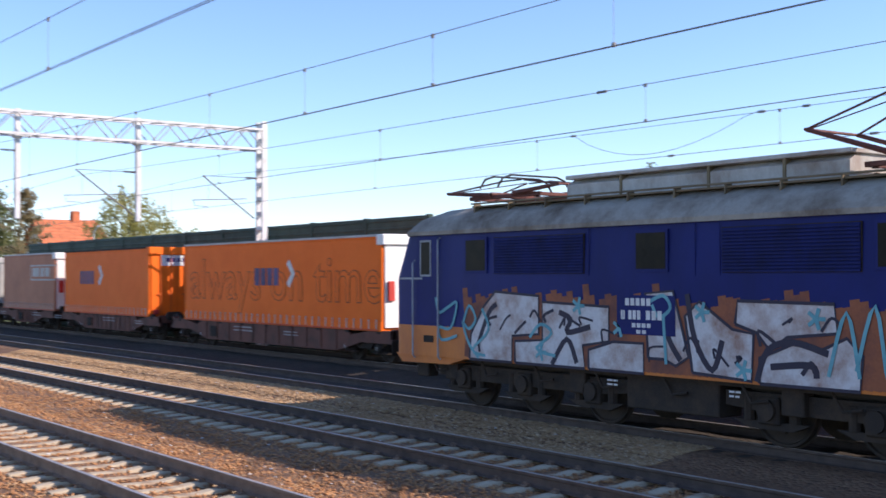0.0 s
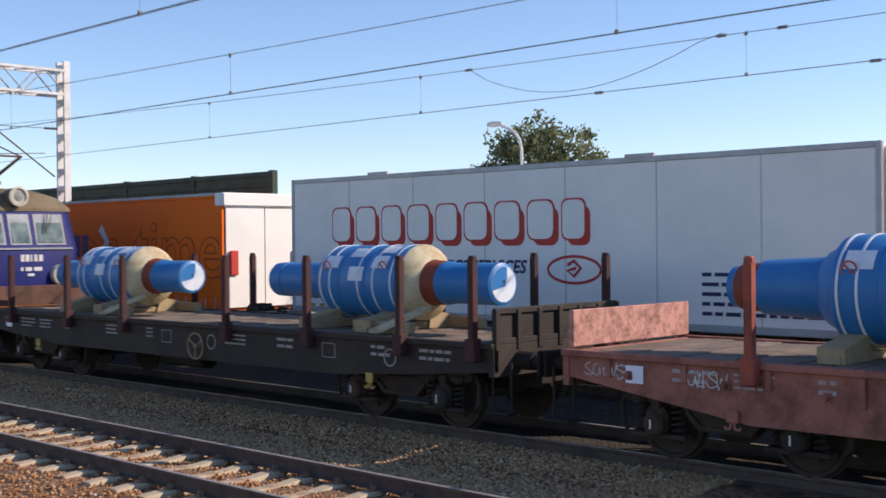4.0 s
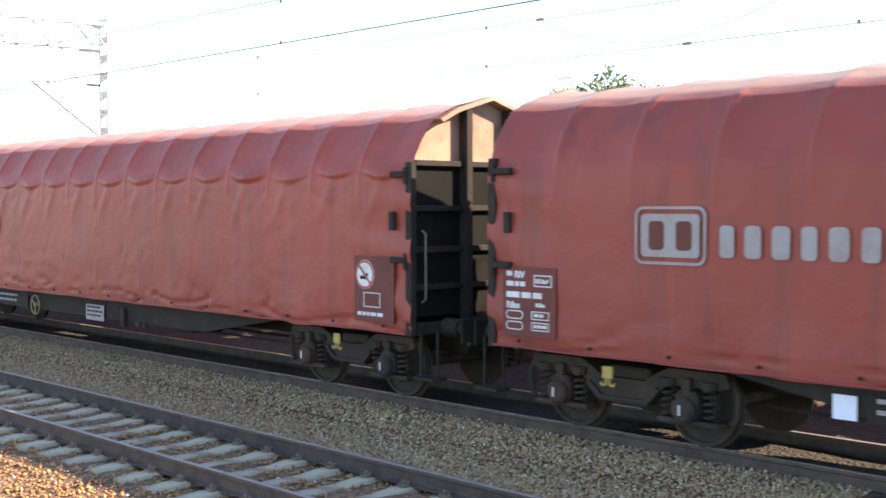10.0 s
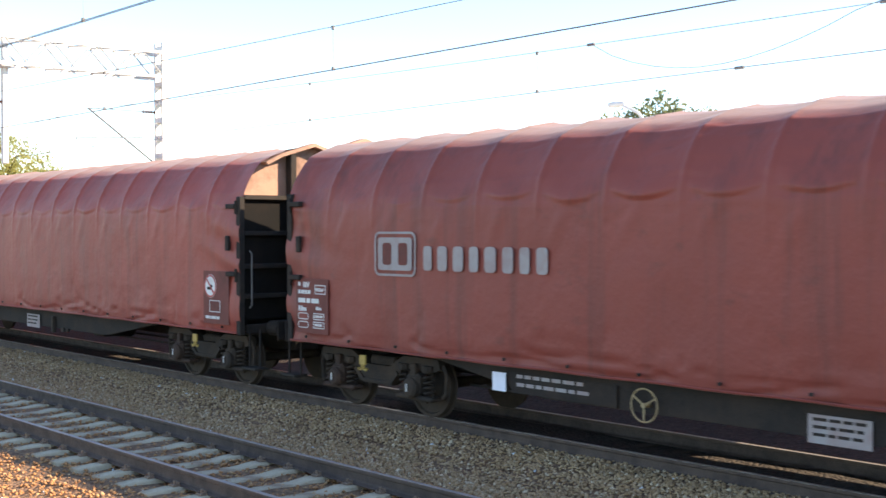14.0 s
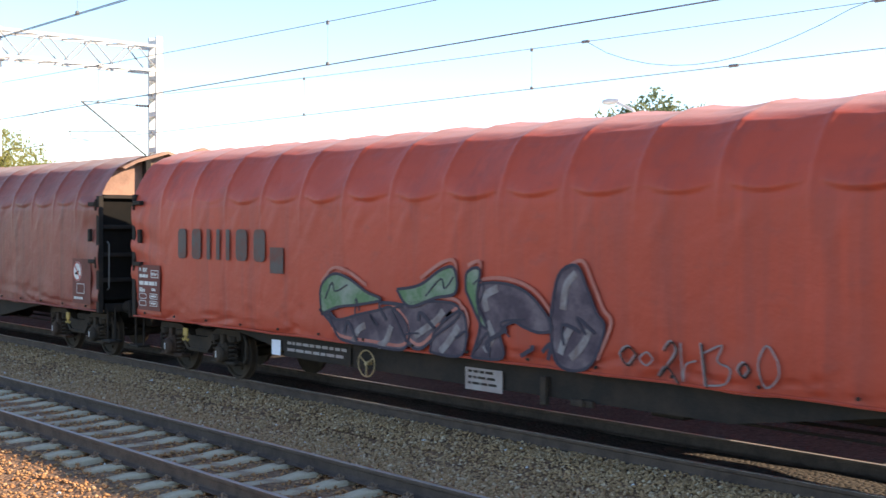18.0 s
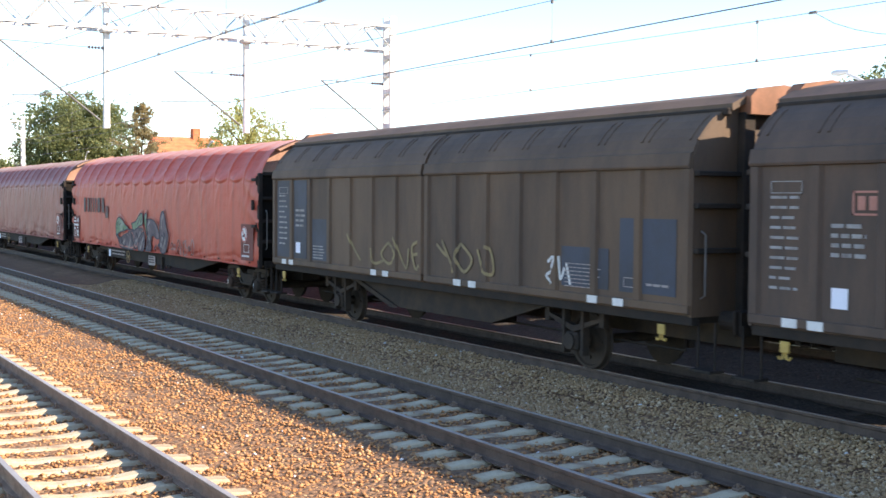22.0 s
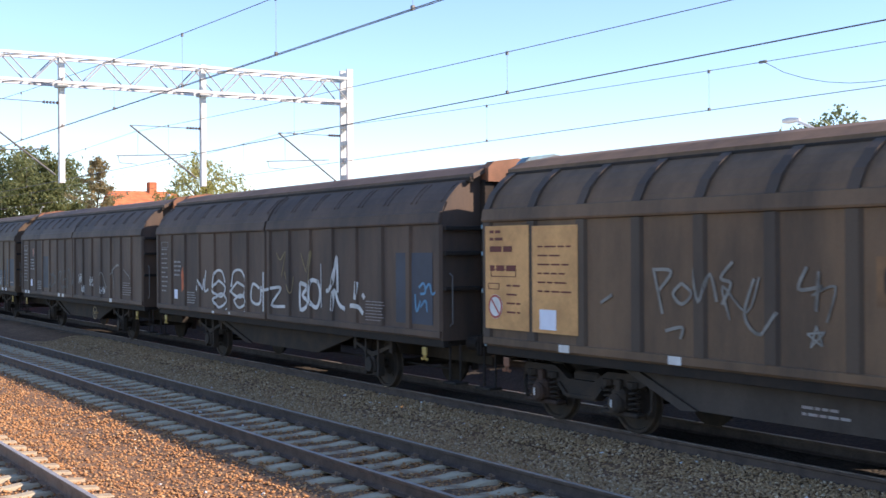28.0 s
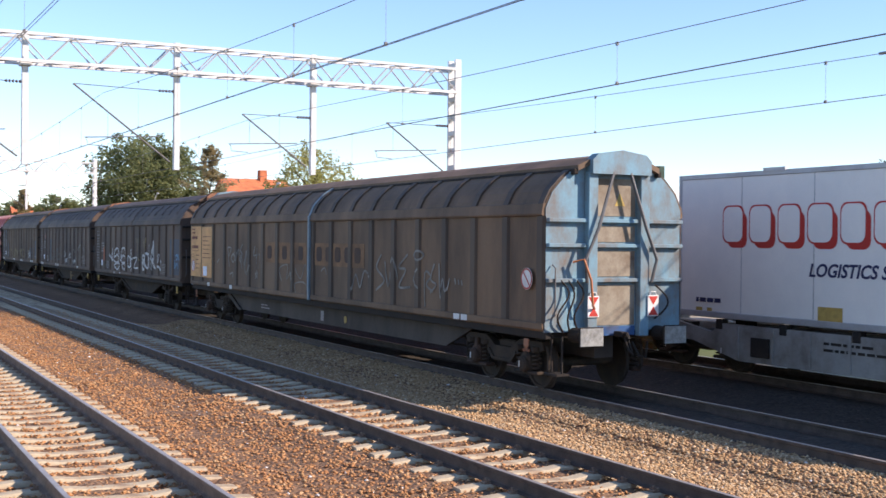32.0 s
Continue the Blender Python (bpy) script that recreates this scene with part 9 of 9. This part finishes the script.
sliding_wall_wagon(57.0, 78.8, "brown four-axle sliding-wall wagon with a pale blue end", WALL, 4, marks_last, PALE_BLUE, 9, True, True)
# standing on the far track
white_trailer()
curtain_body(-36.75, -22.8, 0.98, 3.86, ORANGE, "orange curtain-sided swap body with a white rear end", REEFER, True, True)
curtain_body(-50.5, -40.3, 0.98, 3.86, ORANGE, "orange curtain-sided swap body with an orange sunlit end", ORANGE, False, True)
curtain_body(-60.4, -52.0, 0.98, 3.84, RUSSET, "russet curtain-sided swap body with a white end", REEFER, False, False, CREAMBOX)
curtain_body(-69.4, -62.8, 0.98, 3.75, TAUPE, "dull taupe curtain-sided swap body with a cream end", CREAMBOX, False, False, None)
curtain_body(-77.2, -71.2, 0.98, 3.65, NAVY, "navy blue swap body with pale block marks", CREAMBOX, False, False, CREAMBOX)
tank_container(-85.5, -80.0)
tank_container(-92.5, -87.0)
curtain_body(-110, -97, 0.98, 3.5, CREAMBOX, "grey cream box body far along the train", CREAMBOX)
low_wagon(-21.4, -5.2, GREYW, "dusty grey low container wagon")
low_wagon(-38.0, -22.2, BROWNW, "brown container wagon under orange swap body")
low_wagon(-51.0, -39.2, BROWNW, "brown container wagon under orange swap body")
low_wagon(-61.2, -52.2, BROWNW, "brown container wagon with rusty sills")
low_wagon(-70.2, -62.3, BROWNW, "brown container wagon with rusty sills")
low_wagon(-78.2, -71.3, BROWNW, "brown container wagon with rusty sills")
low_wagon(-93.6, -80.4, BROWNW, "brown container wagon under tanks")
low_wagon(-111, -95, BROWNW, "brown container wagon with rusty sills")


# ---- loose stones and sleepers ----
stones("rusty_stones", STONE_RUST, 72000, -48, -1.0, 0.4, 9.2, "rust-brown loose ballast stones", 11)
stones("tan_stones", STONE_TAN, 48000, -40, -6.0, 9.0, 11.45, "tan grey loose ballast stones", 12, (0.016, 0.034))
# stone-shaped white bits stand in for scraps of paper litter
stones("white_litter", WHITE, 420, -40, -7.0, 1.0, 11.6, "scattered white litter bits on the ballast, shaped like stones", 19)
SLEEPER = mesh_of("sleeper", sleeper_mesh(), CONCRETE)
SLEEPER_DARK = mesh_of("sleeper", sleeper_mesh(), CONCRETE_DARK)
CLIPS = mesh_of("rail_clip", clip_mesh(), RAIL_SIDE)


def lay_sleepers(key, near, far):
    rest = Build()
    base = sleeper_mesh()
    x = 38.0
    while x > -164:
        if near[0] < x < near[1]:
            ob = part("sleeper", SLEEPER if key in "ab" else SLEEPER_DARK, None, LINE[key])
            ob.location = (x, 0, 0)
            if key in "ab":
                c = part("rail_clip", CLIPS, None, ob)
        else:
            rest.add([(p[0] + x, p[1], p[2]) for p in base.v], base.f)
        x -= 0.6
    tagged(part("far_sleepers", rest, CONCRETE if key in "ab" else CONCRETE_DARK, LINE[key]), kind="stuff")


lay_sleepers("a", (-46, -4), None)
lay_sleepers("b", (-52, -4), None)
lay_sleepers("c", (-48, -6), None)
lay_sleepers("d", (-34, -6), None)


def motions():
    for ob, s, y, z in ROLLING:
        walk(ob, [(t, pose(s + train_x(t), y, z)) for t in range(0, 33)])
    times = [i * 0.1 for i in range(321)]
    for ob, x, r in WHEELS:
        walk(ob, [(t, pose(x, 0, r, 0, math.degrees(train_x(t) / r), 0)) for t in times])


motions()
